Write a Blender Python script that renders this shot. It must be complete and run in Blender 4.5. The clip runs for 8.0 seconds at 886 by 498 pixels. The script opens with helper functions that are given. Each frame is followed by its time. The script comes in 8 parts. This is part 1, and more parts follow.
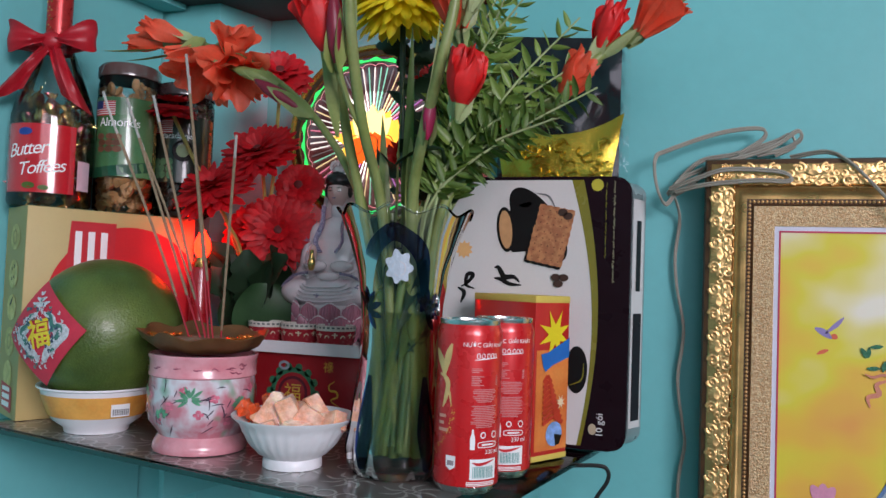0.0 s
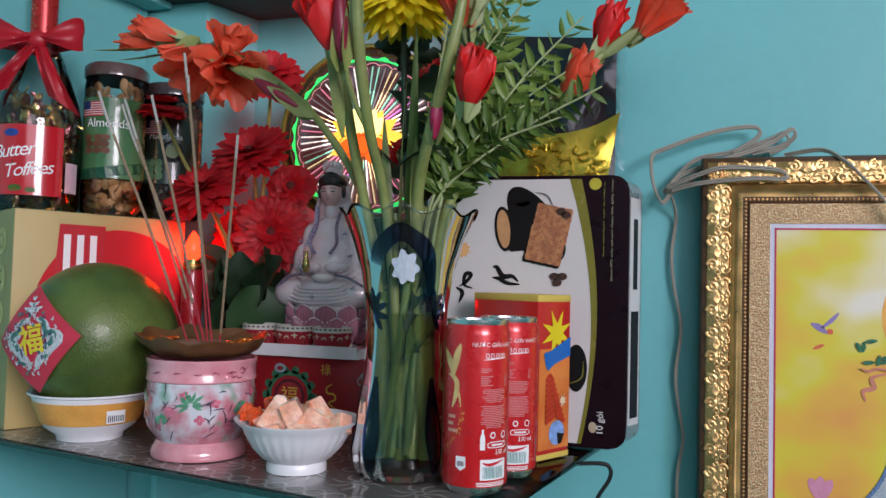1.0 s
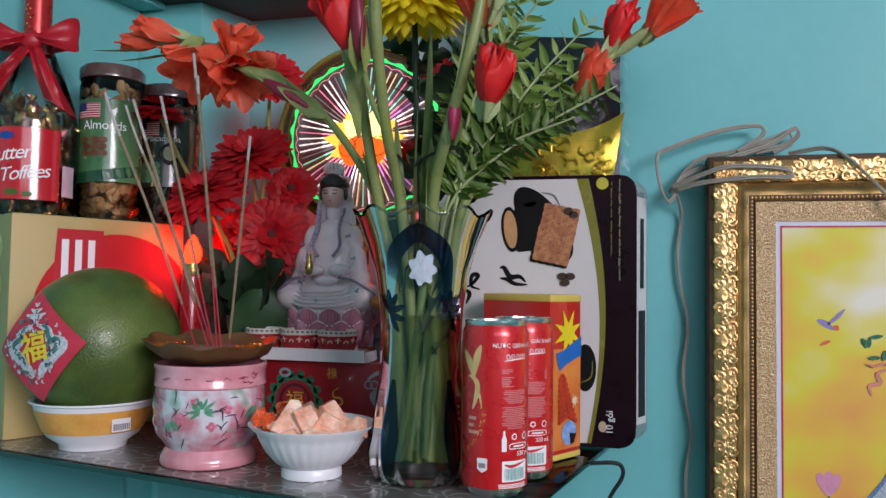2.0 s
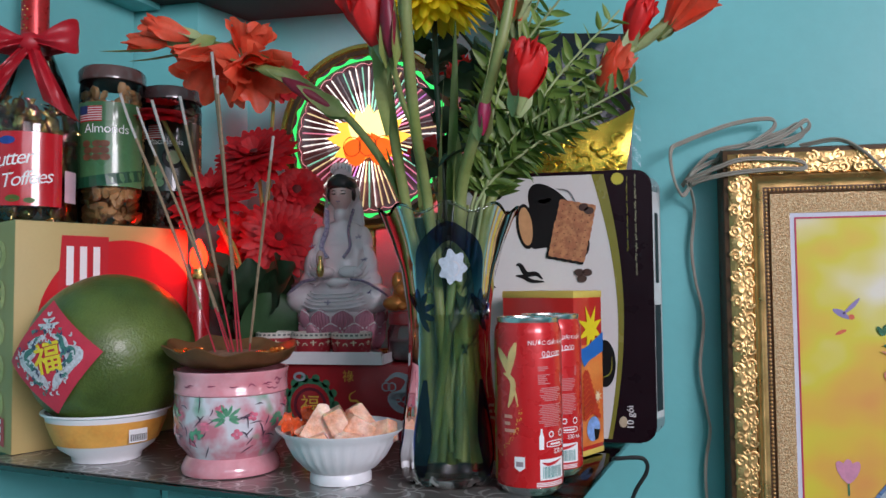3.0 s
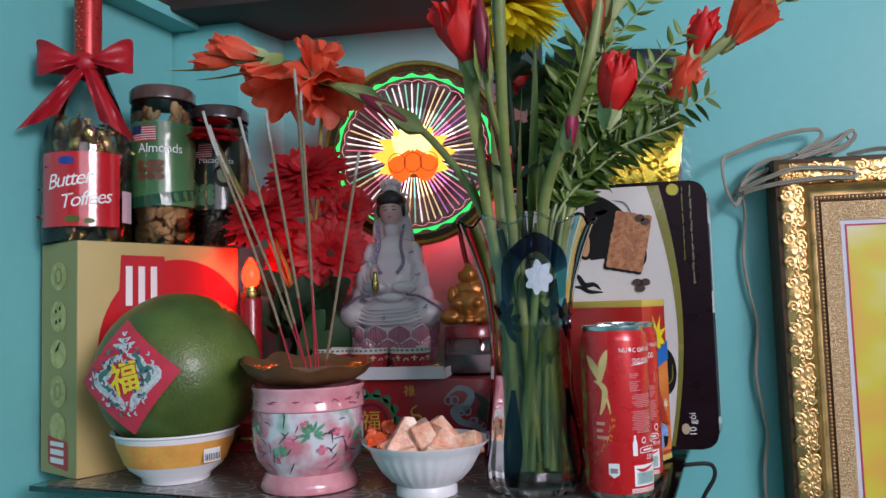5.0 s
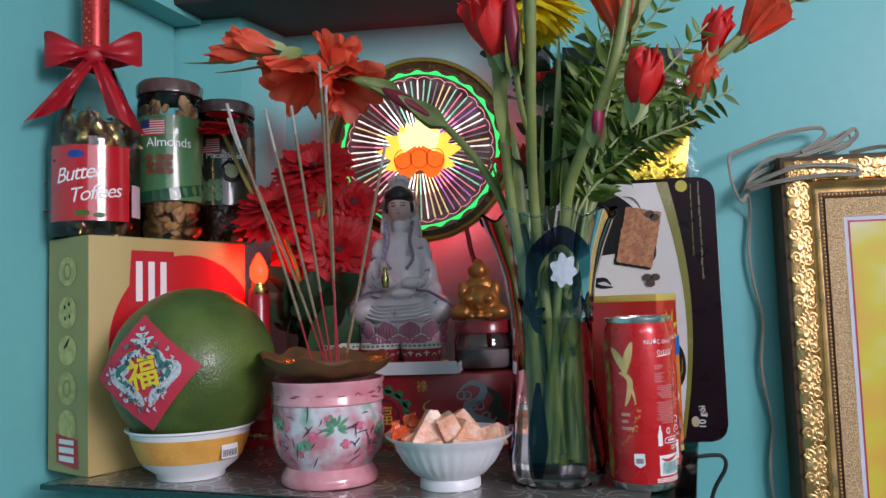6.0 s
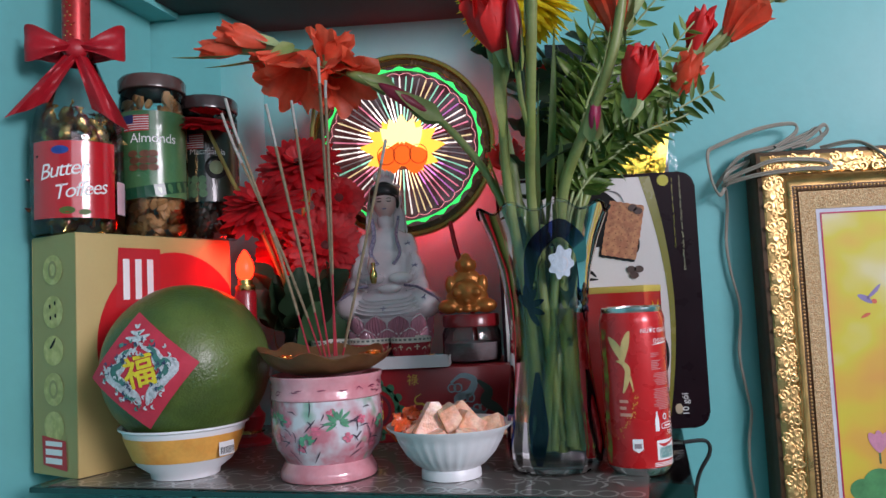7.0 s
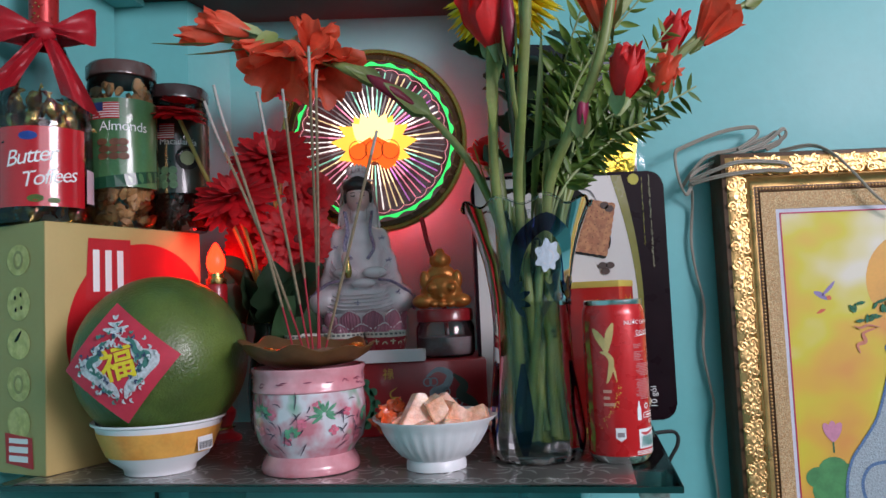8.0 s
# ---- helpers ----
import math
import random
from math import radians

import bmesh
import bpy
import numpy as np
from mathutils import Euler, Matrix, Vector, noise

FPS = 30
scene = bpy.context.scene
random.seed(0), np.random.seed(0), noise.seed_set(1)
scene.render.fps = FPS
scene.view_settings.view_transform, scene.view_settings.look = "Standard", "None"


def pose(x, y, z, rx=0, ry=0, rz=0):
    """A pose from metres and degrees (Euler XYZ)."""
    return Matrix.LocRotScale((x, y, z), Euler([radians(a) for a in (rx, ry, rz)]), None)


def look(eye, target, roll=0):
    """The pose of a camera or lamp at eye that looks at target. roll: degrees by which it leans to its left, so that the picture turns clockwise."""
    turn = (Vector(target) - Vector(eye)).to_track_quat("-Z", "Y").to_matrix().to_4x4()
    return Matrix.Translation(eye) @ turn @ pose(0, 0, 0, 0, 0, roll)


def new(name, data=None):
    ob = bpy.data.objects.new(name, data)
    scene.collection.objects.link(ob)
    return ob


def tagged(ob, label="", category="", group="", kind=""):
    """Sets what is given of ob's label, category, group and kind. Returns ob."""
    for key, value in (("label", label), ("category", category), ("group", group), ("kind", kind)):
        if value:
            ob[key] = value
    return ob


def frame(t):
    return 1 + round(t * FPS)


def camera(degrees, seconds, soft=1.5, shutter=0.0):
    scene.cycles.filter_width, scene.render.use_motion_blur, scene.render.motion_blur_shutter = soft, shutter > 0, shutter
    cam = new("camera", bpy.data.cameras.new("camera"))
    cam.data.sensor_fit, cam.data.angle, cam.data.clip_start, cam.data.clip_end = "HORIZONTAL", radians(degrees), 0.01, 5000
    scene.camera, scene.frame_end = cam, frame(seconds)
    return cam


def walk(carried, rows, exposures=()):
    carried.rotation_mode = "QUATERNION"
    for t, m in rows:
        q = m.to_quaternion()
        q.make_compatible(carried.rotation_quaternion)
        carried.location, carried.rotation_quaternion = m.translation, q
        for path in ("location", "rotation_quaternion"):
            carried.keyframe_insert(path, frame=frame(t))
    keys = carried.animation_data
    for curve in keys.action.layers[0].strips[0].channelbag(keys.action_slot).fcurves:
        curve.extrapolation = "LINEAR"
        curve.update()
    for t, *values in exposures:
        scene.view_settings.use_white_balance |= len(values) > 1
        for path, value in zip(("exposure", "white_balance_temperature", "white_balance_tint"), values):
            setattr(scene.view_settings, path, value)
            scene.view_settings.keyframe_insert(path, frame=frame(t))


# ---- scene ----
cam = camera(60.5, 8.0)
METRES, EYE, TILT, LEAN, TURN = 0.36, 1.4, 0.0, 0.0, 18.0
ROWS = [
    (0.0, 0.0, 0.0, 0.0, -0.09, 2.43, -2.16),
    (0.5, -0.042, 0.0079, -0.0019, -1.27, 2.47, -1.88),
    (1.0, -0.0857, 0.0107, -0.0031, -2.25, 2.52, -1.53),
    (1.5, -0.1321, 0.0157, -0.0038, -3.13, 2.67, -1.23),
    (3.0, -0.3295, 0.0645, -0.0146, -6.37, 2.82, 0.52),
    (3.5, -0.4053, 0.071, -0.0137, -7.05, 3.18, 1.52),
    (4.0, -0.4772, 0.0681, -0.015, -7.21, 3.57, 2.12),
    (4.5, -0.5324, 0.0733, -0.0183, -7.5, 3.9, 2.11),
    (5.0, -0.6009, 0.0786, -0.0281, -8.28, 4.22, 1.73),
    (6.5, -0.7953, 0.0974, -0.0499, -12.05, 4.25, 2.31),
    (7.0, -0.855, 0.0971, -0.0547, -14.04, 4.04, 2.7),
    (7.5, -0.9228, 0.1135, -0.0723, -16.54, 4.04, 2.62),
    (8.0, -0.9822, 0.1249, -0.0779, -18.83, 4.08, 2.48),
]
walk(cam, [(t, pose(0, 0, EYE, TILT, LEAN, TURN) @ pose(METRES * x, METRES * y, METRES * z, 90 + pitch, roll, yaw)) for t, x, y, z, yaw, pitch, roll in ROWS])

# ---------------------------------------------------------------- light
SKY = bpy.data.worlds.new("sky")
scene.world = SKY
SKY.use_nodes = True
_n = SKY.node_tree.nodes
_sky = _n.new("ShaderNodeTexSky")
_sky.sky_type = "NISHITA"
_sky.sun_disc = False
_sky.sun_elevation, _sky.sun_rotation = radians(40), radians(100)
SKY.node_tree.links.new(_sky.outputs[0], _n["Background"].inputs["Color"])
_n["Background"].inputs["Strength"].default_value = 0.12


def area_lamp(name, eye, target, sx, sy, watts, colour):
    data = bpy.data.lights.new(name, "AREA")
    data.shape, data.size, data.size_y, data.energy, data.color = "RECTANGLE", sx, sy, watts, colour
    ob = new(name, data)
    ob.matrix_world = look(eye, target)
    return ob


# daylight by the east window opening; the south lamp is added frontal fill
area_lamp("window_light_east", (2.08, -1.85, 2.35), (-0.3, 0.75, 1.4), 1.3, 1.1, 100, (0.98, 0.885, 1.0))
area_lamp("window_light_south", (0.75, -2.58, 2.45), (-0.4, 0.7, 1.45), 1.3, 1.1, 10, (0.98, 0.89, 1.0))
scene.view_settings.exposure = 0.0

# ---------------------------------------------------------------- materials
def mat(name, col, rough=0.5, metal=0.0, vary=0.12, scale=30.0, bump=0.0, bscale=300.0, coat=0.0,
        emit=None, power=0.0, second=None, mix_scale=None, sharp=0.15, sheen=0.0, subsurf=0.0, rvary=0.1, trans=0.0, spec=0.5):
    """Principled material: base colour varied at two scales, fine relief, uneven gloss. second: a blotch colour."""
    m = bpy.data.materials.new(name)
    m.use_nodes = True
    nt = m.node_tree
    N, L = nt.nodes, nt.links
    b = N["Principled BSDF"]
    b.inputs["Metallic"].default_value = metal
    b.inputs["Specular IOR Level"].default_value = spec
    tc = N.new("ShaderNodeTexCoord")
    n1 = N.new("ShaderNodeTexNoise")
    n1.inputs["Scale"].default_value, n1.inputs["Detail"].default_value = scale, 3
    n2 = N.new("ShaderNodeTexNoise")
    n2.inputs["Scale"].default_value, n2.inputs["Detail"].default_value = bscale, 2
    for n in (n1, n2):
        L.new(tc.outputs["Object"], n.inputs["Vector"])
    add = N.new("ShaderNodeMath")
    add.operation = "MULTIPLY_ADD"
    L.new(n2.outputs["Fac"], add.inputs[0])
    add.inputs[1].default_value = 0.35
    L.new(n1.outputs["Fac"], add.inputs[2])
    rng = N.new("ShaderNodeMapRange")
    rng.inputs["From Min"].default_value, rng.inputs["From Max"].default_value = 0.35, 1.0
    rng.inputs["To Min"].default_value, rng.inputs["To Max"].default_value = 1 - vary, 1 + vary
    L.new(add.outputs[0], rng.inputs["Value"])
    info = N.new("ShaderNodeObjectInfo")
    hue = N.new("ShaderNodeMapRange")
    hue.inputs["To Min"].default_value, hue.inputs["To Max"].default_value = 0.94, 1.06
    L.new(info.outputs["Random"], hue.inputs["Value"])
    mul = N.new("ShaderNodeMath")
    mul.operation = "MULTIPLY"
    L.new(rng.outputs[0], mul.inputs[0])
    L.new(hue.outputs[0], mul.inputs[1])
    src = None
    if second is not None:
        n3 = N.new("ShaderNodeTexNoise")
        n3.inputs["Scale"].default_value, n3.inputs["Detail"].default_value = mix_scale or scale, 3
        L.new(tc.outputs["Object"], n3.inputs["Vector"])
        st = N.new("ShaderNodeMapRange")
        st.inputs["From Min"].default_value, st.inputs["From Max"].default_value = 0.5 - sharp / 2, 0.5 + sharp / 2
        L.new(n3.outputs["Fac"], st.inputs["Value"])
        mx = N.new("ShaderNodeMix")
        mx.data_type = "RGBA"
        mx.inputs[6].default_value, mx.inputs[7].default_value = (*col, 1), (*second, 1)
        L.new(st.outputs[0], mx.inputs[0])
        src = mx.outputs[2]
    vm = N.new("ShaderNodeVectorMath")
    vm.operation = "SCALE"
    if src:
        L.new(src, vm.inputs[0])
    else:
        vm.inputs[0].default_value = col
    L.new(mul.outputs[0], vm.inputs["Scale"])
    L.new(vm.outputs[0], b.inputs["Base Color"])
    rr = N.new("ShaderNodeMapRange")
    rr.inputs["To Min"].default_value, rr.inputs["To Max"].default_value = max(0.0, rough - rvary), min(1.0, rough + rvary)
    L.new(n1.outputs["Fac"], rr.inputs["Value"])
    L.new(rr.outputs[0], b.inputs["Roughness"])
    b.inputs["Coat Weight"].default_value = coat
    b.inputs["Coat Roughness"].default_value = 0.06
    b.inputs["Sheen Weight"].default_value = sheen
    if subsurf:
        b.inputs["Subsurface Weight"].default_value = subsurf
        b.inputs["Subsurface Radius"].default_value = (0.004, 0.002, 0.001)
    if trans:
        tl = N.new("ShaderNodeBsdfTranslucent")
        L.new(vm.outputs[0], tl.inputs["Color"])
        ms = N.new("ShaderNodeMixShader")
        ms.inputs[0].default_value = trans
        L.new(b.outputs[0], ms.inputs[1])
        L.new(tl.outputs[0], ms.inputs[2])
        L.new(ms.outputs[0], N["Material Output"].inputs["Surface"])
    if bump:
        bp = N.new("ShaderNodeBump")
        bp.inputs["Strength"].default_value, bp.inputs["Distance"].default_value = min(1.0, bump), 0.002
        L.new(add.outputs[0], bp.inputs["Height"])
        L.new(bp.outputs[0], b.inputs["Normal"])
    if emit:
        b.inputs["Emission Color"].default_value = (*emit, 1)
        b.inputs["Emission Strength"].default_value = power
    return m


def thin_glass(name, tint=(1, 1, 1), gloss=0.03, bend=0.0, extra=0.0, ior=1.5):
    """Clear thin glass or plastic: see-through with Fresnel gloss; bend mixes in true refraction."""
    m = bpy.data.materials.new(name)
    m.use_nodes = True
    nt = m.node_tree
    N, L = nt.nodes, nt.links
    N.remove(N["Principled BSDF"])
    tr = N.new("ShaderNodeBsdfTransparent")
    tr.inputs["Color"].default_value = (*tint, 1)
    gl = N.new("ShaderNodeBsdfGlossy")
    gl.inputs["Roughness"].default_value = gloss
    fr = N.new("ShaderNodeFresnel")
    fr.inputs["IOR"].default_value = ior
    body = tr.outputs[0]
    if bend:
        rf = N.new("ShaderNodeBsdfRefraction")
        rf.inputs["Color"].default_value = (*tint, 1)
        rf.inputs["IOR"].default_value, rf.inputs["Roughness"].default_value = 1.45, 0.03
        m1 = N.new("ShaderNodeMixShader")
        m1.inputs[0].default_value = bend
        L.new(tr.outputs[0], m1.inputs[1])
        L.new(rf.outputs[0], m1.inputs[2])
        body = m1.outputs[0]
    ms = N.new("ShaderNodeMixShader")
    if extra:
        ad = N.new("ShaderNodeMath")
        ad.operation = "ADD"
        ad.inputs[1].default_value = extra
        L.new(fr.outputs[0], ad.inputs[0])
        L.new(ad.outputs[0], ms.inputs[0])
    else:
        L.new(fr.outputs[0], ms.inputs[0])
    L.new(body, ms.inputs[1])
    L.new(gl.outputs[0], ms.inputs[2])
    L.new(ms.outputs[0], N["Material Output"].inputs["Surface"])
    return m


WALL = mat("turquoise_paint", (0.155, 0.47, 0.47), 0.40, vary=0.07, scale=3.0, bump=0.35, bscale=70, spec=0.28, rvary=0.16, second=(0.17, 0.50, 0.51), mix_scale=2.0, sharp=0.4)
DARKWOOD = mat("dark_board", (0.035, 0.024, 0.022), 0.6, vary=0.3, scale=12, bump=0.3)
FLOORM = mat("floor_tile", (0.20, 0.18, 0.16), 0.3, vary=0.1, scale=6)
CEILM = mat("ceiling_paint", (0.34, 0.36, 0.36), 0.7, vary=0.05, scale=4)
GLASS = thin_glass("clear_glass", (0.97, 0.99, 0.98))
GLASSGREEN = thin_glass("shelf_glass", (0.80, 0.92, 0.88), 0.04, 0.0, 0.0, 1.18)
VASEGLASS = thin_glass("vase_glass", (0.86, 0.89, 0.90), 0.04, 0.0, 0.045, 1.36)
PET = thin_glass("clear_plastic", (0.98, 0.98, 0.98), 0.06, 0.0, 0.03)
WHITEP = mat("white_plastic", (0.78, 0.78, 0.80), 0.35, vary=0.04, scale=40, coat=0.2)
WHITEPAPER = mat("white_paper", (0.75, 0.74, 0.76), 0.7, vary=0.05, scale=60)
PRINTWHITE = mat("white_print", (0.82, 0.82, 0.82), 0.45, vary=0.03)
PRINTBLACK = mat("black_print", (0.010, 0.009, 0.009), 0.35, vary=0.1, spec=0.15)
CARTON = mat("mustard_carton", (0.54, 0.40, 0.16), 0.5, vary=0.06, scale=15, bump=0.05, second=(0.50, 0.37, 0.14), mix_scale=12, sharp=0.5)
CARTONSIDE = mat("olive_carton", (0.36, 0.33, 0.13), 0.5, vary=0.06, scale=15, bump=0.05)
REDPRINT = mat("red_print", (0.55, 0.012, 0.02), 0.4, vary=0.08, scale=30, coat=0.3)
CANRED = mat("red_can_lacquer", (0.62, 0.010, 0.014), 0.28, metal=0.15, vary=0.06, scale=50, coat=0.6)
ALU = mat("aluminium", (0.78, 0.78, 0.78), 0.25, metal=1.0, vary=0.05, scale=100)
GOLDPRINT = mat("gold_print", (0.74, 0.50, 0.20), 0.35, metal=0.1, vary=0.15, scale=120)
GOLD = mat("gold_metal", (0.62, 0.42, 0.14), 0.27, metal=1.0, vary=0.15, scale=90, bump=0.1)
POMELO = mat("pomelo_peel", (0.042, 0.092, 0.014), 0.36, vary=0.4, scale=22, bump=1.0, bscale=420, coat=0.12, second=(0.115, 0.155, 0.032), mix_scale=11, sharp=0.6)
PINKPOR = mat("pink_porcelain", (0.62, 0.19, 0.23), 0.22, vary=0.12, scale=50, coat=0.7, second=(0.72, 0.36, 0.40), mix_scale=45, sharp=0.5)
WHITEPOR = mat("white_porcelain", (0.68, 0.66, 0.70), 0.2, vary=0.05, scale=40, coat=0.6)
DISHWOOD = mat("bronze_dish", (0.17, 0.075, 0.028), 0.42, metal=0.25, vary=0.3, scale=60, bump=0.2)
CANDYM = mat("jelly_candy", (0.93, 0.44, 0.27), 0.22, coat=0.6, vary=0.35, scale=110, bump=0.5, bscale=600, second=(0.86, 0.62, 0.50), mix_scale=75, sharp=0.35, subsurf=0.5)
TINBLACK = mat("tin_dark", (0.012, 0.004, 0.007), 0.3, vary=0.15, scale=30, spec=0.12)
TINWHITE = mat("tin_cream", (0.66, 0.62, 0.60), 0.22, vary=0.05, scale=8, coat=0.5)
OLIVE = mat("olive_band", (0.19, 0.17, 0.02), 0.25, vary=0.1, coat=0.5)
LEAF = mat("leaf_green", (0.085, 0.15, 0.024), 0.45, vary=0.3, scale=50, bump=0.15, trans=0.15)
LEAFDARK = mat("leaf_dark_green", (0.014, 0.036, 0.014), 0.55, vary=0.3, scale=50, bump=0.2)
STEM = mat("stem_green", (0.19, 0.24, 0.055), 0.42, vary=0.25, scale=40, bump=0.1, second=(0.25, 0.28, 0.105), mix_scale=28, sharp=0.5)
STEMPALE = mat("stem_pale_green", (0.27, 0.36, 0.14), 0.45, vary=0.2, scale=40, second=(0.36, 0.38, 0.20), mix_scale=30, sharp=0.5)
ORANGE = mat("orange_red_petal", (0.93, 0.095, 0.035), 0.45, vary=0.2, scale=45, trans=0.45, second=(0.95, 0.20, 0.11), mix_scale=40, sharp=0.5)
REDPETAL = mat("red_petal", (0.72, 0.018, 0.018), 0.5, vary=0.2, scale=60, trans=0.25)
GERBERA = mat("gerbera_petal", (0.56, 0.005, 0.012), 0.55, vary=0.35, scale=80, trans=0.12)
MAROON = mat("maroon_bud", (0.22, 0.008, 0.03), 0.45, vary=0.25, scale=60)
YELLOW = mat("yellow_petal", (0.94, 0.76, 0.03), 0.5, vary=0.15, scale=60, trans=0.4)
SATIN = mat("red_satin", (0.38, 0.006, 0.016), 0.42, vary=0.12, scale=300, sheen=0.0, bump=0.08, bscale=900)

# ---------------------------------------------------------------- builders
def thing(name, label, category, group="", at=(0, 0, 0), rz=0.0, kind=""):
    ob = new(name)
    ob.empty_display_size = 0.02
    ob.matrix_world = pose(*at, 0, 0, rz)
    return tagged(ob, label, category, group, kind)


def finish(bm, smooth=True):
    bmesh.ops.recalc_face_normals(bm, faces=bm.faces)
    me = bpy.data.meshes.new("mesh")
    bm.to_mesh(me)
    bm.free()
    if smooth:
        me.shade_smooth()
        me.set_sharp_from_angle(angle=radians(42))
    return me


def part(name, bm, material, parent=None, label="", smooth=True):
    me = finish(bm, smooth) if isinstance(bm, bmesh.types.BMesh) else bm
    for m in (material if isinstance(material, (list, tuple)) else [material]):
        me.materials.append(m)
    ob = new(name, me)
    if parent is not None:
        ob.parent = parent
    return tagged(ob, label)


def solo(name, bm, material, label, category, group="", kind="", smooth=True):
    return tagged(part(name, bm, material, None, "", smooth), label, category, group, kind)


def box(x0, y0, z0, x1, y1, z1, bevel=0.0, bm=None, seg=2):
    bm2 = bmesh.new()
    bmesh.ops.create_cube(bm2, size=1)
    bmesh.ops.transform(bm2, matrix=Matrix.Translation(((x0 + x1) / 2, (y0 + y1) / 2, (z0 + z1) / 2)) @ Matrix.Diagonal((x1 - x0, y1 - y0, z1 - z0, 1)), verts=bm2.verts)
    if bevel:
        bmesh.ops.bevel(bm2, geom=list(bm2.edges), offset=bevel, segments=seg, affect="EDGES", profile=0.5)
    return join(bm, bm2)


def join(bm, other):
    if bm is None:
        return other
    tmp = bpy.data.meshes.new("tmp")
    other.to_mesh(tmp)
    other.free()
    bm.from_mesh(tmp)
    bpy.data.meshes.remove(tmp)
    return bm


def prism(poly, z0, z1):
    """A solid on a plan polygon."""
    bm = bmesh.new()
    lo = [bm.verts.new((x, y, z0)) for x, y in poly]
    hi = [bm.verts.new((x, y, z1)) for x, y in poly]
    bm.faces.new(lo[::-1])
    bm.faces.new(hi)
    for i in range(len(poly)):
        j = (i + 1) % len(poly)
        bm.faces.new((lo[i], lo[j], hi[j], hi[i]))
    return bm


def lathe(profile, n=48, mod=None, closed=False):
    """Turn a profile of (radius, z) about z. mod(r, z, angle) may reshape the radius and height."""
    bm = bmesh.new()
    rings = []
    for r, z in profile:
        if r < 1e-6:
            rings.append([bm.verts.new((0, 0, z))])
            continue
        ring = []
        for i in range(n):
            a = 2 * math.pi * i / n
            rr, zz = mod(r, z, a) if mod else (r, z)
            ring.append(bm.verts.new((rr * math.cos(a), rr * math.sin(a), zz)))
        rings.append(ring)
    pairs = list(zip(rings, rings[1:])) + ([(rings[-1], rings[0])] if closed else [])
    for a, b in pairs:
        for i in range(n):
            j = (i + 1) % n
            q = [a[i % len(a)], a[j % len(a)], b[j % len(b)], b[i % len(b)]]
            q = list(dict.fromkeys(q))
            if len(q) > 2:
                bm.faces.new(q)
    return bm


def smooth_line(pts, n=8):
    """Catmull-Rom through the points."""
    p = [Vector(q) for q in pts]
    p = [2 * p[0] - p[1]] + p + [2 * p[-1] - p[-2]]
    out = []
    for i in range(1, len(p) - 2):
        for k in range(n):
            t = k / n
            a, b, c, d = p[i - 1], p[i], p[i + 1], p[i + 2]
            out.append(0.5 * ((2 * b) + (c - a) * t + (2 * a - 5 * b + 4 * c - d) * t * t + (3 * b - a - 3 * c + d) * t ** 3))
    out.append(p[-2])
    return out


def tube(pts, r, n=8, bm=None, flat=1.0, cap=True):
    """A tube along pts. r: a number or a function of 0..1. flat squashes it along its second axis."""
    bm = bm or bmesh.new()
    pts = [Vector(p) for p in pts]
    up = Vector((0.31, 0.22, 0.92))
    rings = []
    for i, p in enumerate(pts):
        d = (pts[min(i + 1, len(pts) - 1)] - pts[max(i - 1, 0)]).normalized()
        if abs(d.dot(up)) > 0.95:
            up = Vector((0.9, 0.3, 0.1))
        s = d.cross(up).normalized()
        up = s.cross(d).normalized()
        rad = r(i / (len(pts) - 1)) if callable(r) else r
        rings.append([bm.verts.new(p + rad * (math.cos(2 * math.pi * k / n) * s + flat * math.sin(2 * math.pi * k / n) * up)) for k in range(n)])
    for a, b in zip(rings, rings[1:]):
        for k in range(n):
            bm.faces.new((a[k], a[(k + 1) % n], b[(k + 1) % n], b[k]))
    if cap:
        bm.faces.new(rings[0][::-1])
        bm.faces.new(rings[-1])
    return bm


def ball(c, r, bm=None, squash=(1, 1, 1), sub=3, rot=None):
    bm2 = bmesh.new()
    bmesh.ops.create_icosphere(bm2, subdivisions=sub, radius=1)
    m = Matrix.Translation(c) @ (rot or Matrix.Identity(4)) @ Matrix.Diagonal((r * squash[0], r * squash[1], r * squash[2], 1))
    bmesh.ops.transform(bm2, matrix=m, verts=bm2.verts)
    return join(bm, bm2)


def sheet(fn, nu, nv, bm=None):
    """A grid patch fn(u, v), u and v from 0 to 1."""
    bm = bm or bmesh.new()
    g = [[bm.verts.new(fn(i / nu, j / nv)) for j in range(nv + 1)] for i in range(nu + 1)]
    for i in range(nu):
        for j in range(nv):
            bm.faces.new((g[i][j], g[i + 1][j], g[i + 1][j + 1], g[i][j + 1]))
    return bm


def moved(bm, m):
    bmesh.ops.transform(bm, matrix=m, verts=bm.verts)
    return bm


def aim(at, direction, roll=0.0):
    """A matrix that takes +z to the direction, at a place."""
    q = Vector(direction).normalized().to_track_quat("Z", "Y")
    return Matrix.Translation(at) @ q.to_matrix().to_4x4() @ Matrix.Rotation(roll, 4, "Z")


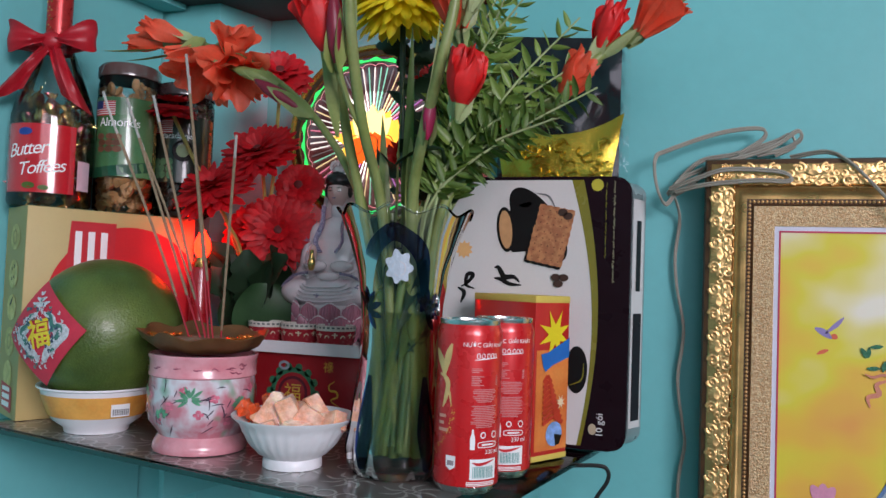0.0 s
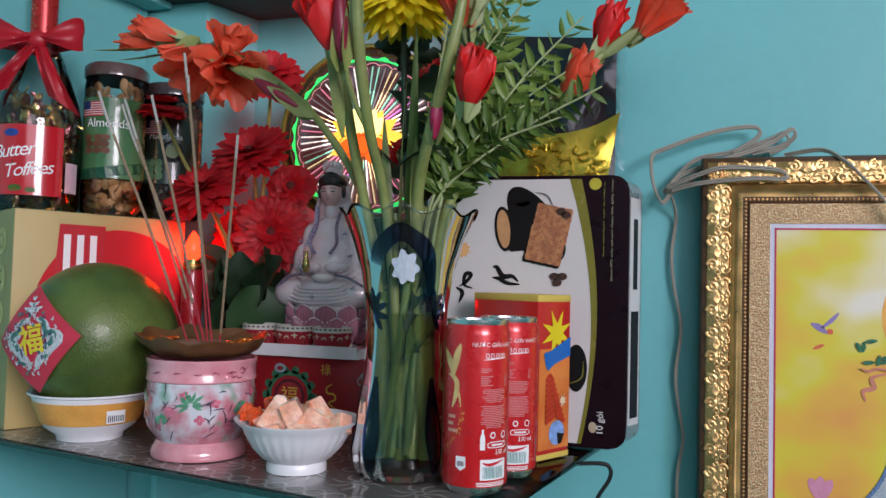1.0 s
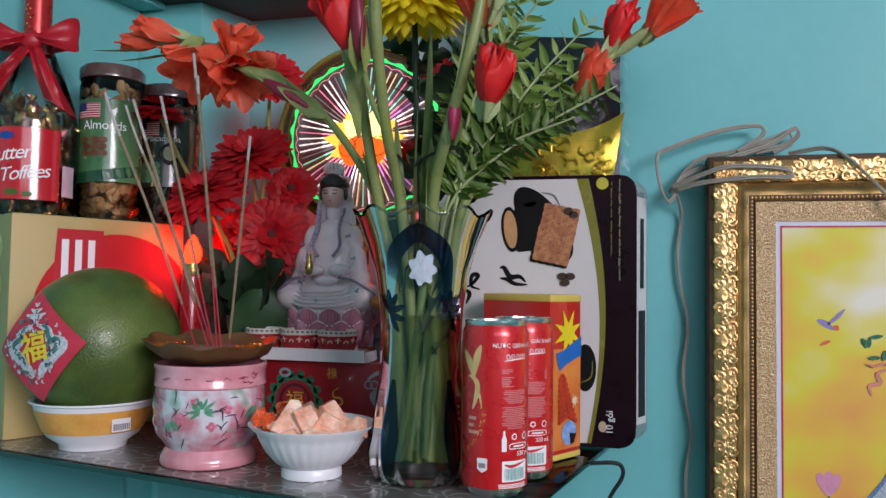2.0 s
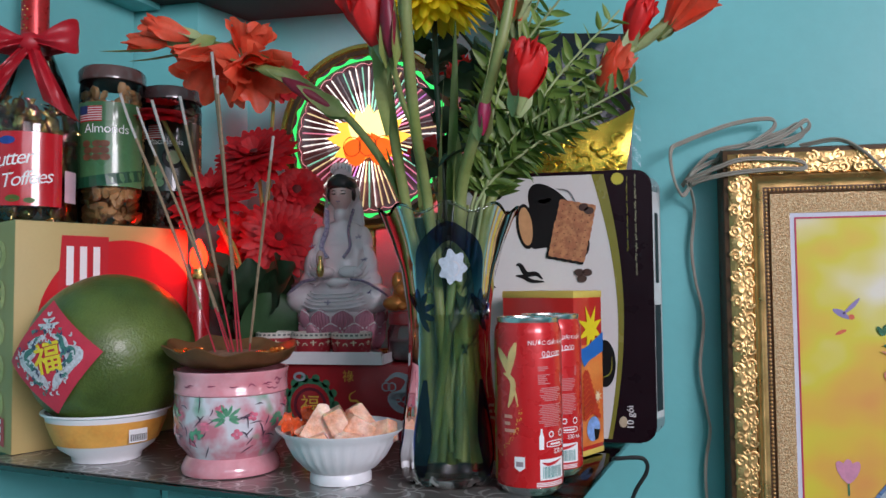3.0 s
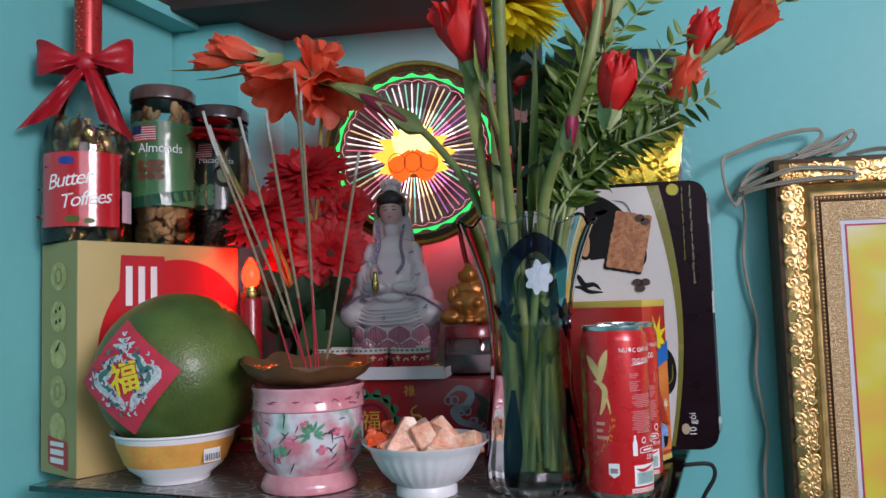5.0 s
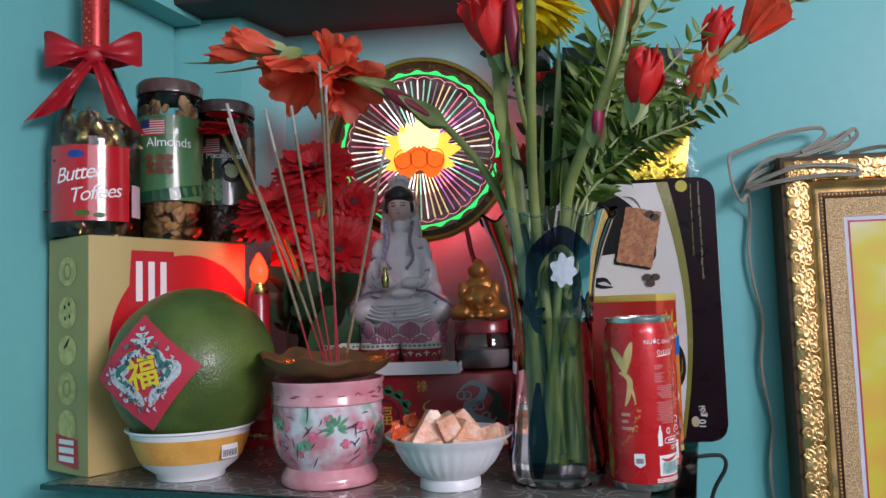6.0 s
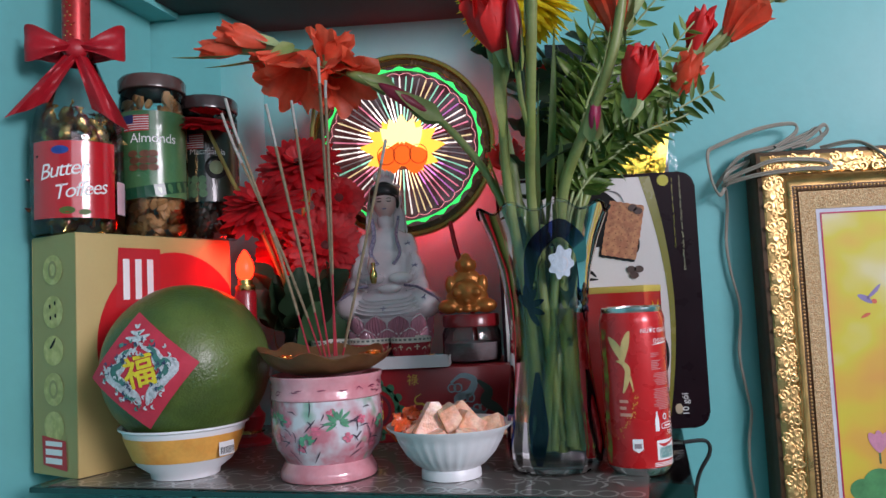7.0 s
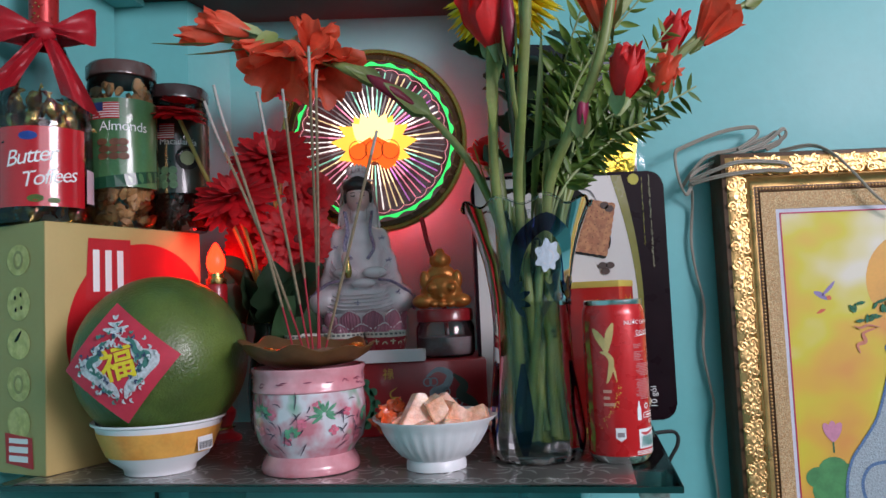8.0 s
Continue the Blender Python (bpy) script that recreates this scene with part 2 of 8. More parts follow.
def fused(bm, voxel, passes=6, factor=0.6):
    """Melts overlapping solids into one smooth skin."""
    me = bpy.data.meshes.new("tmp")
    bm.to_mesh(me)
    bm.free()
    ob = new("tmp", me)
    md = ob.modifiers.new("remesh", "REMESH")
    md.mode, md.voxel_size = "VOXEL", voxel
    sm = ob.modifiers.new("smooth", "SMOOTH")
    sm.iterations, sm.factor = passes, factor
    dg = bpy.context.evaluated_depsgraph_get()
    out = bpy.data.meshes.new_from_object(ob.evaluated_get(dg))
    bpy.data.objects.remove(ob)
    bm2 = bmesh.new()
    bm2.from_mesh(out)
    bpy.data.meshes.remove(out)
    return bm2


def words(text, size, align="CENTER", spacing=1.0, shear=0.0, bold=0.0):
    """Flat lettering in the xy plane, as a bmesh."""
    cu = bpy.data.curves.new("words", "FONT")
    cu.body, cu.size, cu.align_x, cu.space_character, cu.shear = text, size, align, spacing, shear
    cu.resolution_u, cu.offset = 3, bold
    ob = new("tmp", cu)
    dg = bpy.context.evaluated_depsgraph_get()
    me = bpy.data.meshes.new_from_object(ob.evaluated_get(dg))
    bpy.data.objects.remove(ob)
    bm = bmesh.new()
    bm.from_mesh(me)
    bpy.data.meshes.remove(me)
    return bm


def patch(x0, y0, x1, y1, bm=None, cell=0.004):
    """A flat rectangle in xy, cut into cells so that it can be bent."""
    nu, nv = max(1, int(abs(x1 - x0) / cell)), 1
    return sheet(lambda u, v: (x0 + u * (x1 - x0), y0 + v * (y1 - y0), 0), nu, nv, bm)


def polygon(pts, bm=None):
    bm = bm or bmesh.new()
    bm.faces.new([bm.verts.new((p[0], p[1], 0)) for p in pts])
    return bm


def disc(cx, cy, rx, ry=None, n=28, bm=None, a0=0.0, a1=2 * math.pi):
    ry = ry or rx
    return polygon([(cx + rx * math.cos(a0 + (a1 - a0) * i / n), cy + ry * math.sin(a0 + (a1 - a0) * i / n)) for i in range(n + (0 if a1 - a0 > 6.2 else 1))], bm)


def band(pts, w, bm=None, taper=True):
    """A flat brush stroke along 2D points."""
    bm = bm or bmesh.new()
    line = smooth_line([(x, y, 0) for x, y in pts], 5)
    prev = None
    for i, p in enumerate(line):
        d = (line[min(i + 1, len(line) - 1)] - line[max(i - 1, 0)]).normalized()
        s = Vector((-d.y, d.x, 0))
        t = i / (len(line) - 1)
        h = w * (math.sin(math.pi * (0.08 + 0.84 * t)) if taper else 1.0) / 2
        cur = (bm.verts.new(p + s * h), bm.verts.new(p - s * h))
        if prev:
            bm.faces.new((prev[0], prev[1], cur[1], cur[0]))
        prev = cur
    return bm


def wrap(bm, radius, turn=0.0, z=0.0):
    """Bends a flat xy decal round a standing cylinder; x = 0 looks to -y."""
    for v in bm.verts:
        a = v.co.x / radius + turn
        v.co = Vector((radius * math.sin(a), -radius * math.cos(a), v.co.y + z))
    return bm


def stand(bm, x=0.0, y=0.0, z=0.0, turn=0.0):
    """Stands a flat xy decal upright so that it looks to -y."""
    return moved(bm, Matrix.Translation((x, y, z)) @ Matrix.Rotation(turn, 4, "Z") @ Matrix.Rotation(math.pi / 2, 4, "X"))


ZG = 1.2205   # top of the glass shelf
ZS = ZG + 0.0012   # top of the paper on it

# ---------------------------------------------------------------- the room
def wall(name, bm, label):
    return solo(name, bm, WALL, label, "wall", kind="structure", smooth=False)


LW0, LW1 = (-0.762, 0.939), (-1.565, -2.62)    # the left wall's line, not square to the picture wall
wall("wall_west", prism([LW0, (LW0[0] - 0.15, LW0[1]), (LW1[0] - 0.15, LW1[1]), LW1], 0, 3.5), "turquoise gloss-painted plaster wall beside the shelf")
wall("wall_pier", prism([(-0.93, 0.945), (-0.93, 1.15), (-0.665, 1.15), (-0.632, 1.03), (-0.666, 0.945)], 0, 3.5), "turquoise painted pier beside the niche")
wall("wall_niche", prism([(-0.66, 1.032), (-0.66, 1.18), (-0.20, 1.18), (-0.20, 1.032)], 0, 3.5), "painted back wall of the niche")
wall("wall_north", prism([(-0.24, 0.905), (-0.24, 1.15), (2.25, 1.15), (2.25, 0.905)], 0, 3.5), "turquoise gloss-painted wall with brush marks")


def wall_with_opening(name, x0, x1, y0, y1, along, a0, a1, z0, z1):
    lo, hi = (x0, x1) if along == "x" else (y0, y1)
    bm = None
    for s0, s1, b0, b1 in ((lo, a0, 0, 3.5), (a1, hi, 0, 3.5), (a0, a1, 0, z0), (a0, a1, z1, 3.5)):
        bm = box(s0, y0, b0, s1, y1, b1, bm=bm) if along == "x" else box(x0, s0, b0, x1, s1, b1, bm=bm)
    return wall(name, bm, "plain turquoise painted wall out of view, with an assumed window opening")


wall_with_opening("wall_east", 2.1, 2.25, -2.62, 0.905, "y", -2.53, -1.17, 1.75, 2.95)
# unseen wall; its opening is only assumed, to go with the added fill lamp
wall_with_opening("wall_south", -1.72, 2.25, -2.77, -2.62, "x", 0.05, 1.45, 1.85, 3.05)
solo("floor", box(-1.75, -2.77, -0.12, 2.25, 1.18, 0), FLOORM, "plain pale tiled floor", "floor", kind="structure", smooth=False)
solo("ceiling", box(-1.75, -2.77, 3.5, 2.25, 1.18, 3.6), CEILM, "plain white painted ceiling", "ceiling", kind="structure", smooth=False)
solo("ground", box(-60, -60, -0.3, 60, 60, -0.15), FLOORM, "plain ground outside the room", "ground", kind="structure", smooth=False)

# dark board over the niche, painted ledge along the left wall with an old beam on it
solo("overhead_board", box(-0.90, 0.885, 1.797, -0.10, 1.10, 1.83, 0.003), DARKWOOD, "dark brown wooden board above the niche", "board", kind="structure")
solo("wall_ledge", prism([(-0.765, 0.94), (-0.722, 0.94), (-0.83, 0.46), (-0.873, 0.46)], 1.789, 1.803), WALL, "chipped turquoise painted ledge on the wall", "ledge", kind="structure", smooth=False)
solo("wall_beam", prism([(-0.765, 0.938), (-0.728, 0.938), (-0.836, 0.46), (-0.873, 0.46)], 1.8035, 1.90), DARKWOOD, "dark brown worn beam above the ledge", "beam", kind="structure", smooth=False)

# ---------------------------------------------------------------- the glass shelf
SX = Vector((0.980, -0.198, 0)).normalized()
SY = Vector((0.198, 0.980, 0)).normalized()
SHELF = Matrix(((SX.x, SY.x, 0, -0.158), (SX.y, SY.y, 0, 0.540), (0, 0, 1, ZG), (0, 0, 0, 1)))  # origin at its right front corner
shelf = thing("glass_shelf", "green-edged glass altar shelf covered with grey patterned paper", "shelf", at=(0, 0, 0))
shelf.matrix_world = SHELF
PAPERGREY = mat("grey_patterned_paper", (0.13, 0.115, 0.105), 0.4, vary=0.2, scale=25, coat=1.0)
PAPERLINE = mat("pale_paper_pattern", (0.40, 0.40, 0.37), 0.4, vary=0.15, scale=60, coat=1.0)
GLASSEDGE = mat("dark_green_glass_edge", (0.008, 0.045, 0.04), 0.12, vary=0.1, coat=0.5)
part("pane", box(-0.62, 0, -0.006, 0, 0.36, 0, 0.0012), GLASSGREEN, shelf)
part("front_edge", box(-0.619, -0.0012, -0.0055, -0.001, 0.0002, -0.0005), GLASSEDGE, shelf, "dark green polished glass edge")
part("paper", box(-0.60, 0.003, 0.0002, -0.036, 0.355, 0.0007), PAPERGREY, shelf, "grey paper with a pattern of pale rings")


def ring2d(cx, cy, r, w, bm, ry=None, n=26):
    ry = ry or r
    return band([(cx + r * math.cos(2 * math.pi * i / n), cy + ry * math.sin(2 * math.pi * i / n)) for i in range(n + 1)], w, bm, taper=False)


bm = bmesh.new()
for i in range(27):
    x = -0.048 - i * 0.0205
    ring2d(x, 0.0135, 0.0088, 0.0024, bm, n=14)
for i in range(9):
    for j in range(4):
        cx, cy = -0.075 - i * 0.062, 0.058 + j * 0.072
        for k in range(8):
            a = 2 * math.pi * k / 8
            band([(cx + 0.006 * math.cos(a), cy + 0.006 * math.sin(a)), (cx + 0.016 * math.cos(a + 0.3), cy + 0.016 * math.sin(a + 0.3)), (cx + 0.027 * math.cos(a), cy + 0.027 * math.sin(a))], 0.0035, bm)
        ring2d(cx, cy, 0.005, 0.002, bm, n=10)
        ring2d(cx + 0.031, cy + 0.036, 0.008, 0.002, bm, n=12)
part("ring_pattern", moved(bm, Matrix.Translation((0, 0, 0.0010))), PAPERLINE, shelf, "pale ring and petal print", smooth=False)
# angle iron under the glass, flaking paint
FLAKED = mat("flaked_paint_metal", (0.42, 0.46, 0.42), 0.55, metal=0.1, vary=0.25, scale=70, bump=0.4, second=(0.09, 0.08, 0.07), mix_scale=60, sharp=0.2)
part("side_rail", box(-0.034, 0.012, -0.0125, -0.010, 0.35, -0.0085, 0.0008), FLAKED, shelf, "metal rail with flaking white paint")
part("back_rail", box(-0.60, 0.335, -0.0125, -0.036, 0.35, -0.0085, 0.0008), FLAKED, shelf)
part("bracket", box(-0.085, 0.24, -0.12, -0.075, 0.352, -0.0135, 0.001), WALL, shelf, "painted metal wall bracket")
part("bracket", box(-0.545, 0.20, -0.12, -0.535, 0.352, -0.0135, 0.001), WALL, shelf, "painted metal wall bracket")

# ---------------------------------------------------------------- carton and what stands on it
U = radians(61.5)
carton = thing("biscuit_carton", "mustard yellow cardboard biscuit box with red print", "box", at=(-0.728, 0.684, ZS), rz=61.5)
CL, CD, CH = 0.204, 0.081, 0.248
part("front_panel", box(0, 0, 0, CL, 0.002, CH, 0.0008), CARTON, carton)
part("back_panel", box(0, CD - 0.002, 0, CL, CD, CH, 0.0008), CARTON, carton)
part("side_panel", box(0.0001, 0.002, 0, 0.002, CD - 0.002, CH), CARTONSIDE, carton, "olive side panel with pictures of biscuits")
part("side_panel", box(CL - 0.002, 0.002, 0, CL, CD - 0.002, CH), CARTON, carton)
part("lid", box(0.001, 0.001, CH - 0.002, CL - 0.001, CD - 0.001, CH + 0.0006, 0.0005), CARTONSIDE, carton)
part("base", box(0.002, 0.002, 0, CL - 0.002, CD - 0.002, 0.002), CARTON, carton)
# red emblem on the front: a rounded flag and a large disc, with three plain white bars
bm = disc(0.122, 0.130, 0.100, 0.101, 56)
for v in bm.verts:
    v.co.x = min(v.co.x, CL - 0.001)
part("red_disc", stand(bm, 0, -0.0005), REDPRINT, carton, "large red printed disc", smooth=False)
bm = polygon([(0.044, 0.170), (0.048, 0.234), (0.101, 0.234), (0.100, 0.158)])
part("flag", stand(bm, 0, -0.0009), mat("flag_red", (0.50, 0.02, 0.03), 0.4), carton, "red printed flag", smooth=False)
bm = polygon([(0.053, 0.178), (0.053, 0.222), (0.061, 0.222), (0.061, 0.178)])
polygon([(0.068, 0.178), (0.068, 0.222), (0.076, 0.222), (0.076, 0.178)], bm)
polygon([(0.083, 0.178), (0.083, 0.222), (0.091, 0.222), (0.091, 0.178)], bm)
part("emblem", stand(bm, 0, -0.0013), PRINTWHITE, carton, "white printed emblem", smooth=False)
side = Matrix.Rotation(-math.pi / 2, 4, "Z")
BISCUIT = mat("biscuit_print", (0.48, 0.46, 0.16), 0.5, vary=0.2, scale=120, second=(0.60, 0.56, 0.22), mix_scale=90)
for k, z in enumerate((0.212, 0.168, 0.128, 0.088, 0.050)):
    bm = disc(-0.041, z, 0.018, 0.017 if k % 2 else 0.0155)
    part("biscuit_picture", moved(stand(bm, 0, -0.0006), side), BISCUIT, carton, "printed pale biscuit", smooth=False)
    if k in (0, 3):
        bm = ring2d(-0.041, z, 0.0065, 0.003, bmesh.new(), 0.008)
        part("biscuit_hole", moved(stand(bm, 0, -0.0010), side), CARTONSIDE, carton, smooth=False)
    if k == 1:
        bm = None
        for dx, dy in ((-0.005, 0.006), (0.004, 0.009), (0.005, -0.004), (-0.004, -0.006)):
            bm = disc(-0.041 + dx, z + dy, 0.0018, 0.0024, 8, bm)
        part("biscuit_dots", moved(stand(bm, 0, -0.0010), side), PRINTBLACK, carton, smooth=False)
    if k == 2:
        part("biscuit_mark", moved(stand(band([(-0.047, z + 0.002), (-0.042, z + 0.006), (-0.036, z + 0.013)], 0.004), 0, -0.0010), side), PRINTBLACK, carton, smooth=False)
bm = polygon([(-0.061, 0.010), (-0.063, 0.040), (-0.020, 0.036), (-0.018, 0.006)])
part("side_flag", moved(stand(bm, 0, -0.0008), side), REDPRINT, carton, "red printed flag", smooth=False)
bm = polygon([(-0.056, 0.012), (-0.056, 0.018), (-0.026, 0.018), (-0.026, 0.012)])
polygon([(-0.056, 0.021), (-0.056, 0.027), (-0.026, 0.027), (-0.026, 0.021)], bm)
polygon([(-0.056, 0.03), (-0.056, 0.035), (-0.026, 0.035), (-0.026, 0.03)], bm)
part("side_emblem", moved(stand(bm, 0, -0.0012), side), PRINTWHITE, carton, "white printed emblem", smooth=False)

ZB = ZS + CH + 0.0012


def nuts(r, z0, z1, count, size, bm=None, seed=1, inner=0.55):
    rnd = random.Random(seed)
    for _ in range(count):
        a, q = rnd.uniform(0, 6.283), r * rnd.uniform(inner, 0.97)
        rot = Euler((rnd.uniform(0, 6), rnd.uniform(0, 6), rnd.uniform(0, 6))).to_matrix().to_4x4()
        bm = ball((q * math.cos(a), q * math.sin(a), rnd.uniform(z0, z1)), size * rnd.uniform(0.85, 1.15), bm, (1, 0.62, 0.5), 1, rot)
    return bm


def front_turn(x, y):
    """Angle that turns a label towards the middle of the room."""
    return math.atan2(-0.2 - x, y + 0.05)


# clear bottle of wrapped toffees, red satin bow
bx, by = -0.757, 0.742
bottle = thing("toffee_bottle", "clear plastic bottle of gold-wrapped toffees with red label", "bottle", at=(bx, by, ZB))
prof = [(0.0, 0.001), (0.044, 0.001), (0.047, 0.006), (0.0475, 0.10), (0.047, 0.112), (0.043, 0.132), (0.034, 0.160), (0.024, 0.186), (0.0165, 0.205), (0.014, 0.215), (0.014, 0.30)]
part("body", lathe(prof, 40), PET, bottle)
part("neck_wrap", lathe([(0.0147, 0.200), (0.0149, 0.21), (0.0149, 0.302), (0.0, 0.303)], 28), mat("red_foil_wrap", (0.42, 0.02, 0.02), 0.3, metal=0.3, vary=0.25, scale=150), bottle, "shiny red neck wrap")
bm = None
rnd = random.Random(4)
for row in range(8):
    for k in range(3):
        a = 0.9 + k * 0.22 + rnd.uniform(-.05, .05)
        bm = ball((0.0152 * math.sin(a - 1.2), -0.0152 * math.cos(a - 1.2), 0.212 + row * 0.011 + 0.004 * (k % 2)), 0.0014, bm, (1, 1, 1), 1)
part("gold_dots", bm, GOLD, bottle)
TOFFEE = mat("toffee_gold_foil", (0.72, 0.52, 0.18), 0.2, metal=0.85, vary=0.4, scale=120, second=(0.22, 0.07, 0.08), mix_scale=60, sharp=0.15, bump=0.6, bscale=350)


def toffee_mesh(seed):
    rnd = random.Random(seed)
    bm = ball((0, 0, 0), 0.0095, None, (1.25, 0.85, 0.8), 2)
    for sgn in (-1, 1):
        fan = sheet(lambda u, v: Vector((sgn * (0.010 + 0.008 * v), (u - 0.5) * 0.014 * (0.3 + v), 0.002 * math.sin(u * 17) * v)), 8, 2)
        bm = join(bm, fan)
    for v in bm.verts:
        v.co += Vector((rnd.uniform(-1, 1), rnd.uniform(-1, 1), rnd.uniform(-1, 1))) * 0.0007
    me = finish(bm, False)
    me.materials.append(TOFFEE)
    return me


toffee_meshes = [toffee_mesh(i) for i in range(4)]
rnd = random.Random(9)
for i in range(58):
    z = 0.014 + 0.118 * (i / 57) + rnd.uniform(-.003, .003)
    a, q = i * 2.4, rnd.choice((0.033, 0.034, 0.018)) * (1.0 if z < 0.11 else 0.85)
    ob = new("toffee", toffee_meshes[i % 4])
    ob.parent = bottle
    ob.matrix_basis = Matrix.Translation((q * math.cos(a), q * math.sin(a), z)) @ Euler((rnd.uniform(0, 6), rnd.uniform(0, 6), rnd.uniform(0, 6))).to_matrix().to_4x4()
bt = front_turn(bx, by) - 0.22
part("label", wrap(patch(-0.046, 0.016, 0.046, 0.098), 0.0480, bt), mat("glossy_red_label", (0.50, 0.012, 0.022), 0.22, vary=0.08, scale=30, coat=1.0), bottle, "glossy red label", smooth=True)
part("label_oval", wrap(disc(-0.012, 0.088, 0.009, 0.0045), 0.0484, bt), mat("blue_print", (0.02, 0.06, 0.30), 0.4), bottle, "small blue oval emblem", smooth=False)
part("lettering", wrap(moved(words("Butter", 0.023, shear=0.35, spacing=0.85), Matrix.Translation((-0.010, 0, 0)) @ Matrix.Rotation(0.14, 4, "Z")), 0.0484, bt, 0.060), PRINTWHITE, bottle, "white lettering", smooth=False)
part("lettering", wrap(moved(words("Toffees", 0.022, shear=0.35, spacing=0.85), Matrix.Translation((0.008, 0, 0)) @ Matrix.Rotation(0.14, 4, "Z")), 0.0484, bt, 0.039), PRINTWHITE, bottle, "white lettering", smooth=False)
part("label_leaf", wrap(disc(-0.005, 0.024, 0.008, 0.004, 12, disc(0.012, 0.022, 0.006, 0.003, 12)), 0.0484, bt), LEAF, bottle, smooth=False)
part("price_label", wrap(patch(0.050, 0.022, 0.070, 0.058), 0.0482, bt), mat("pink_paper", (0.68, 0.48, 0.55), 0.6), bottle, "pale pink paper label")


# red satin bow tied round the bottle's neck
bow = thing("satin_bow", "red satin ribbon bow tied round the bottle neck", "bow", at=(bx, by, ZB + 0.2))
F = Matrix.Rotation(front_turn(bx, by) * 0.8, 4, "Z")


def ribbon(path, widths, lean=0.15, wave=0.0):
    line = smooth_line(path, 8)

    def f(u, v):
        k = min(int(round(u * (len(line) - 1))), len(line) - 1)
        p = line[k]
        d = (line[min(k + 1, len(line) - 1)] - line[max(k - 1, 0)]).normalized()
        s = Vector((d.z, lean, -d.x)).normalized() if abs(d.y) < 0.9 else Vector((0, 0, 1))
        w = widths[0] + (widths[1] - widths[0]) * math.sin(u * math.pi / 2)
        return p + s * (v - 0.5) * w + Vector((0, wave * math.sin(v * 6.3 + u * 9), 0))
    return sheet(f, len(line) - 1, 6)


def loop_half(s):
    """One loop of the bow: a rounded pocket of ribbon, open at the side."""
    def f(u, v):
        a = 2 * math.pi * u
        x = s * (0.025 - 0.025 * math.cos(a))
        spread = 0.009 + 0.012 * (1 - math.cos(a)) / 2
        y = -0.020 - 0.016 * math.sin(a) + 0.003 * math.sin(8 * v + 5 * u)
        z = 0.004 + (0.001 if s < 0 else 0.010) * (1 - math.cos(a)) / 2 + (v - 0.5) * 2 * spread * 0.80 + 0.004 * math.sin(2 * a + 3 * v)
        return F @ Vector((x, y, z))
    return sheet(f, 30, 8)


part("loop", loop_half(-1), SATIN, bow)
part("loop", loop_half(1), SATIN, bow)
part("tail", moved(sheet(lambda u, v: Vector((-0.004 - 0.038 * u - 0.006 * u * u + (v - 0.5) * (0.014 + 0.028 * u), -0.027 - 0.006 * math.sin(3 * u) + 0.003 * math.sin(9 * v + 3 * u), -0.004 - 0.064 * u ** 1.05 + (v - 0.5) * 0.020 * u)), 16, 8), F), SATIN, bow)
part("tail", moved(sheet(lambda u, v: Vector((0.004 + 0.030 * u + (v - 0.5) * (0.014 + 0.024 * u), -0.027 - 0.008 * math.sin(3 * u) + 0.003 * math.sin(9 * v + 2 * u), -0.004 - 0.070 * u - (v - 0.5) * 0.024 * u)), 16, 8), F), SATIN, bow)
part("knot", moved(ball((0, -0.024, 0.004), 0.012, None, (1.05, 0.7, 0.95), 3), F), SATIN, bow)
part("neck_band", lathe([(0.0165, -0.006), (0.0172, 0.0), (0.0172, 0.012), (0.0165, 0.016)], 28), SATIN, bow)


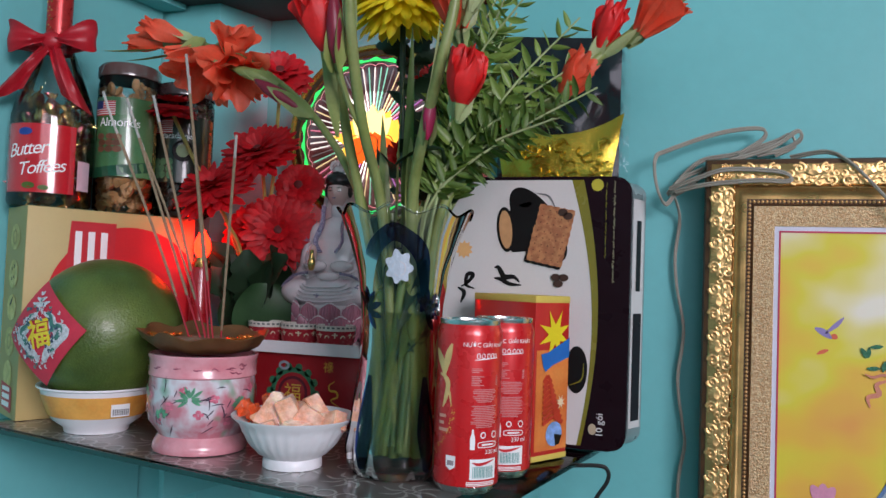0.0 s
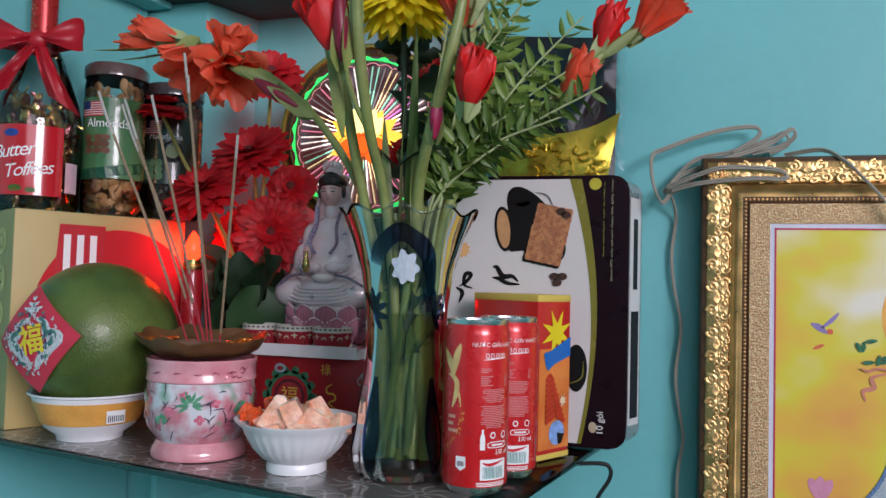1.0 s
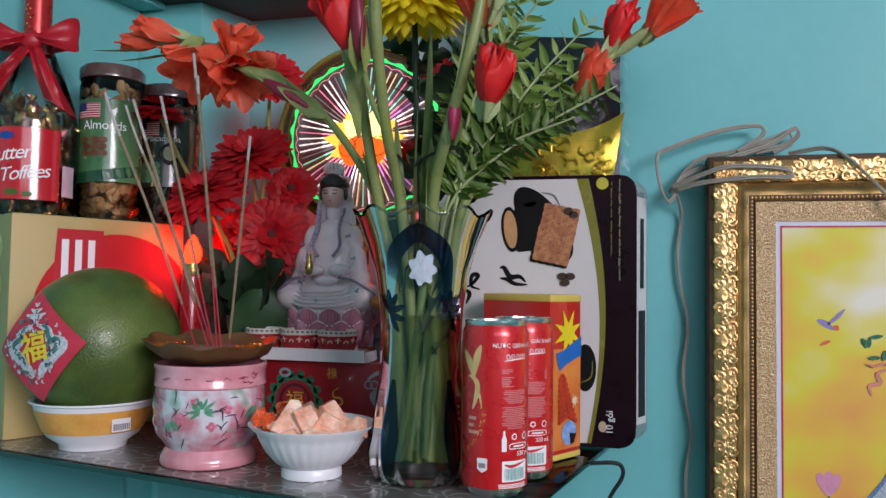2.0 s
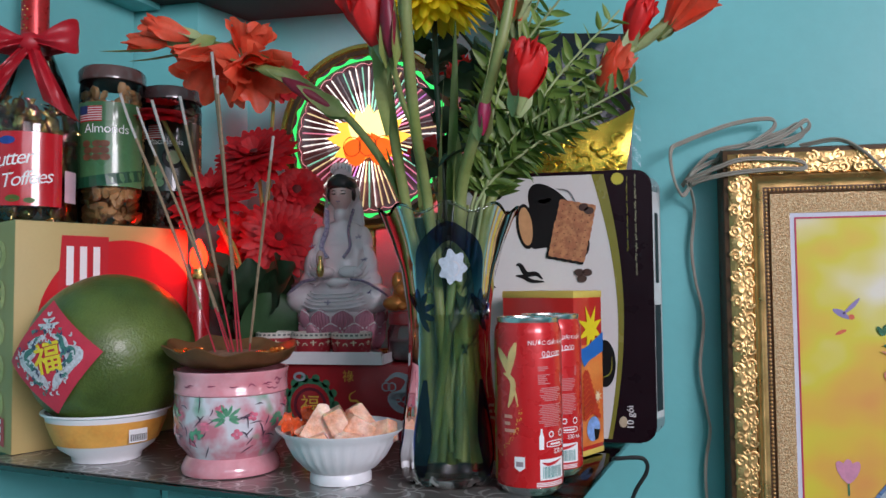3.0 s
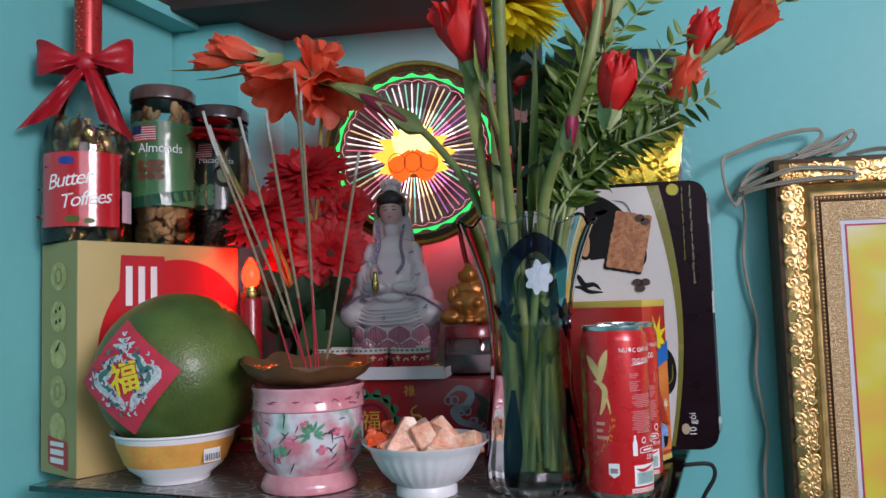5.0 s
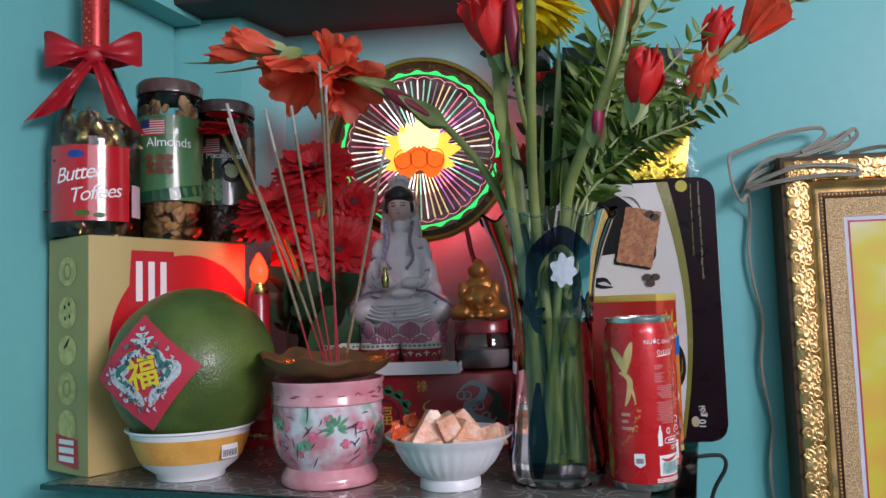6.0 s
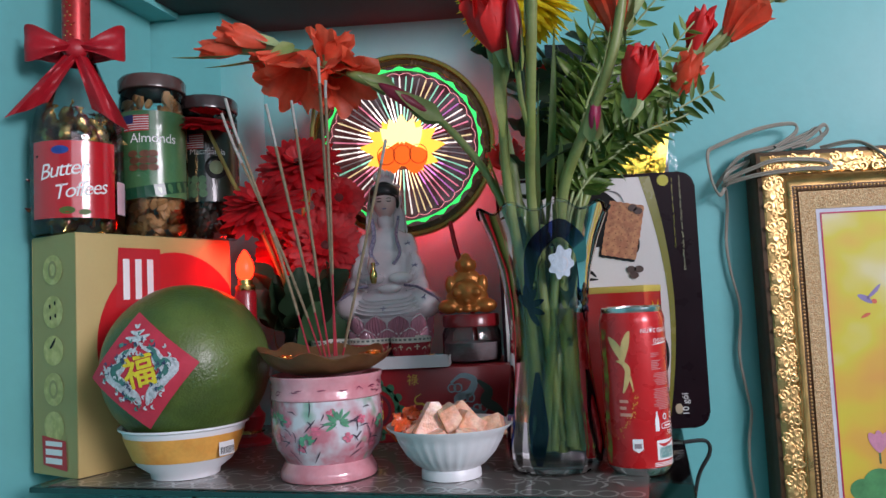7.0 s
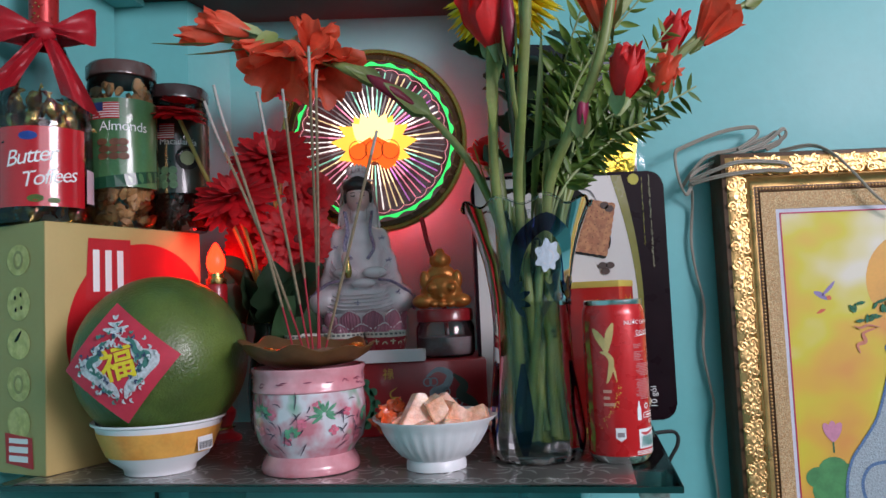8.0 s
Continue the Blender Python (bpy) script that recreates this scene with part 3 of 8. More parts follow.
def nut_jar(x, y, r, h, label, green, nutcol, title, seed, dark):
    jar = thing("nut_jar", label, "jar", "jars on the carton", at=(x, y, ZB))
    part("body", lathe([(0, 0.001), (r - 0.004, 0.001), (r, 0.006), (r, h - 0.026), (r - 0.002, h - 0.018), (r - 0.002, h - 0.016)], 40), PET, jar)
    part("lid", lathe([(r - 0.0005, h - 0.017), (r + 0.001, h - 0.016), (r + 0.001, h - 0.004), (r - 0.002, h), (r - 0.006, h - 0.001), (0, h - 0.0015)], 40, lambda q, z, a: (q + (0.0004 * math.cos(60 * a) if h - 0.015 < z < h - 0.003 else 0), z)),
         mat("jar_lid", (0.10, 0.055, 0.05) if not dark else (0.05, 0.03, 0.03), 0.2, vary=0.15, coat=0.8), jar, "glossy brown plastic lid")
    part("nuts", nuts(r - 0.006, 0.008, h - 0.026, 380, 0.0088, None, seed, 0.72), mat("nuts", nutcol, 0.5, vary=0.35, scale=90, bump=0.3), jar, "roasted nuts")
    t = front_turn(x, y) - 0.1
    L0, L1 = 0.045, h - 0.045
    part("label", wrap(patch(-r * 1.5, L0, r * 1.5, L1), r + 0.0004, t), green, jar, "green printed label")
    part("label_edge", wrap(patch(r * 1.28, L0, r * 1.5, L1), r + 0.0008, t), GOLD, jar, "gold label edge")
    part("flag_field", wrap(patch(-r * 0.98, L1 - 0.0235, -r * 0.12, L1 - 0.005), r + 0.0007, t), PRINTWHITE, jar, smooth=False)
    bm = None
    for k in range(7):
        bm = patch(-r * 0.98, L1 - 0.0068 - k * 0.0028, -r * 0.12, L1 - 0.0052 - k * 0.0028, bm)
    part("red_stripes", wrap(bm, r + 0.0010, t), REDPRINT, jar, smooth=False)
    part("blue_canton", wrap(patch(-r * 0.98, L1 - 0.0150, -r * 0.60, L1 - 0.0050), r + 0.0013, t), mat("navy_print", (0.02, 0.03, 0.14), 0.5), jar, smooth=False)
    part("lettering", wrap(words(title, 0.0155 if not dark else 0.0105, spacing=0.95), r + 0.0009, t, L1 - 0.037 if not dark else L1 - 0.030), PRINTWHITE, jar, "white lettering", smooth=False)
    return jar, t, L0, L1


GREENLAB = mat("green_label", (0.055, 0.17, 0.07), 0.3, vary=0.25, scale=12, coat=0.6, second=(0.11, 0.24, 0.09), mix_scale=18, sharp=0.5)
DKGREEN = mat("dark_green_print", (0.012, 0.075, 0.035), 0.35, vary=0.2, coat=0.4)
BLKLAB = mat("black_green_label", (0.02, 0.026, 0.018), 0.3, vary=0.2, coat=0.5)
jar, t, L0, L1 = nut_jar(-0.700, 0.806, 0.0375, 0.190, "clear jar of almonds with a green label and brown lid", GREENLAB, (0.52, 0.28, 0.11), "Almonds", 3, False)
part("label_foot", wrap(band([(-0.05, L0 + 0.004), (-0.01, L0 + 0.006), (0.05, L0 + 0.016)], 0.013, None, False), 0.0379 + 0.0005, t), DKGREEN, jar, smooth=False)
rnd = random.Random(3)
ALMOND = mat("almond_print", (0.14, 0.05, 0.025), 0.5, vary=0.4, scale=120)
for k in range(9):
    bm = disc(-0.022 + 0.011 * (k % 3) + rnd.uniform(-.002, .002), L0 + 0.034 + 0.008 * (k // 3), 0.0062, 0.0040, 12)
    part("almond_picture", wrap(bm, 0.0379 + 0.0006 + 0.00005 * k, t), ALMOND, jar, "printed almond", smooth=False)
jar, t, L0, L1 = nut_jar(-0.657, 0.866, 0.0375, 0.178, "clear jar of macadamias with a black label and dark lid", BLKLAB, (0.06, 0.03, 0.02), "Macadamia", 8, True)
NUTGREEN = mat("green_nut_print", (0.10, 0.20, 0.10), 0.5, vary=0.4, scale=140)
for k in range(13):
    bm = disc(-0.036 + 0.0095 * (k % 4) + rnd.uniform(-.002, .002), L0 + 0.010 + 0.0085 * (k // 4), 0.0052, 0.0050, 12)
    part("nut_picture", wrap(bm, 0.0379 + 0.0005 + 0.00002 * k, t), NUTGREEN, jar, "printed green nut", smooth=False)
part("seal_picture", wrap(disc(0.010, L0 + 0.042, 0.014), 0.0379 + 0.0008, t), PRINTBLACK, jar, smooth=False)
part("seal_centre", wrap(disc(0.010, L0 + 0.042, 0.0085), 0.0379 + 0.0011, t), mat("pale_green_print", (0.30, 0.34, 0.18), 0.5), jar, smooth=False)

# ---------------------------------------------------------------- front row on the shelf
# pomelo in a noodle bowl
nx, ny = -0.622, 0.694
bowl = thing("noodle_bowl", "white disposable bowl with orange printed band under a pomelo", "bowl", at=(nx, ny, ZS))
part("body", lathe([(0.0, 0.004), (0.028, 0.004), (0.029, 0.0), (0.033, 0.0), (0.034, 0.005), (0.046, 0.014), (0.055, 0.034), (0.0595, 0.0475), (0.0628, 0.049), (0.0628, 0.051), (0.0585, 0.050), (0.053, 0.035), (0.044, 0.016), (0.032, 0.008), (0, 0.008)], 56), WHITEP, bowl)
part("band", lathe([(0.0497, 0.019), (0.0566, 0.036), (0.0588, 0.0425)], 56), mat("orange_print", (0.72, 0.26, 0.035), 0.4, vary=0.2, scale=40, second=(0.76, 0.42, 0.10), mix_scale=30, sharp=0.4), bowl, "orange printed band")
bt = front_turn(nx, ny) + 0.62
part("barcode_panel", moved(wrap(patch(-0.010, 0.0, 0.010, 0.013), 0.0572, bt, 0.022), Matrix.Translation((0, 0, 0))), PRINTWHITE, bowl, "white code panel", smooth=False)
bm = None
for k in range(9):
    bm = patch(-0.0085 + k * 0.002, 0.0015, -0.0085 + k * 0.002 + 0.0010, 0.008, bm)
part("barcode", wrap(bm, 0.0576, bt, 0.022), PRINTBLACK, bowl, "black code bars", smooth=False)

pc = Vector((-0.620, 0.699, ZS + 0.1055))
pomelo = thing("pomelo", "large green pomelo resting in a bowl", "fruit", at=tuple(pc))
bm = bmesh.new()
bmesh.ops.create_icosphere(bm, subdivisions=5, radius=0.0825)
for v in bm.verts:
    d = v.co.normalized()
    v.co *= 1 + 0.012 * noise.noise(d * 1.6) - 0.03 * max(0, -d.z) ** 2 + 0.012 * max(0, d.z)
part("peel", bm, POMELO, pomelo)

# red paper charm on the pomelo: a square on its corner
charm = thing("paper_charm", "red square paper charm with gold centre stuck on the pomelo", "charm", at=tuple(pc))
cn = Vector((-0.10, -0.99, 0.02)).normalized()
CT = Matrix.Rotation(math.atan2(cn.x, -cn.y), 4, "Z") @ Matrix.Rotation(math.pi / 2 - 0.02, 4, "X") @ Matrix.Rotation(0.10, 4, "Z")
CO = Vector((-0.010, 0, 0.004))


def on_fruit(bm, lift):
    """Lays a flat decal over the fruit's front."""
    for v in bm.verts:
        x, y = 0.86 * v.co.x, 0.86 * v.co.y
        w = CT @ Vector((x, y, 0)) + CO
        d = w
        depth = math.sqrt(max(0.0823 ** 2 - d.x ** 2 - d.z ** 2, 0.0004))
        soft = 0.55 * depth + 0.45 * 0.0806
        v.co = Vector((d.x, -soft - lift, d.z))
    return bm


def diamond(h, n=14):
    return sheet(lambda u, v: ((u - v) * h, (u + v - 1) * h, 0), n, n)


part("paper", on_fruit(diamond(0.063), 0.0030), mat("charm_red", (0.52, 0.03, 0.06), 0.5, vary=0.15, scale=60), charm)
CHARMWHITE = mat("charm_silver", (0.55, 0.60, 0.63), 0.4, vary=0.3, scale=300)
CHARMGREEN = mat("charm_green", (0.06, 0.20, 0.17), 0.4, vary=0.3, scale=200)
CHARMGOLD = mat("charm_gold", (0.70, 0.56, 0.03), 0.4, vary=0.15, scale=200)
for s in (-1, 1):
    part("flourish", on_fruit(band([(s * 0.006, 0.024), (s * 0.018, 0.018), (s * 0.022, 0.007), (s * 0.036, 0.001), (s * 0.026, -0.009), (s * 0.017, -0.018), (s * 0.008, -0.026), (s * 0.004, -0.034)], 0.015), 0.0034), CHARMWHITE, charm, "silver printed flourish", smooth=False)
    part("flourish", on_fruit(band([(s * 0.010, 0.024), (s * 0.017, 0.020), (s * 0.020, 0.010), (s * 0.031, 0.005), (s * 0.028, -0.004), (s * 0.020, -0.010), (s * 0.017, -0.018)], 0.0068), 0.0038), CHARMGREEN, charm, "green printed flourish", smooth=False)
    for k in range(5):
        part("flourish", on_fruit(ring2d(s * (0.007 + 0.0025 * k), -0.031 + 0.005 * k, 0.0035, 0.0014, bmesh.new(), n=8), 0.0042), CHARMWHITE, charm, smooth=False)
for x, y, w in ((0.014, 0.037, 0.006), (0.008, 0.043, 0.005), (0.003, 0.050, 0.004)):
    part("flourish", on_fruit(band([(-x, y), (0, y - 0.003), (x, y)], w), 0.0042), CHARMWHITE, charm, smooth=False)
rnd = random.Random(44)
NAVY = mat("charm_navy", (0.05, 0.07, 0.14), 0.4, vary=0.3, scale=200)
for k in range(130):
    a = rnd.uniform(0, 6.283)
    q = rnd.uniform(0.020, 0.044)
    x, y = q * math.cos(a), q * math.sin(a)
    if abs(x) + abs(y) > 0.050:
        continue
    b2 = rnd.uniform(0, 6.283)
    part("ornament", on_fruit(band([(x, y), (x + 0.003 * math.cos(b2), y + 0.003 * math.sin(b2)), (x + 0.004 * math.cos(b2 + 0.9), y + 0.005 * math.sin(b2 + 0.9))], 0.0024), 0.0046 + 0.00002 * k), (CHARMWHITE, CHARMGREEN, NAVY, CHARMWHITE)[k % 4], charm, smooth=False)
part("greeting_sign", on_fruit(moved(words("福", 0.037, bold=0.0007), Matrix.Rotation(0.12, 4, "Z") @ Matrix.Translation((0, -0.0135, 0))), 0.0044), CHARMGOLD, charm, "gold printed greeting sign", smooth=False)

# pink porcelain incense pot
px, py = -0.471, 0.671
pot = thing("incense_pot", "pink and white glazed porcelain incense pot", "pot", at=(px, py, ZS))
pot.scale = (0.965, 0.965, 1.0)


def pot_r(q, z, a):
    return q + 0.0006 * math.sin(5 * a + 40 * z) * (1 if 0.02 < z < 0.075 else 0), z


def blend_mat():
    """White glaze with pink fields and green sprays."""
    m = mat("painted_porcelain", (0.66, 0.66, 0.70), 0.2, vary=0.06, scale=50, coat=0.7, bump=0.25, bscale=120, second=(0.60, 0.21, 0.26), mix_scale=36, sharp=0.2)
    nt = m.node_tree
    N, L = nt.nodes, nt.links
    b = N["Principled BSDF"]
    old = b.inputs["Base Color"].links[0].from_socket
    tc = N.new("ShaderNodeTexCoord")
    n = N.new("ShaderNodeTexNoise")
    n.inputs["Scale"].default_value = 30
    mp = N.new("ShaderNodeMapping")
    mp.inputs["Location"].default_value = (3.1, 1.7, 0.6)
    L.new(tc.outputs["Object"], mp.inputs["Vector"])
    L.new(mp.outputs[0], n.inputs["Vector"])
    r = N.new("ShaderNodeMapRange")
    r.inputs["From Min"].default_value, r.inputs["From Max"].default_value = 0.55, 0.64
    L.new(n.outputs["Fac"], r.inputs["Value"])
    mx = N.new("ShaderNodeMix")
    mx.data_type = "RGBA"
    mx.inputs[7].default_value = (0.20, 0.40, 0.27, 1)
    L.new(r.outputs[0], mx.inputs[0])
    L.new(old, mx.inputs[6])
    L.new(mx.outputs[2], b.inputs["Base Color"])
    return m


PAINTED = blend_mat()
part("foot", lathe([(0, 0.002), (0.040, 0.002), (0.042, 0.0), (0.0475, 0.0005), (0.0485, 0.004), (0.047, 0.009), (0.0425, 0.0165)], 56), PINKPOR, pot, "pink glazed flared foot")
part("belly", lathe([(0.0425, 0.0165), (0.045, 0.021), (0.052, 0.030), (0.0545, 0.044), (0.0548, 0.062), (0.0538, 0.0745)], 64, pot_r), PAINTED, pot, "white belly with painted pink and green sprays")
part("collar", lathe([(0.0538, 0.0745), (0.0552, 0.0755), (0.0552, 0.078), (0.0545, 0.079), (0.0548, 0.091), (0.0562, 0.094), (0.0560, 0.0965), (0.053, 0.0965), (0.051, 0.09), (0.050, 0.07), (0.045, 0.03), (0, 0.02)], 64), PINKPOR, pot, "pink glazed collar")
rnd = random.Random(12)
TWIG = mat("dark_brush", (0.06, 0.03, 0.06), 0.3, coat=0.5)
WINE = mat("wine_brush", (0.25, 0.03, 0.08), 0.3, coat=0.5)


def on_belly(bm, lift):
    for v in bm.verts:
        a, z = v.co.x / 0.0546, v.co.y
        r = lift + (0.0553 if z > 0.04 else 0.0553 - (0.04 - z) ** 1.5 * 3.0)
        v.co = Vector((r * math.sin(a), -r * math.cos(a), z))
    return bm


for k in range(58):
    a, z = rnd.uniform(-1.9, 1.9) * 0.0546, rnd.uniform(0.024, 0.071)
    d = rnd.uniform(0, 3.14)
    ln = rnd.uniform(0.003, 0.008)
    part("brush_mark", on_belly(band([(a - ln * math.cos(d), z - ln * math.sin(d)), (a + 0.001, z + 0.001), (a + ln * math.cos(d), z + ln * math.sin(d))], 0.0011), 0.0004), TWIG, pot, smooth=False)
for k in range(22):
    a, z = rnd.uniform(-1.9, 1.9) * 0.0555, rnd.uniform(0.081, 0.089)
    part("brush_mark", wrap(band([(a - 0.004, z), (a - 0.001, z + rnd.uniform(-.003, .003)), (a + 0.004, z + rnd.uniform(-.002, .002))], 0.0011), 0.0557), WINE, pot, smooth=False)
GREENSPRAY = mat("green_brush", (0.10, 0.30, 0.17), 0.3, vary=0.35, scale=150, coat=0.7)
PINKSPRAY = mat("pink_brush", (0.66, 0.16, 0.24), 0.3, vary=0.35, scale=150, coat=0.7)


# fans of green leaf strokes and pink blossoms round the belly
for k, (a0, z0, q) in enumerate(((0.40, 0.056, 1.0), (-0.75, 0.058, 0.8), (1.35, 0.050, 0.8), (-0.15, 0.040, 0.6), (2.3, 0.056, 0.9))):
    for i in range(11):
        d = -0.6 + 4.3 * i / 10 + rnd.uniform(-.15, .15)
        ln = q * rnd.uniform(0.009, 0.016)
        x0 = a0 * 0.0546
        bm = band([(x0 + 0.002 * math.cos(d), z0 + 0.002 * math.sin(d)), (x0 + 0.6 * ln * math.cos(d), z0 + 0.5 * ln * math.sin(d)), (x0 + ln * math.cos(d), z0 + 0.85 * ln * math.sin(d))], 0.0030)
        part("leaf_stroke", on_belly(bm, 0.0002 + 0.00004 * i), GREENSPRAY, pot, smooth=False)
for k in range(13):
    a0, z0 = -1.6 + 0.27 * k, 0.034 + 0.030 * ((k * 7) % 5) / 4
    for i in range(4):
        d = 1.57 * i + 0.4 * k
        part("blossom_stroke", on_belly(disc(a0 * 0.0546 + 0.0028 * math.cos(d), z0 + 0.0028 * math.sin(d), 0.0026, 0.0019, 10), 0.0001 + 0.00004 * i), PINKSPRAY, pot, smooth=False)

# bronze lotus dish on the pot with ash and incense
dish = thing("lotus_dish", "brown bronze lotus-shaped dish on the incense pot", "dish", at=(px - 0.001, py, ZS + 0.0968))


def dish_mod(q, z, a):
    w = max(0.0, (q - 0.036) / 0.030)
    return q * (0.955 + 0.045 * w * math.cos(8 * a)), z + (0.0026 + 0.0012 * math.sin(3 * a)) * w * math.cos(8 * a) + 0.004 * w * math.cos(a - 2.6)


part("bowl", lathe([(0, 0.0), (0.034, 0.0), (0.048, 0.004), (0.060, 0.012), (0.066, 0.021), (0.0645, 0.0215), (0.058, 0.0145), (0.046, 0.008), (0, 0.007)], 96, dish_mod), DISHWOOD, dish)
part("ash", lathe([(0.047, 0.0095), (0.040, 0.012), (0.025, 0.0145), (0, 0.0165)], 40, lambda q, z, a: (q, z + 0.001 * math.sin(9 * a + q * 300))), mat("ash", (0.22, 0.13, 0.08), 0.9, vary=0.35, scale=120, bump=0.6), dish, "brown ash and sand")
rnd = random.Random(5)
FOIL = mat("orange_foil", (0.75, 0.22, 0.04), 0.25, metal=0.7, vary=0.3, scale=200)
for k in range(16):
    a, q = rnd.uniform(2.6, 4.4) if k < 9 else rnd.uniform(-0.6, 0.3), rnd.uniform(0.040, 0.054)
    bm = ball((q * math.cos(a), q * math.sin(a), 0.0155 + rnd.uniform(0, .003)), 0.004, None, (1.4, 1, 0.4), 2)
    for v in bm.verts:
        v.co += Vector((rnd.uniform(-1, 1), rnd.uniform(-1, 1), rnd.uniform(-1, 1))) * 0.0007
    part("foil_scrap", bm, FOIL, dish, "crumpled orange foil scrap")

STICKRED = mat("incense_red", (0.42, 0.03, 0.05), 0.6, vary=0.15)
STICKTAN = mat("incense_tan", (0.26, 0.19, 0.12), 0.9, vary=0.3, scale=200, bump=0.4)
ASHTIP = mat("incense_ash", (0.42, 0.40, 0.37), 0.95, vary=0.2, scale=300)


def incense(base, tip, red=0.22, ash=0.12, bow_out=0.0, r=0.0012):
    b, t = Vector(base), Vector(tip)
    ob = thing("incense_stick", "thin tan incense stick with a red foot stuck in ash", "incense stick", "incense sticks in the dish", at=tuple(b))
    d = t - b
    side = Vector((d.z, 0, -d.x)).normalized() * bow_out

    def at(s):
        return d * s + side * 4 * s * (1 - s)
    part("foot", tube([at(s * red / 4) for s in range(5)], r * 0.8, 6), STICKRED, ob, "red bamboo foot")
    part("stick", tube([at(red + (1 - red - ash) * s / 8) for s in range(9)], r * 1.15, 6), STICKTAN, ob)
    if ash:
        part("ash_tip", tube([at(1 - ash + ash * s / 4) + side * 0.8 * (s / 4) ** 2 for s in range(5)], r * 1.1, 6), ASHTIP, ob, "burnt grey tip")
    return ob


zi = ZS + 0.0968 + 0.014
incense((px - 0.012, py - 0.010, zi), (-0.532, 0.574, 1.566), 0.18, 0.16, 0.004)
incense((px + 0.003, py - 0.012, zi), (-0.489, 0.560, 1.555), 0.20, 0.15)
incense((px + 0.006, py - 0.008, zi), (-0.470, 0.572, 1.560), 0.30, 0.10)
incense((px + 0.012, py - 0.004, zi), (-0.449, 0.588, 1.602), 0.22, 0.08)
incense((px + 0.011, py - 0.010, zi), (-0.443, 0.585, 1.580), 0.32, 0.06, 0.001)
incense((px + 0.016, py + 0.004, zi), (-0.392, 0.590, 1.525), 0.05, 0.10)
incense((px - 0.006, py + 0.010, zi), (-0.560, 0.640, 1.570), 0.16, 0.2, 0.005)

# white fluted bowl of jelly sweets
sx, sy = -0.352, 0.648
cbowl = thing("sweets_bowl", "white fluted plastic bowl holding sugared jelly sweets", "bowl", at=(sx, sy, ZS))
cbowl.scale = (0.97, 0.97, 1.0)


def flute(q, z, a):
    w = 1.0 if 0.010 < z < 0.038 else 0.0
    return q * (1 + 0.022 * w * abs(math.sin(15 * a))), z


part("body", lathe([(0, 0.003), (0.024, 0.003), (0.025, 0.0), (0.0285, 0.0), (0.0285, 0.006), (0.027, 0.009), (0.033, 0.0125), (0.042, 0.022), (0.049, 0.034), (0.0525, 0.0405), (0.0595, 0.046), (0.0600, 0.0475), (0.052, 0.0435), (0.046, 0.033), (0.036, 0.018), (0.02, 0.010), (0, 0.0095)], 120, flute), WHITEP, cbowl)


def sweet(at, rx, ry, rz, kind):
    ob = thing("jelly_sweet", "orange sugared jelly sweet in a clear wrapper", "sweet", "sweets in the bowl", at=(sx + at[0], sy + at[1], ZS + at[2]))
    j = random.Random(int(1000 * (at[0] + 2 * at[1])))
    if kind == 0:
        base = [(-0.015, -0.013), (0.014, -0.015), (0.011, 0.006), (0.003, 0.019), (-0.005, 0.016)]
        bm = prism([(x + j.uniform(-.002, .002), y + j.uniform(-.002, .002)) for x, y in base], -0.0075, 0.0075)
    else:
        base = [(-0.010, -0.009), (0.011, -0.008), (0.009, 0.009), (-0.009, 0.007)]
        bm = prism([(x + j.uniform(-.0015, .0015), y + j.uniform(-.0015, .0015)) for x, y in base], -0.016, 0.016)
        for v in bm.verts:
            v.co.x *= 1.0 - 8.0 * max(0.0, v.co.z)
    bmesh.ops.bevel(bm, geom=list(bm.edges), offset=0.0008, segments=2, affect="EDGES")
    ob.matrix_world = Matrix.Translation((sx + at[0], sy + at[1], ZS + at[2])) @ Euler((rx, ry, rz)).to_matrix().to_4x4()
    part("jelly", bm, CANDYM, ob)
    return ob


sweet((-0.015, -0.012, 0.051), 1.45, 0.25, 0.35, 0)
sweet((0.004, -0.014, 0.050), 0.15, -0.45, 0.2, 1)
sweet((0.021, -0.006, 0.046), 0.3, -0.95, 0.3, 1)
sweet((0.034, 0.002, 0.043), 1.2, 0.5, 1.2, 1)
sweet((-0.030, 0.002, 0.042), 1.5, 1.0, 0.1, 1)
sweet((-0.004, 0.014, 0.044), 0.4, 1.4, 2.0, 1)
sweet((0.014, 0.020, 0.046), 1.2, 0.4, 2.4, 0)
sweet((-0.022, 0.020, 0.040), 0.2, 1.3, 1.2, 1)
sweet((-0.010, -0.024, 0.036), 1.4, 1.2, 0.2, 1)
sweet((0.014, -0.022, 0.037), 1.4, 1.3, 2.9, 1)
WRAP = mat("red_orange_wrapper", (0.75, 0.11, 0.03), 0.2, vary=0.3, scale=150, coat=0.6)
for k, (qx, qy, qz, rr) in enumerate(((-0.042, -0.012, 0.050, 0.4), (-0.036, 0.010, 0.052, 1.6), (-0.048, 0.002, 0.044, 2.4))):
    ob = thing("sweet_wrapper", "crumpled orange and clear plastic sweet wrapper", "wrapper", "wrappers in the bowl", at=(sx + qx, sy + qy, ZS + qz))
    rnd = random.Random(k)
    bm = sheet(lambda u, v: Vector(((u - 0.5) * 0.022, (v - 0.5) * 0.02, 0.010 * noise.noise(Vector((u * 4 + k, v * 4, 0.3))))), 9, 9)
    part("film", moved(bm, Euler((0.7, 0.2 + rr, rr)).to_matrix().to_4x4()), WRAP, ob)

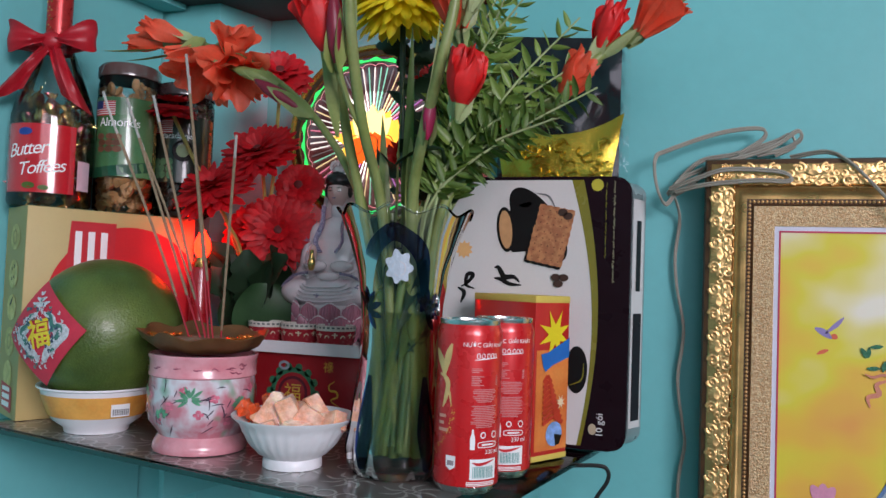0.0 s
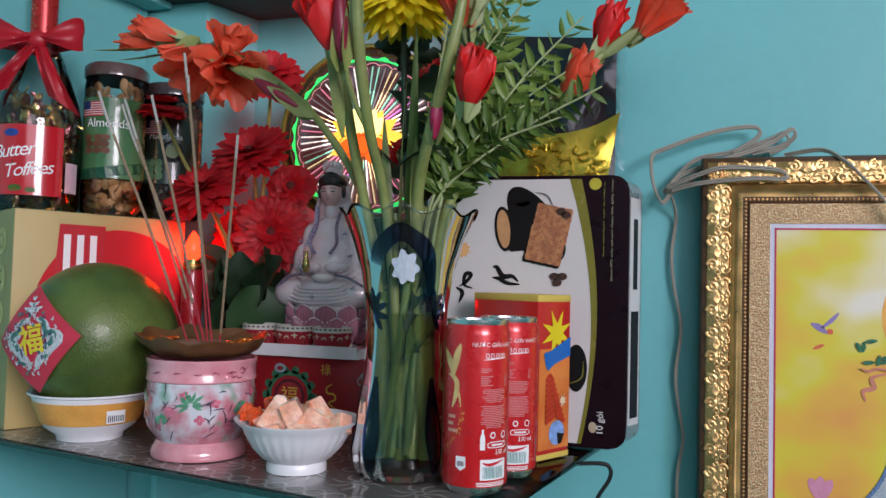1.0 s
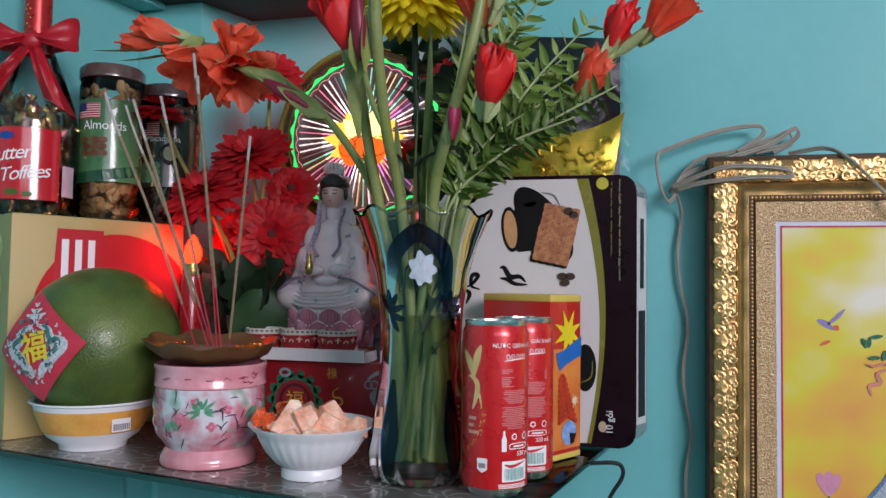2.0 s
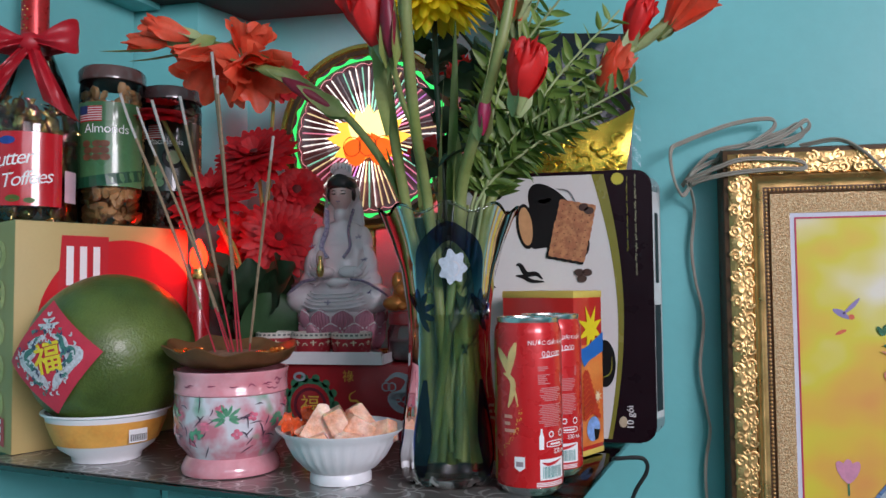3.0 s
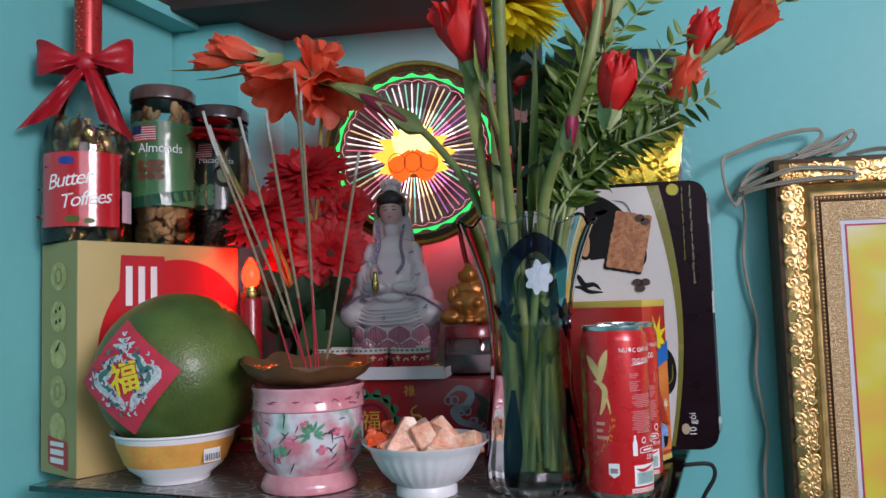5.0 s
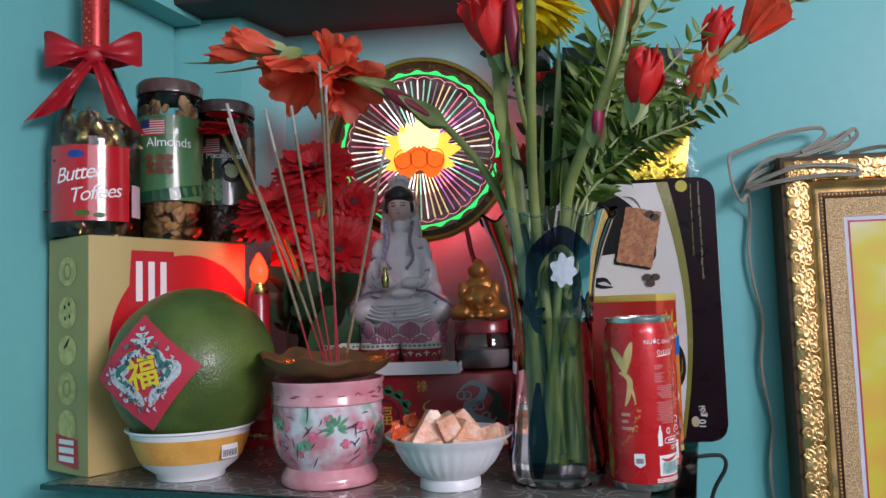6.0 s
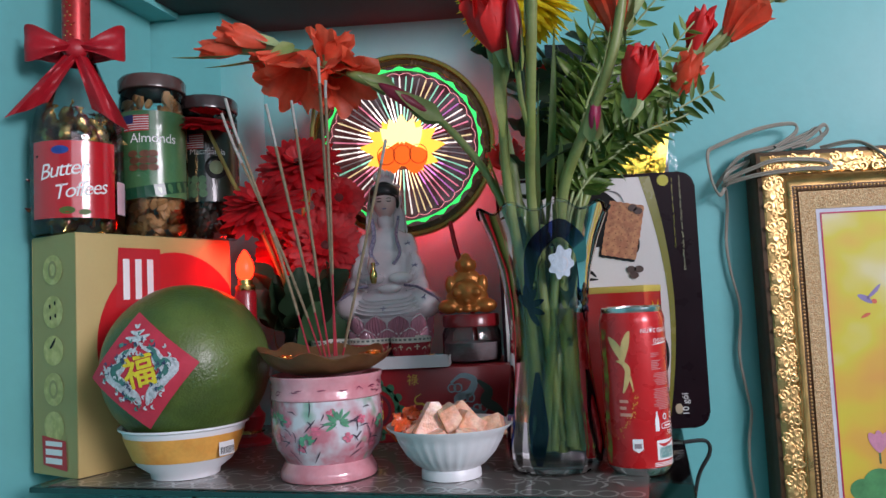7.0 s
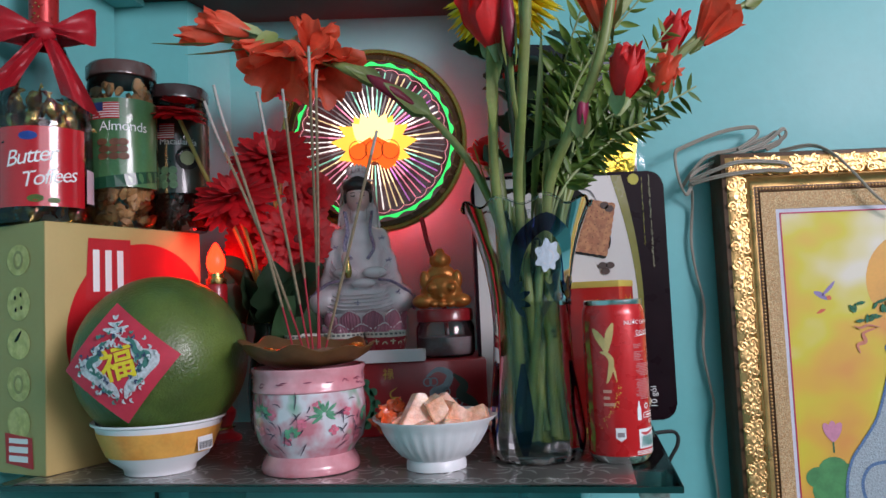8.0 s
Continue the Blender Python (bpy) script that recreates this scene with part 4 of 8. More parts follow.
# ---------------------------------------------------------------- red gift box, cups, statues
redbox = thing("red_gift_box", "red cardboard gift box with printed green and gold ornaments", "box", at=(-0.405, 0.822, ZS))
part("carton", box(-0.115, 0, 0, 0.115, 0.155, 0.0845, 0.0015), mat("dark_red_carton", (0.30, 0.010, 0.016), 0.35, vary=0.15, scale=25, coat=0.3), redbox)
INKGREEN = mat("green_ink", (0.03, 0.14, 0.07), 0.45, vary=0.25, scale=120)
INKGOLD = mat("gold_ink", (0.62, 0.40, 0.05), 0.4, vary=0.2, scale=120)
INKGREY = mat("grey_blue_ink", (0.26, 0.32, 0.36), 0.45, vary=0.25, scale=120)
bm = bmesh.new()
ring2d(-0.045, 0.038, 0.027, 0.006, bm, 0.027, 20)
for k in range(14):
    a = 2 * math.pi * k / 14
    disc(-0.045 + 0.031 * math.cos(a), 0.038 + 0.031 * math.sin(a), 0.005, None, 8, bm)
part("wreath", stand(bm, 0, -0.0005), INKGREEN, redbox, "green printed wreath", smooth=False)
part("medallion", stand(ring2d(-0.045, 0.038, 0.018, 0.0035, bmesh.new()), 0, -0.0008), mat("maroon_ink", (0.10, 0.008, 0.02), 0.5), redbox, smooth=False)
part("medallion_sign", stand(moved(words("福", 0.024), Matrix.Translation((-0.045, 0.029, 0))), 0, -0.0009), INKGOLD, redbox, smooth=False)
part("small_sign", stand(moved(words("祿", 0.014), Matrix.Translation((0.001, 0.066, 0))), 0, -0.0006), INKGOLD, redbox, smooth=False)
part("curl", stand(band([(0.010, 0.055), (0.003, 0.050), (0.004, 0.044), (0.012, 0.043), (0.014, 0.037), (0.006, 0.032), (0.020, 0.024)], 0.0025), 0, -0.0006), INKGOLD, redbox, smooth=False)
bm = band([(0.045, 0.066), (0.058, 0.074), (0.072, 0.068), (0.066, 0.054), (0.052, 0.048), (0.060, 0.036), (0.080, 0.030), (0.092, 0.016)], 0.009)
for k in range(7):
    ring2d(0.046 + 0.007 * k, 0.060 - 0.006 * k + 0.006 * (k % 2), 0.0045, 0.0016, bm, n=9)
part("ornament", stand(bm, 0, -0.0006), INKGREY, redbox, "grey printed scrolls", smooth=False)
part("ornament", stand(band([(0.076, 0.068), (0.088, 0.056), (0.084, 0.044), (0.098, 0.034), (0.104, 0.020)], 0.012), 0, -0.0009), mat("black_green_ink", (0.03, 0.04, 0.03), 0.5), redbox, smooth=False)
part("curl", stand(ring2d(-0.058, 0.070, 0.006, 0.003, bmesh.new(), 0.004), 0, -0.0009), INKGREY, redbox, smooth=False)

ZR = ZS + 0.0850
tray = thing("card_tray", "white folded card tray under the offering cups", "tray", at=(-0.4215, 0.818, ZR))
part("floor", box(-0.083, -0.0035, 0.0003, 0.060, 0.048, 0.0052), WHITEPAPER, tray)
part("front_lip", moved(box(-0.083, -0.0012, 0, 0.060, 0, 0.0145), pose(0, -0.0042, 0.0004, 10)), WHITEPAPER, tray)
part("side_lip", box(0.0602, -0.003, 0.0004, 0.0612, 0.048, 0.012), WHITEPAPER, tray)

CUPRED = mat("cup_red_glaze", (0.33, 0.025, 0.035), 0.25, vary=0.1, scale=90, coat=0.7)
CUPIVORY = mat("cup_ivory", (0.66, 0.62, 0.55), 0.25, vary=0.05, coat=0.6)
CUPGREY = mat("cup_meander", (0.10, 0.11, 0.11), 0.35)


def cup(x, y):
    ob = thing("offering_cup", "small red and white porcelain cup with gold pattern", "cup", "offering cups on the tray", at=(x, y, ZR + 0.0054))
    part("body", lathe([(0, 0.001), (0.017, 0.0), (0.0185, 0.002), (0.0225, 0.010), (0.0243, 0.024), (0.0243, 0.0245), (0.0243, 0.030), (0.0228, 0.030), (0.022, 0.022), (0.020, 0.010), (0, 0.005)], 40), CUPIVORY, ob)
    part("glaze_band", lathe([(0.0189, 0.0026), (0.0228, 0.0102), (0.0246, 0.0235)], 40), CUPRED, ob, "red glazed band")
    bm = bmesh.new()
    for k in range(22):
        patch(-0.066 + k * 0.006, 0.0262, -0.066 + k * 0.006 + 0.0036, 0.0284, bm)
    part("meander", wrap(bm, 0.0246), CUPGREY, ob, smooth=False)
    bm = bmesh.new()
    for k in range(7):
        c = -0.060 + k * 0.020
        ring2d(c, 0.0145, 0.0028, 0.0012, bm, 0.0036, 10)
        band([(c + 0.010, 0.0215), (c + 0.0101, 0.0075)], 0.0016, bm, False)
        band([(c + 0.0065, 0.0190), (c + 0.0135, 0.0190)], 0.0012, bm, False)
        band([(c + 0.0072, 0.0120), (c + 0.0128, 0.0150)], 0.0012, bm, False)
        band([(c + 0.0072, 0.0150), (c + 0.0128, 0.0120)], 0.0012, bm, False)
    for v in bm.verts:
        a, z = v.co.x / 0.0243, v.co.y
        r = 0.0190 + 0.0060 * min(1, (z - 0.0026) / 0.021) ** 0.6
        v.co = Vector((r * math.sin(a), -r * math.cos(a), z))
    part("pattern", bm, mat("cup_gold", (0.62, 0.56, 0.40), 0.35), ob, "pale gold pattern", smooth=False)
    return ob


for x, y in ((-0.4065, 0.842), (-0.4560, 0.844), (-0.5030, 0.846)):
    cup(x, y)

# seated porcelain statue on a lotus throne, one plain mesh
STP = mat("statue_porcelain", (0.86, 0.74, 0.77), 0.18, vary=0.06, scale=40, coat=0.7)
STPINK = mat("statue_pink_glaze", (0.50, 0.20, 0.27), 0.22, vary=0.15, scale=60, coat=0.6)
STLINE = mat("statue_purple_line", (0.20, 0.15, 0.28), 0.3, vary=0.4, scale=400, coat=0.5, second=(0.42, 0.36, 0.48), mix_scale=500, sharp=0.2)
STSKIN = mat("statue_skin_tint", (0.70, 0.46, 0.43), 0.2, vary=0.05, scale=60, coat=0.7)
STHAIR = mat("statue_hair", (0.02, 0.015, 0.016), 0.35)
STGOLD = GOLD


def statue_mesh():
    b = ball((0, 0, 0.075), 0.05, None, (1.08, 0.82, 0.50))
    b = ball((-0.044, -0.016, 0.074), 0.024, b, (1, 1, 0.80))
    b = ball((0.044, -0.016, 0.074), 0.024, b, (1, 1, 0.80))
    b = ball((0, -0.024, 0.066), 0.038, b, (1.15, 0.6, 0.42))
    b = ball((0, 0.004, 0.110), 0.040, b, (0.98, 0.70, 1.15))
    b = ball((0, 0.004, 0.150), 0.030, b, (1.05, 0.72, 0.8))
    for s in (-1, 1):
        b = ball((s * 0.027, 0.000, 0.142), 0.015, b, (0.85, 0.9, 1.6))
        b = ball((s * 0.034, -0.008, 0.112), 0.0150, b, (0.9, 1.0, 1.9))
        b = ball((s * 0.038, -0.008, 0.092), 0.0150, b, (1.0, 1.0, 1.4))
        b = ball((s * 0.018, -0.029, 0.107), 0.0095, b, (1.7, 0.8, 0.8))
    b = ball((-0.017, -0.040, 0.122), 0.007, b, (0.8, 0.8, 1.8))
    b = ball((0.004, -0.038, 0.094), 0.010, b, (1.6, 0.8, 0.6))
    b = ball((0, 0.0, 0.182), 0.011, b, (1, 1, 1.3))
    b = ball((0, -0.003, 0.205), 0.0175, b, (0.90, 0.96, 1.18))
    b = ball((0, 0.008, 0.208), 0.021, b, (1.0, 0.85, 1.1))
    b = ball((0, 0.014, 0.178), 0.022, b, (1.15, 0.6, 1.7))
    b = ball((0, 0.002, 0.236), 0.013, b, (1, 0.8, 0.9))
    b = ball((0, -0.0195, 0.203), 0.0028, b, (0.8, 1, 1.6), 2)
    b = fused(b, 0.0016, 9, 0.5)
    for f in b.faces:
        c = f.calc_center_median()
        face = 0.187 < c.z < 0.2215 and c.y < -0.007 and abs(c.x) < 0.0150
        palm = c.y < -0.034 and -0.026 < c.x < -0.006 and 0.112 < c.z < 0.134
        f.material_index = 5 if face or palm else 0

    def add(bm2, idx):
        for f in bm2.faces:
            f.material_index = idx
        tmp = bpy.data.meshes.new("tmp")
        bm2.to_mesh(tmp)
        bm2.free()
        b.from_mesh(tmp)
        bpy.data.meshes.remove(tmp)
    # throne: core, foot and three rows of cupped petals
    add(lathe([(0, 0), (0.050, 0), (0.052, 0.004), (0.044, 0.010), (0.040, 0.020), (0.046, 0.034), (0.050, 0.050), (0.046, 0.058), (0, 0.060)], 40), 0)
    for row, (z, r, n, off, h) in enumerate(((0.020, 0.049, 12, 0.0, 0.026), (0.036, 0.051, 12, 0.5, 0.026), (0.012, 0.047, 12, 0.5, 0.020))):
        for k in range(n):
            a = 2 * math.pi * (k + off) / n

            def petal(u, v):
                w = (u - 0.5) * 2
                hh = v
                width = 0.0135 * math.sin(math.pi * min(1.0, 0.22 + 0.62 * hh)) * (1 if hh < 0.7 else math.sqrt(max(0, 1 - ((hh - 0.7) / 0.3) ** 2)) * 0.9 + 0.1)
                out = r + 0.0065 * math.sin(hh * 2.2) * (1 - 0.75 * w * w) + 0.0007 * math.cos(u * 44)
                x = w * width
                return Vector((out * math.cos(a) - x * math.sin(a), out * math.sin(a) + x * math.cos(a), z + h * hh))
            add(sheet(petal, 14, 8), 1)
            rim = [petal(u / 12, 0.94 - 0.25 * abs(u / 6 - 1) ** 3) * 1.004 for u in range(13)]
            add(tube(rim, 0.0009, 5), 0)
    # hair, features, robe lines, gold flask, crown
    add(moved(sheet(lambda u, v: Vector((0.0205 * (1 - 0.2 * v) * math.sin((u - 0.5) * 2.7), 0.002 - 0.0222 * math.cos((u - 0.5) * 2.7) * (1 - 0.30 * v), 0.2170 - 0.016 * (abs(u - 0.5) * 2) ** 2 + v * 0.014)), 14, 4), Matrix.Identity(4)), 3)
    add(ball((0, -0.0004, 0.2185), 0.0200, None, (0.98, 1.0, 0.66), 3), 3)
    for s in (-1, 1):
        add(ball((s * 0.0160, -0.004, 0.206), 0.0042, None, (0.7, 1.3, 2.2), 2), 3)
    # hood over the hair, folds across the lap and sleeves
    add(sheet(lambda u, v: Vector((0.0205 * math.sin((u - 0.5) * 4.0) * (1 + 0.35 * v), 0.006 - 0.0185 * math.cos((u - 0.5) * 4.0) * (1 - 0.55 * v), 0.2275 - 0.055 * v - 0.010 * abs(u - 0.5) + 0.002 * math.sin(u * 30) * v)) if abs(u - 0.5) > 0.41 or v < 0.02 else Vector((0.0205 * math.sin((u - 0.5) * 4.0), 0.006 - 0.0185 * math.cos((u - 0.5) * 4.0), 0.2275 + 0.004 * (0.41 - abs(u - 0.5)))), 24, 10), 0)
    for k in range(5):
        add(tube(smooth_line([(-0.046 + 0.004 * k, -0.034 - 0.001 * k, 0.068 + 0.004 * k), (-0.02, -0.047 + 0.001 * k, 0.062 + 0.0045 * k), (0.02, -0.047 + 0.001 * k, 0.063 + 0.0045 * k), (0.046 - 0.004 * k, -0.034 - 0.001 * k, 0.070 + 0.004 * k)], 6), 0.0012, 6), 0)
    for s in (-1, 1):
        for k in range(4):
            add(tube(smooth_line([(s * (0.030 + 0.003 * k), -0.014, 0.140 - 0.010 * k), (s * (0.034 + 0.002 * k), -0.022, 0.122 - 0.008 * k), (s * 0.024, -0.036, 0.106 - 0.005 * k)], 5), 0.0013, 6), 0)
    for s in (-1, 1):
        add(tube([(s * 0.0032, -0.0199, 0.2085), (s * 0.006, -0.0193, 0.2092), (s * 0.0090, -0.0178, 0.2083)], 0.0005, 5), 3)
        add(tube([(s * 0.0035, -0.0202, 0.2050), (s * 0.006, -0.0196, 0.2045), (s * 0.0085, -0.0182, 0.2052)], 0.0007, 5), 3)
        add(tube(smooth_line([(s * 0.017, -0.010, 0.185), (s * 0.014, -0.022, 0.160), (s * 0.018, -0.031, 0.138), (s * 0.010, -0.034, 0.124)], 6), 0.0042, 8, None, 0.5), 2)
        add(tube(smooth_line([(s * 0.022, -0.044, 0.098), (s * 0.040, -0.042, 0.094), (s * 0.062, -0.028, 0.078), (s * 0.066, -0.016, 0.060)], 6), 0.0030, 8, None, 0.6), 2)
    add(tube([(-0.0022, -0.0200, 0.1955), (0, -0.0206, 0.1952), (0.0022, -0.0200, 0.1955)], 0.0008, 5), 2)
    add(moved(lathe([(0, 0), (0.003, 0.001), (0.0048, 0.008), (0.0042, 0.014), (0.0018, 0.020), (0.0026, 0.026), (0, 0.0265)], 16), Matrix.Translation((-0.014, -0.050, 0.100))), 4)
    for k in range(7):
        a = -1.2 + 0.4 * k
        add(ball((0.0125 * math.sin(a), -0.011 * math.cos(a), 0.236 + 0.006 * math.cos(a)), 0.0038, None, (0.8, 0.8, 1.5), 1), 0)
    rnd2 = random.Random(7)
    for (x, y, z) in ((0.028, -0.028, 0.150), (0.036, -0.030, 0.122), (-0.004, -0.053, 0.070), (-0.030, -0.030, 0.140), (0.046, -0.046, 0.082)):
        for k in range(5):
            a = 1.256 * k + rnd2.uniform(0, 1)
            add(tube([(x, y, z), (x + 0.004 * math.cos(a), y - 0.0004, z + 0.003 * math.sin(a))], 0.0006, 4), 2)
    return b


statue = part("porcelain_statue", statue_mesh(), [STP, STPINK, STLINE, STHAIR, STGOLD, STSKIN])
tagged(statue, "seated robed porcelain statue on a pink lotus throne", "statue")
statue.matrix_world = pose(-0.4395, 0.905, ZR, 0, 0, 4)

# jar with a red lid that carries a small gilt figure
sjar = thing("red_lid_jar", "clear glass jar with a dark red lid", "jar", at=(-0.335, 0.876, ZR))
part("glass", lathe([(0, 0.001), (0.033, 0.001), (0.036, 0.005), (0.036, 0.036), (0.033, 0.042), (0.031, 0.045)], 36), PET, sjar)
part("contents", lathe([(0, 0.003), (0.032, 0.003), (0.034, 0.007), (0.034, 0.024), (0, 0.025)], 36), mat("jar_contents", (0.26, 0.22, 0.23), 0.6, vary=0.3, scale=60), sjar, "dark contents")
part("lid", lathe([(0.033, 0.043), (0.0345, 0.044), (0.0345, 0.056), (0.033, 0.058), (0, 0.058)], 40), mat("red_lid", (0.22, 0.01, 0.015), 0.3, vary=0.1, coat=0.5), sjar, "dark red lid")


def gilt_mesh():
    b = ball((0, 0, 0.020), 0.024, None, (1.1, 0.85, 0.75))
    b = ball((0, -0.008, 0.026), 0.018, b, (1.05, 0.9, 0.9))
    b = ball((0, 0.002, 0.042), 0.017, b, (1.1, 0.75, 0.8))
    b = ball((0, -0.002, 0.060), 0.011, b, (1, 1, 1))
    b = ball((0, -0.001, 0.070), 0.006, b, (1, 1, 0.8))
    for s in (-1, 1):
        b = ball((s * 0.022, -0.008, 0.010), 0.013, b, (1.1, 1, 0.7))
        b = ball((s * 0.020, -0.004, 0.036), 0.008, b, (0.8, 0.9, 1.5))
        b = ball((s * 0.012, -0.020, 0.026), 0.006, b, (1, 1, 1))
        b = ball((s * 0.011, -0.002, 0.060), 0.004, b, (0.6, 0.8, 1.5))
    for k in range(9):
        a = math.pi + math.pi * k / 8
        b = ball((0.026 * math.cos(a), 0.018 * math.sin(a), 0.006), 0.0055, b, (1, 1, 0.8), 2)
        b = ball((0.021 * math.cos(a), 0.019 * math.sin(a), 0.016 + 0.004 * (k % 2)), 0.004, b, (1, 1, 1), 2)
    return fused(b, 0.0012, 2, 0.5)


gilt = part("gilt_figurine", gilt_mesh(), mat("gilt", (0.46, 0.17, 0.04), 0.36, metal=0.6, vary=0.25, scale=120))
tagged(gilt, "small gilt seated figurine on a jar lid", "statue")
gilt.matrix_world = pose(-0.338, 0.872, ZR + 0.0582, 0, 0, 0)

# ---------------------------------------------------------------- light disc behind the statue
MX, MY, MZ, MR = -0.4195, 0.958, 1.597, 0.1265
disc_lamp = thing("halo_lamp", "round lit lamp with a lotus, rays and gold rim", "lamp", at=(MX, MY, MZ))
part("rim", moved(lathe([(MR - 0.007, -0.010), (MR, -0.010), (MR, 0.004), (MR - 0.002, 0.007), (MR - 0.006, 0.0065), (MR - 0.008, 0.002), (MR - 0.013, 0.002), (MR - 0.015, 0.0)], 96), Matrix.Rotation(math.pi / 2, 4, "X")), mat("gold_plastic", (0.60, 0.33, 0.08), 0.2, metal=0.75, vary=0.15, scale=60), disc_lamp, "gold plastic rim")
part("backplate", moved(lathe([(0, -0.010), (MR - 0.008, -0.010), (MR - 0.008, -0.002), (0, -0.002)], 72), Matrix.Rotation(math.pi / 2, 4, "X")), mat("mirror_film", (0.34, 0.24, 0.27), 0.22, metal=0.9, vary=0.3, scale=60, second=(0.07, 0.03, 0.04), mix_scale=35, sharp=0.3, emit=(0.50, 0.16, 0.15), power=0.10), disc_lamp, "dark holographic film")


def glow(name, col, power):
    return mat(name, tuple(0.5 * c for c in col), 0.4, vary=0.05, emit=col, power=power)


def wavy_ring(r0, r1, n, amp):
    bm = bmesh.new()
    prev = first = None
    steps = n * 6
    for i in range(steps + 1):
        a = 2 * math.pi * i / steps
        w = amp * (abs(math.sin(a * n / 2)) ** 3)
        cur = (bm.verts.new((r0 * math.cos(a), r0 * math.sin(a), 0)), bm.verts.new(((r1 + w) * math.cos(a), (r1 + w) * math.sin(a), 0)))
        if prev:
            bm.faces.new((prev[0], prev[1], cur[1], cur[0]))
        prev = cur
    return bm


part("green_ring", stand(wavy_ring(0.1040, 0.1060, 26, 0.0040), 0, -0.0012), glow("green_glow", (0.05, 0.95, 0.18), 1.0), disc_lamp, "glowing green wavy ring", smooth=False)
part("pink_ring", stand(band([((0.0975 + 0.0030 * abs(math.sin(16 * t))) * math.cos(t), (0.0975 + 0.0030 * abs(math.sin(16 * t))) * math.sin(t)) for t in [2 * math.pi * i / 160 for i in range(161)]], 0.0009, None, False), 0, -0.0010), glow("pink_glow", (1.0, 0.35, 0.40), 0.8), disc_lamp, smooth=False)
RAYS = (("white", (1.0, 0.90, 0.84), 2.6, 1.0), ("pink", (1.0, 0.28, 0.42), 1.6, 0.6), ("violet", (0.80, 0.25, 0.75), 1.5, 0.45), ("mint", (0.42, 0.95, 0.68), 1.3, 0.5), ("gold", (1.0, 0.74, 0.40), 1.9, 0.7), ("dim", (0.45, 0.36, 0.36), 0.5, 0.18))
ray_cols = [glow("ray_" + n, c, p) for n, c, p, q in RAYS]
ray_outer = [glow("ray_outer", c, q) for n, c, p, q in RAYS]
ray_mesh = []
for m in ray_cols:
    bm = polygon([(0.034, -0.0007), (0.062, -0.0010), (0.062, 0.0010), (0.034, 0.0007)])
    polygon([(0.062, -0.0008), (0.094, -0.0011), (0.0965, 0), (0.094, 0.0011), (0.062, 0.0008)], bm)
    bm.faces.ensure_lookup_table()
    bm.faces[1].material_index = 1
    me = finish(stand(bm, 0, -0.0008), False)
    me.materials.append(m)
    me.materials.append(ray_outer[len(ray_mesh)])
    ray_mesh.append(me)
# flat dark ring that paints the shade between gold rim and green ring
part("rim_groove", stand(ring2d(0, 0, 0.1150, 0.0065, bmesh.new(), None, 72), 0, -0.0030), mat("rim_shade_brown", (0.10, 0.045, 0.02), 0.25, metal=0.4, vary=0.4, scale=90), disc_lamp, "flat dark brown ring, painted shade inside the rim", smooth=False)
rnd = random.Random(21)
for k in range(64):
    ob = new("ray", ray_mesh[rnd.choice(((3, 0, 4, 5, 1), (3, 2, 0, 3, 1), (4, 0, 4, 3, 0), (1, 2, 4, 1, 0), (0, 1, 0, 5, 3), (4, 5, 1, 0, 5), (0, 3, 4, 0, 5), (4, 2, 0, 1, 3))[(k + 4) // 8 % 8])])
    ob.parent = disc_lamp
    ob.matrix_basis = Matrix.Rotation(2 * math.pi * k / 64, 4, "Y")
lot_y = glow("lotus_yellow", (1.0, 0.52, 0.06), 1.5)
lot_w = glow("lotus_cream", (1.0, 0.74, 0.28), 1.9)
lot_o = glow("lotus_orange", (1.0, 0.13, 0.01), 1.2)


def lotus_petal(ax, ay, ang, ln, w, m, lift):
    c, s = math.cos(ang), math.sin(ang)
    pts = []
    for i in range(21):
        t = i / 20
        pts.append((t * ln, w * math.sin(math.pi * t ** 0.75)))
    pts += [(x, -y) for x, y in pts[-2:0:-1]]
    bm = polygon([(ax + x * c - y * s, ay + x * s + y * c) for x, y in pts])
    part("lotus_petal", stand(bm, 0, -lift), m, disc_lamp, smooth=False)


for k, (a, ln) in enumerate(((0.12, 0.060), (0.55, 0.056), (1.0, 0.050), (1.57, 0.052), (2.14, 0.050), (2.6, 0.056), (3.02, 0.060), (-0.35, 0.052), (3.49, 0.052), (-0.8, 0.04), (3.94, 0.04))):
    lotus_petal(0, -0.008, a, ln, 0.013, lot_y, 0.0018 + 0.0002 * k)
for k, (a, ln) in enumerate(((1.2, 0.046), (1.57, 0.049), (1.94, 0.046), (0.8, 0.042), (2.34, 0.042))):
    lotus_petal(0, -0.006, a, ln, 0.013, lot_w, 0.0042 + 0.0002 * k)
for k, (dx, a, ln) in enumerate(((-0.030, 0.9, 0.036), (0.030, 2.24, 0.036), (-0.016, 1.25, 0.036), (0.016, 1.89, 0.036), (0, 1.57, 0.034), (-0.03, 0.25, 0.032), (0.03, 2.89, 0.032))):
    lotus_petal(dx, -0.030, a, ln, 0.014, lot_o, 0.0056 + 0.0002 * k)
bm = bmesh.new()
for dx in (-0.022, 0, 0.022):
    ring2d(dx, -0.014, 0.012, 0.0011, bm, 0.013, 16)
part("lotus_lines", stand(bm, 0, -0.0072), mat("lotus_line", (0.45, 0.05, 0.01), 0.5), disc_lamp, smooth=False)
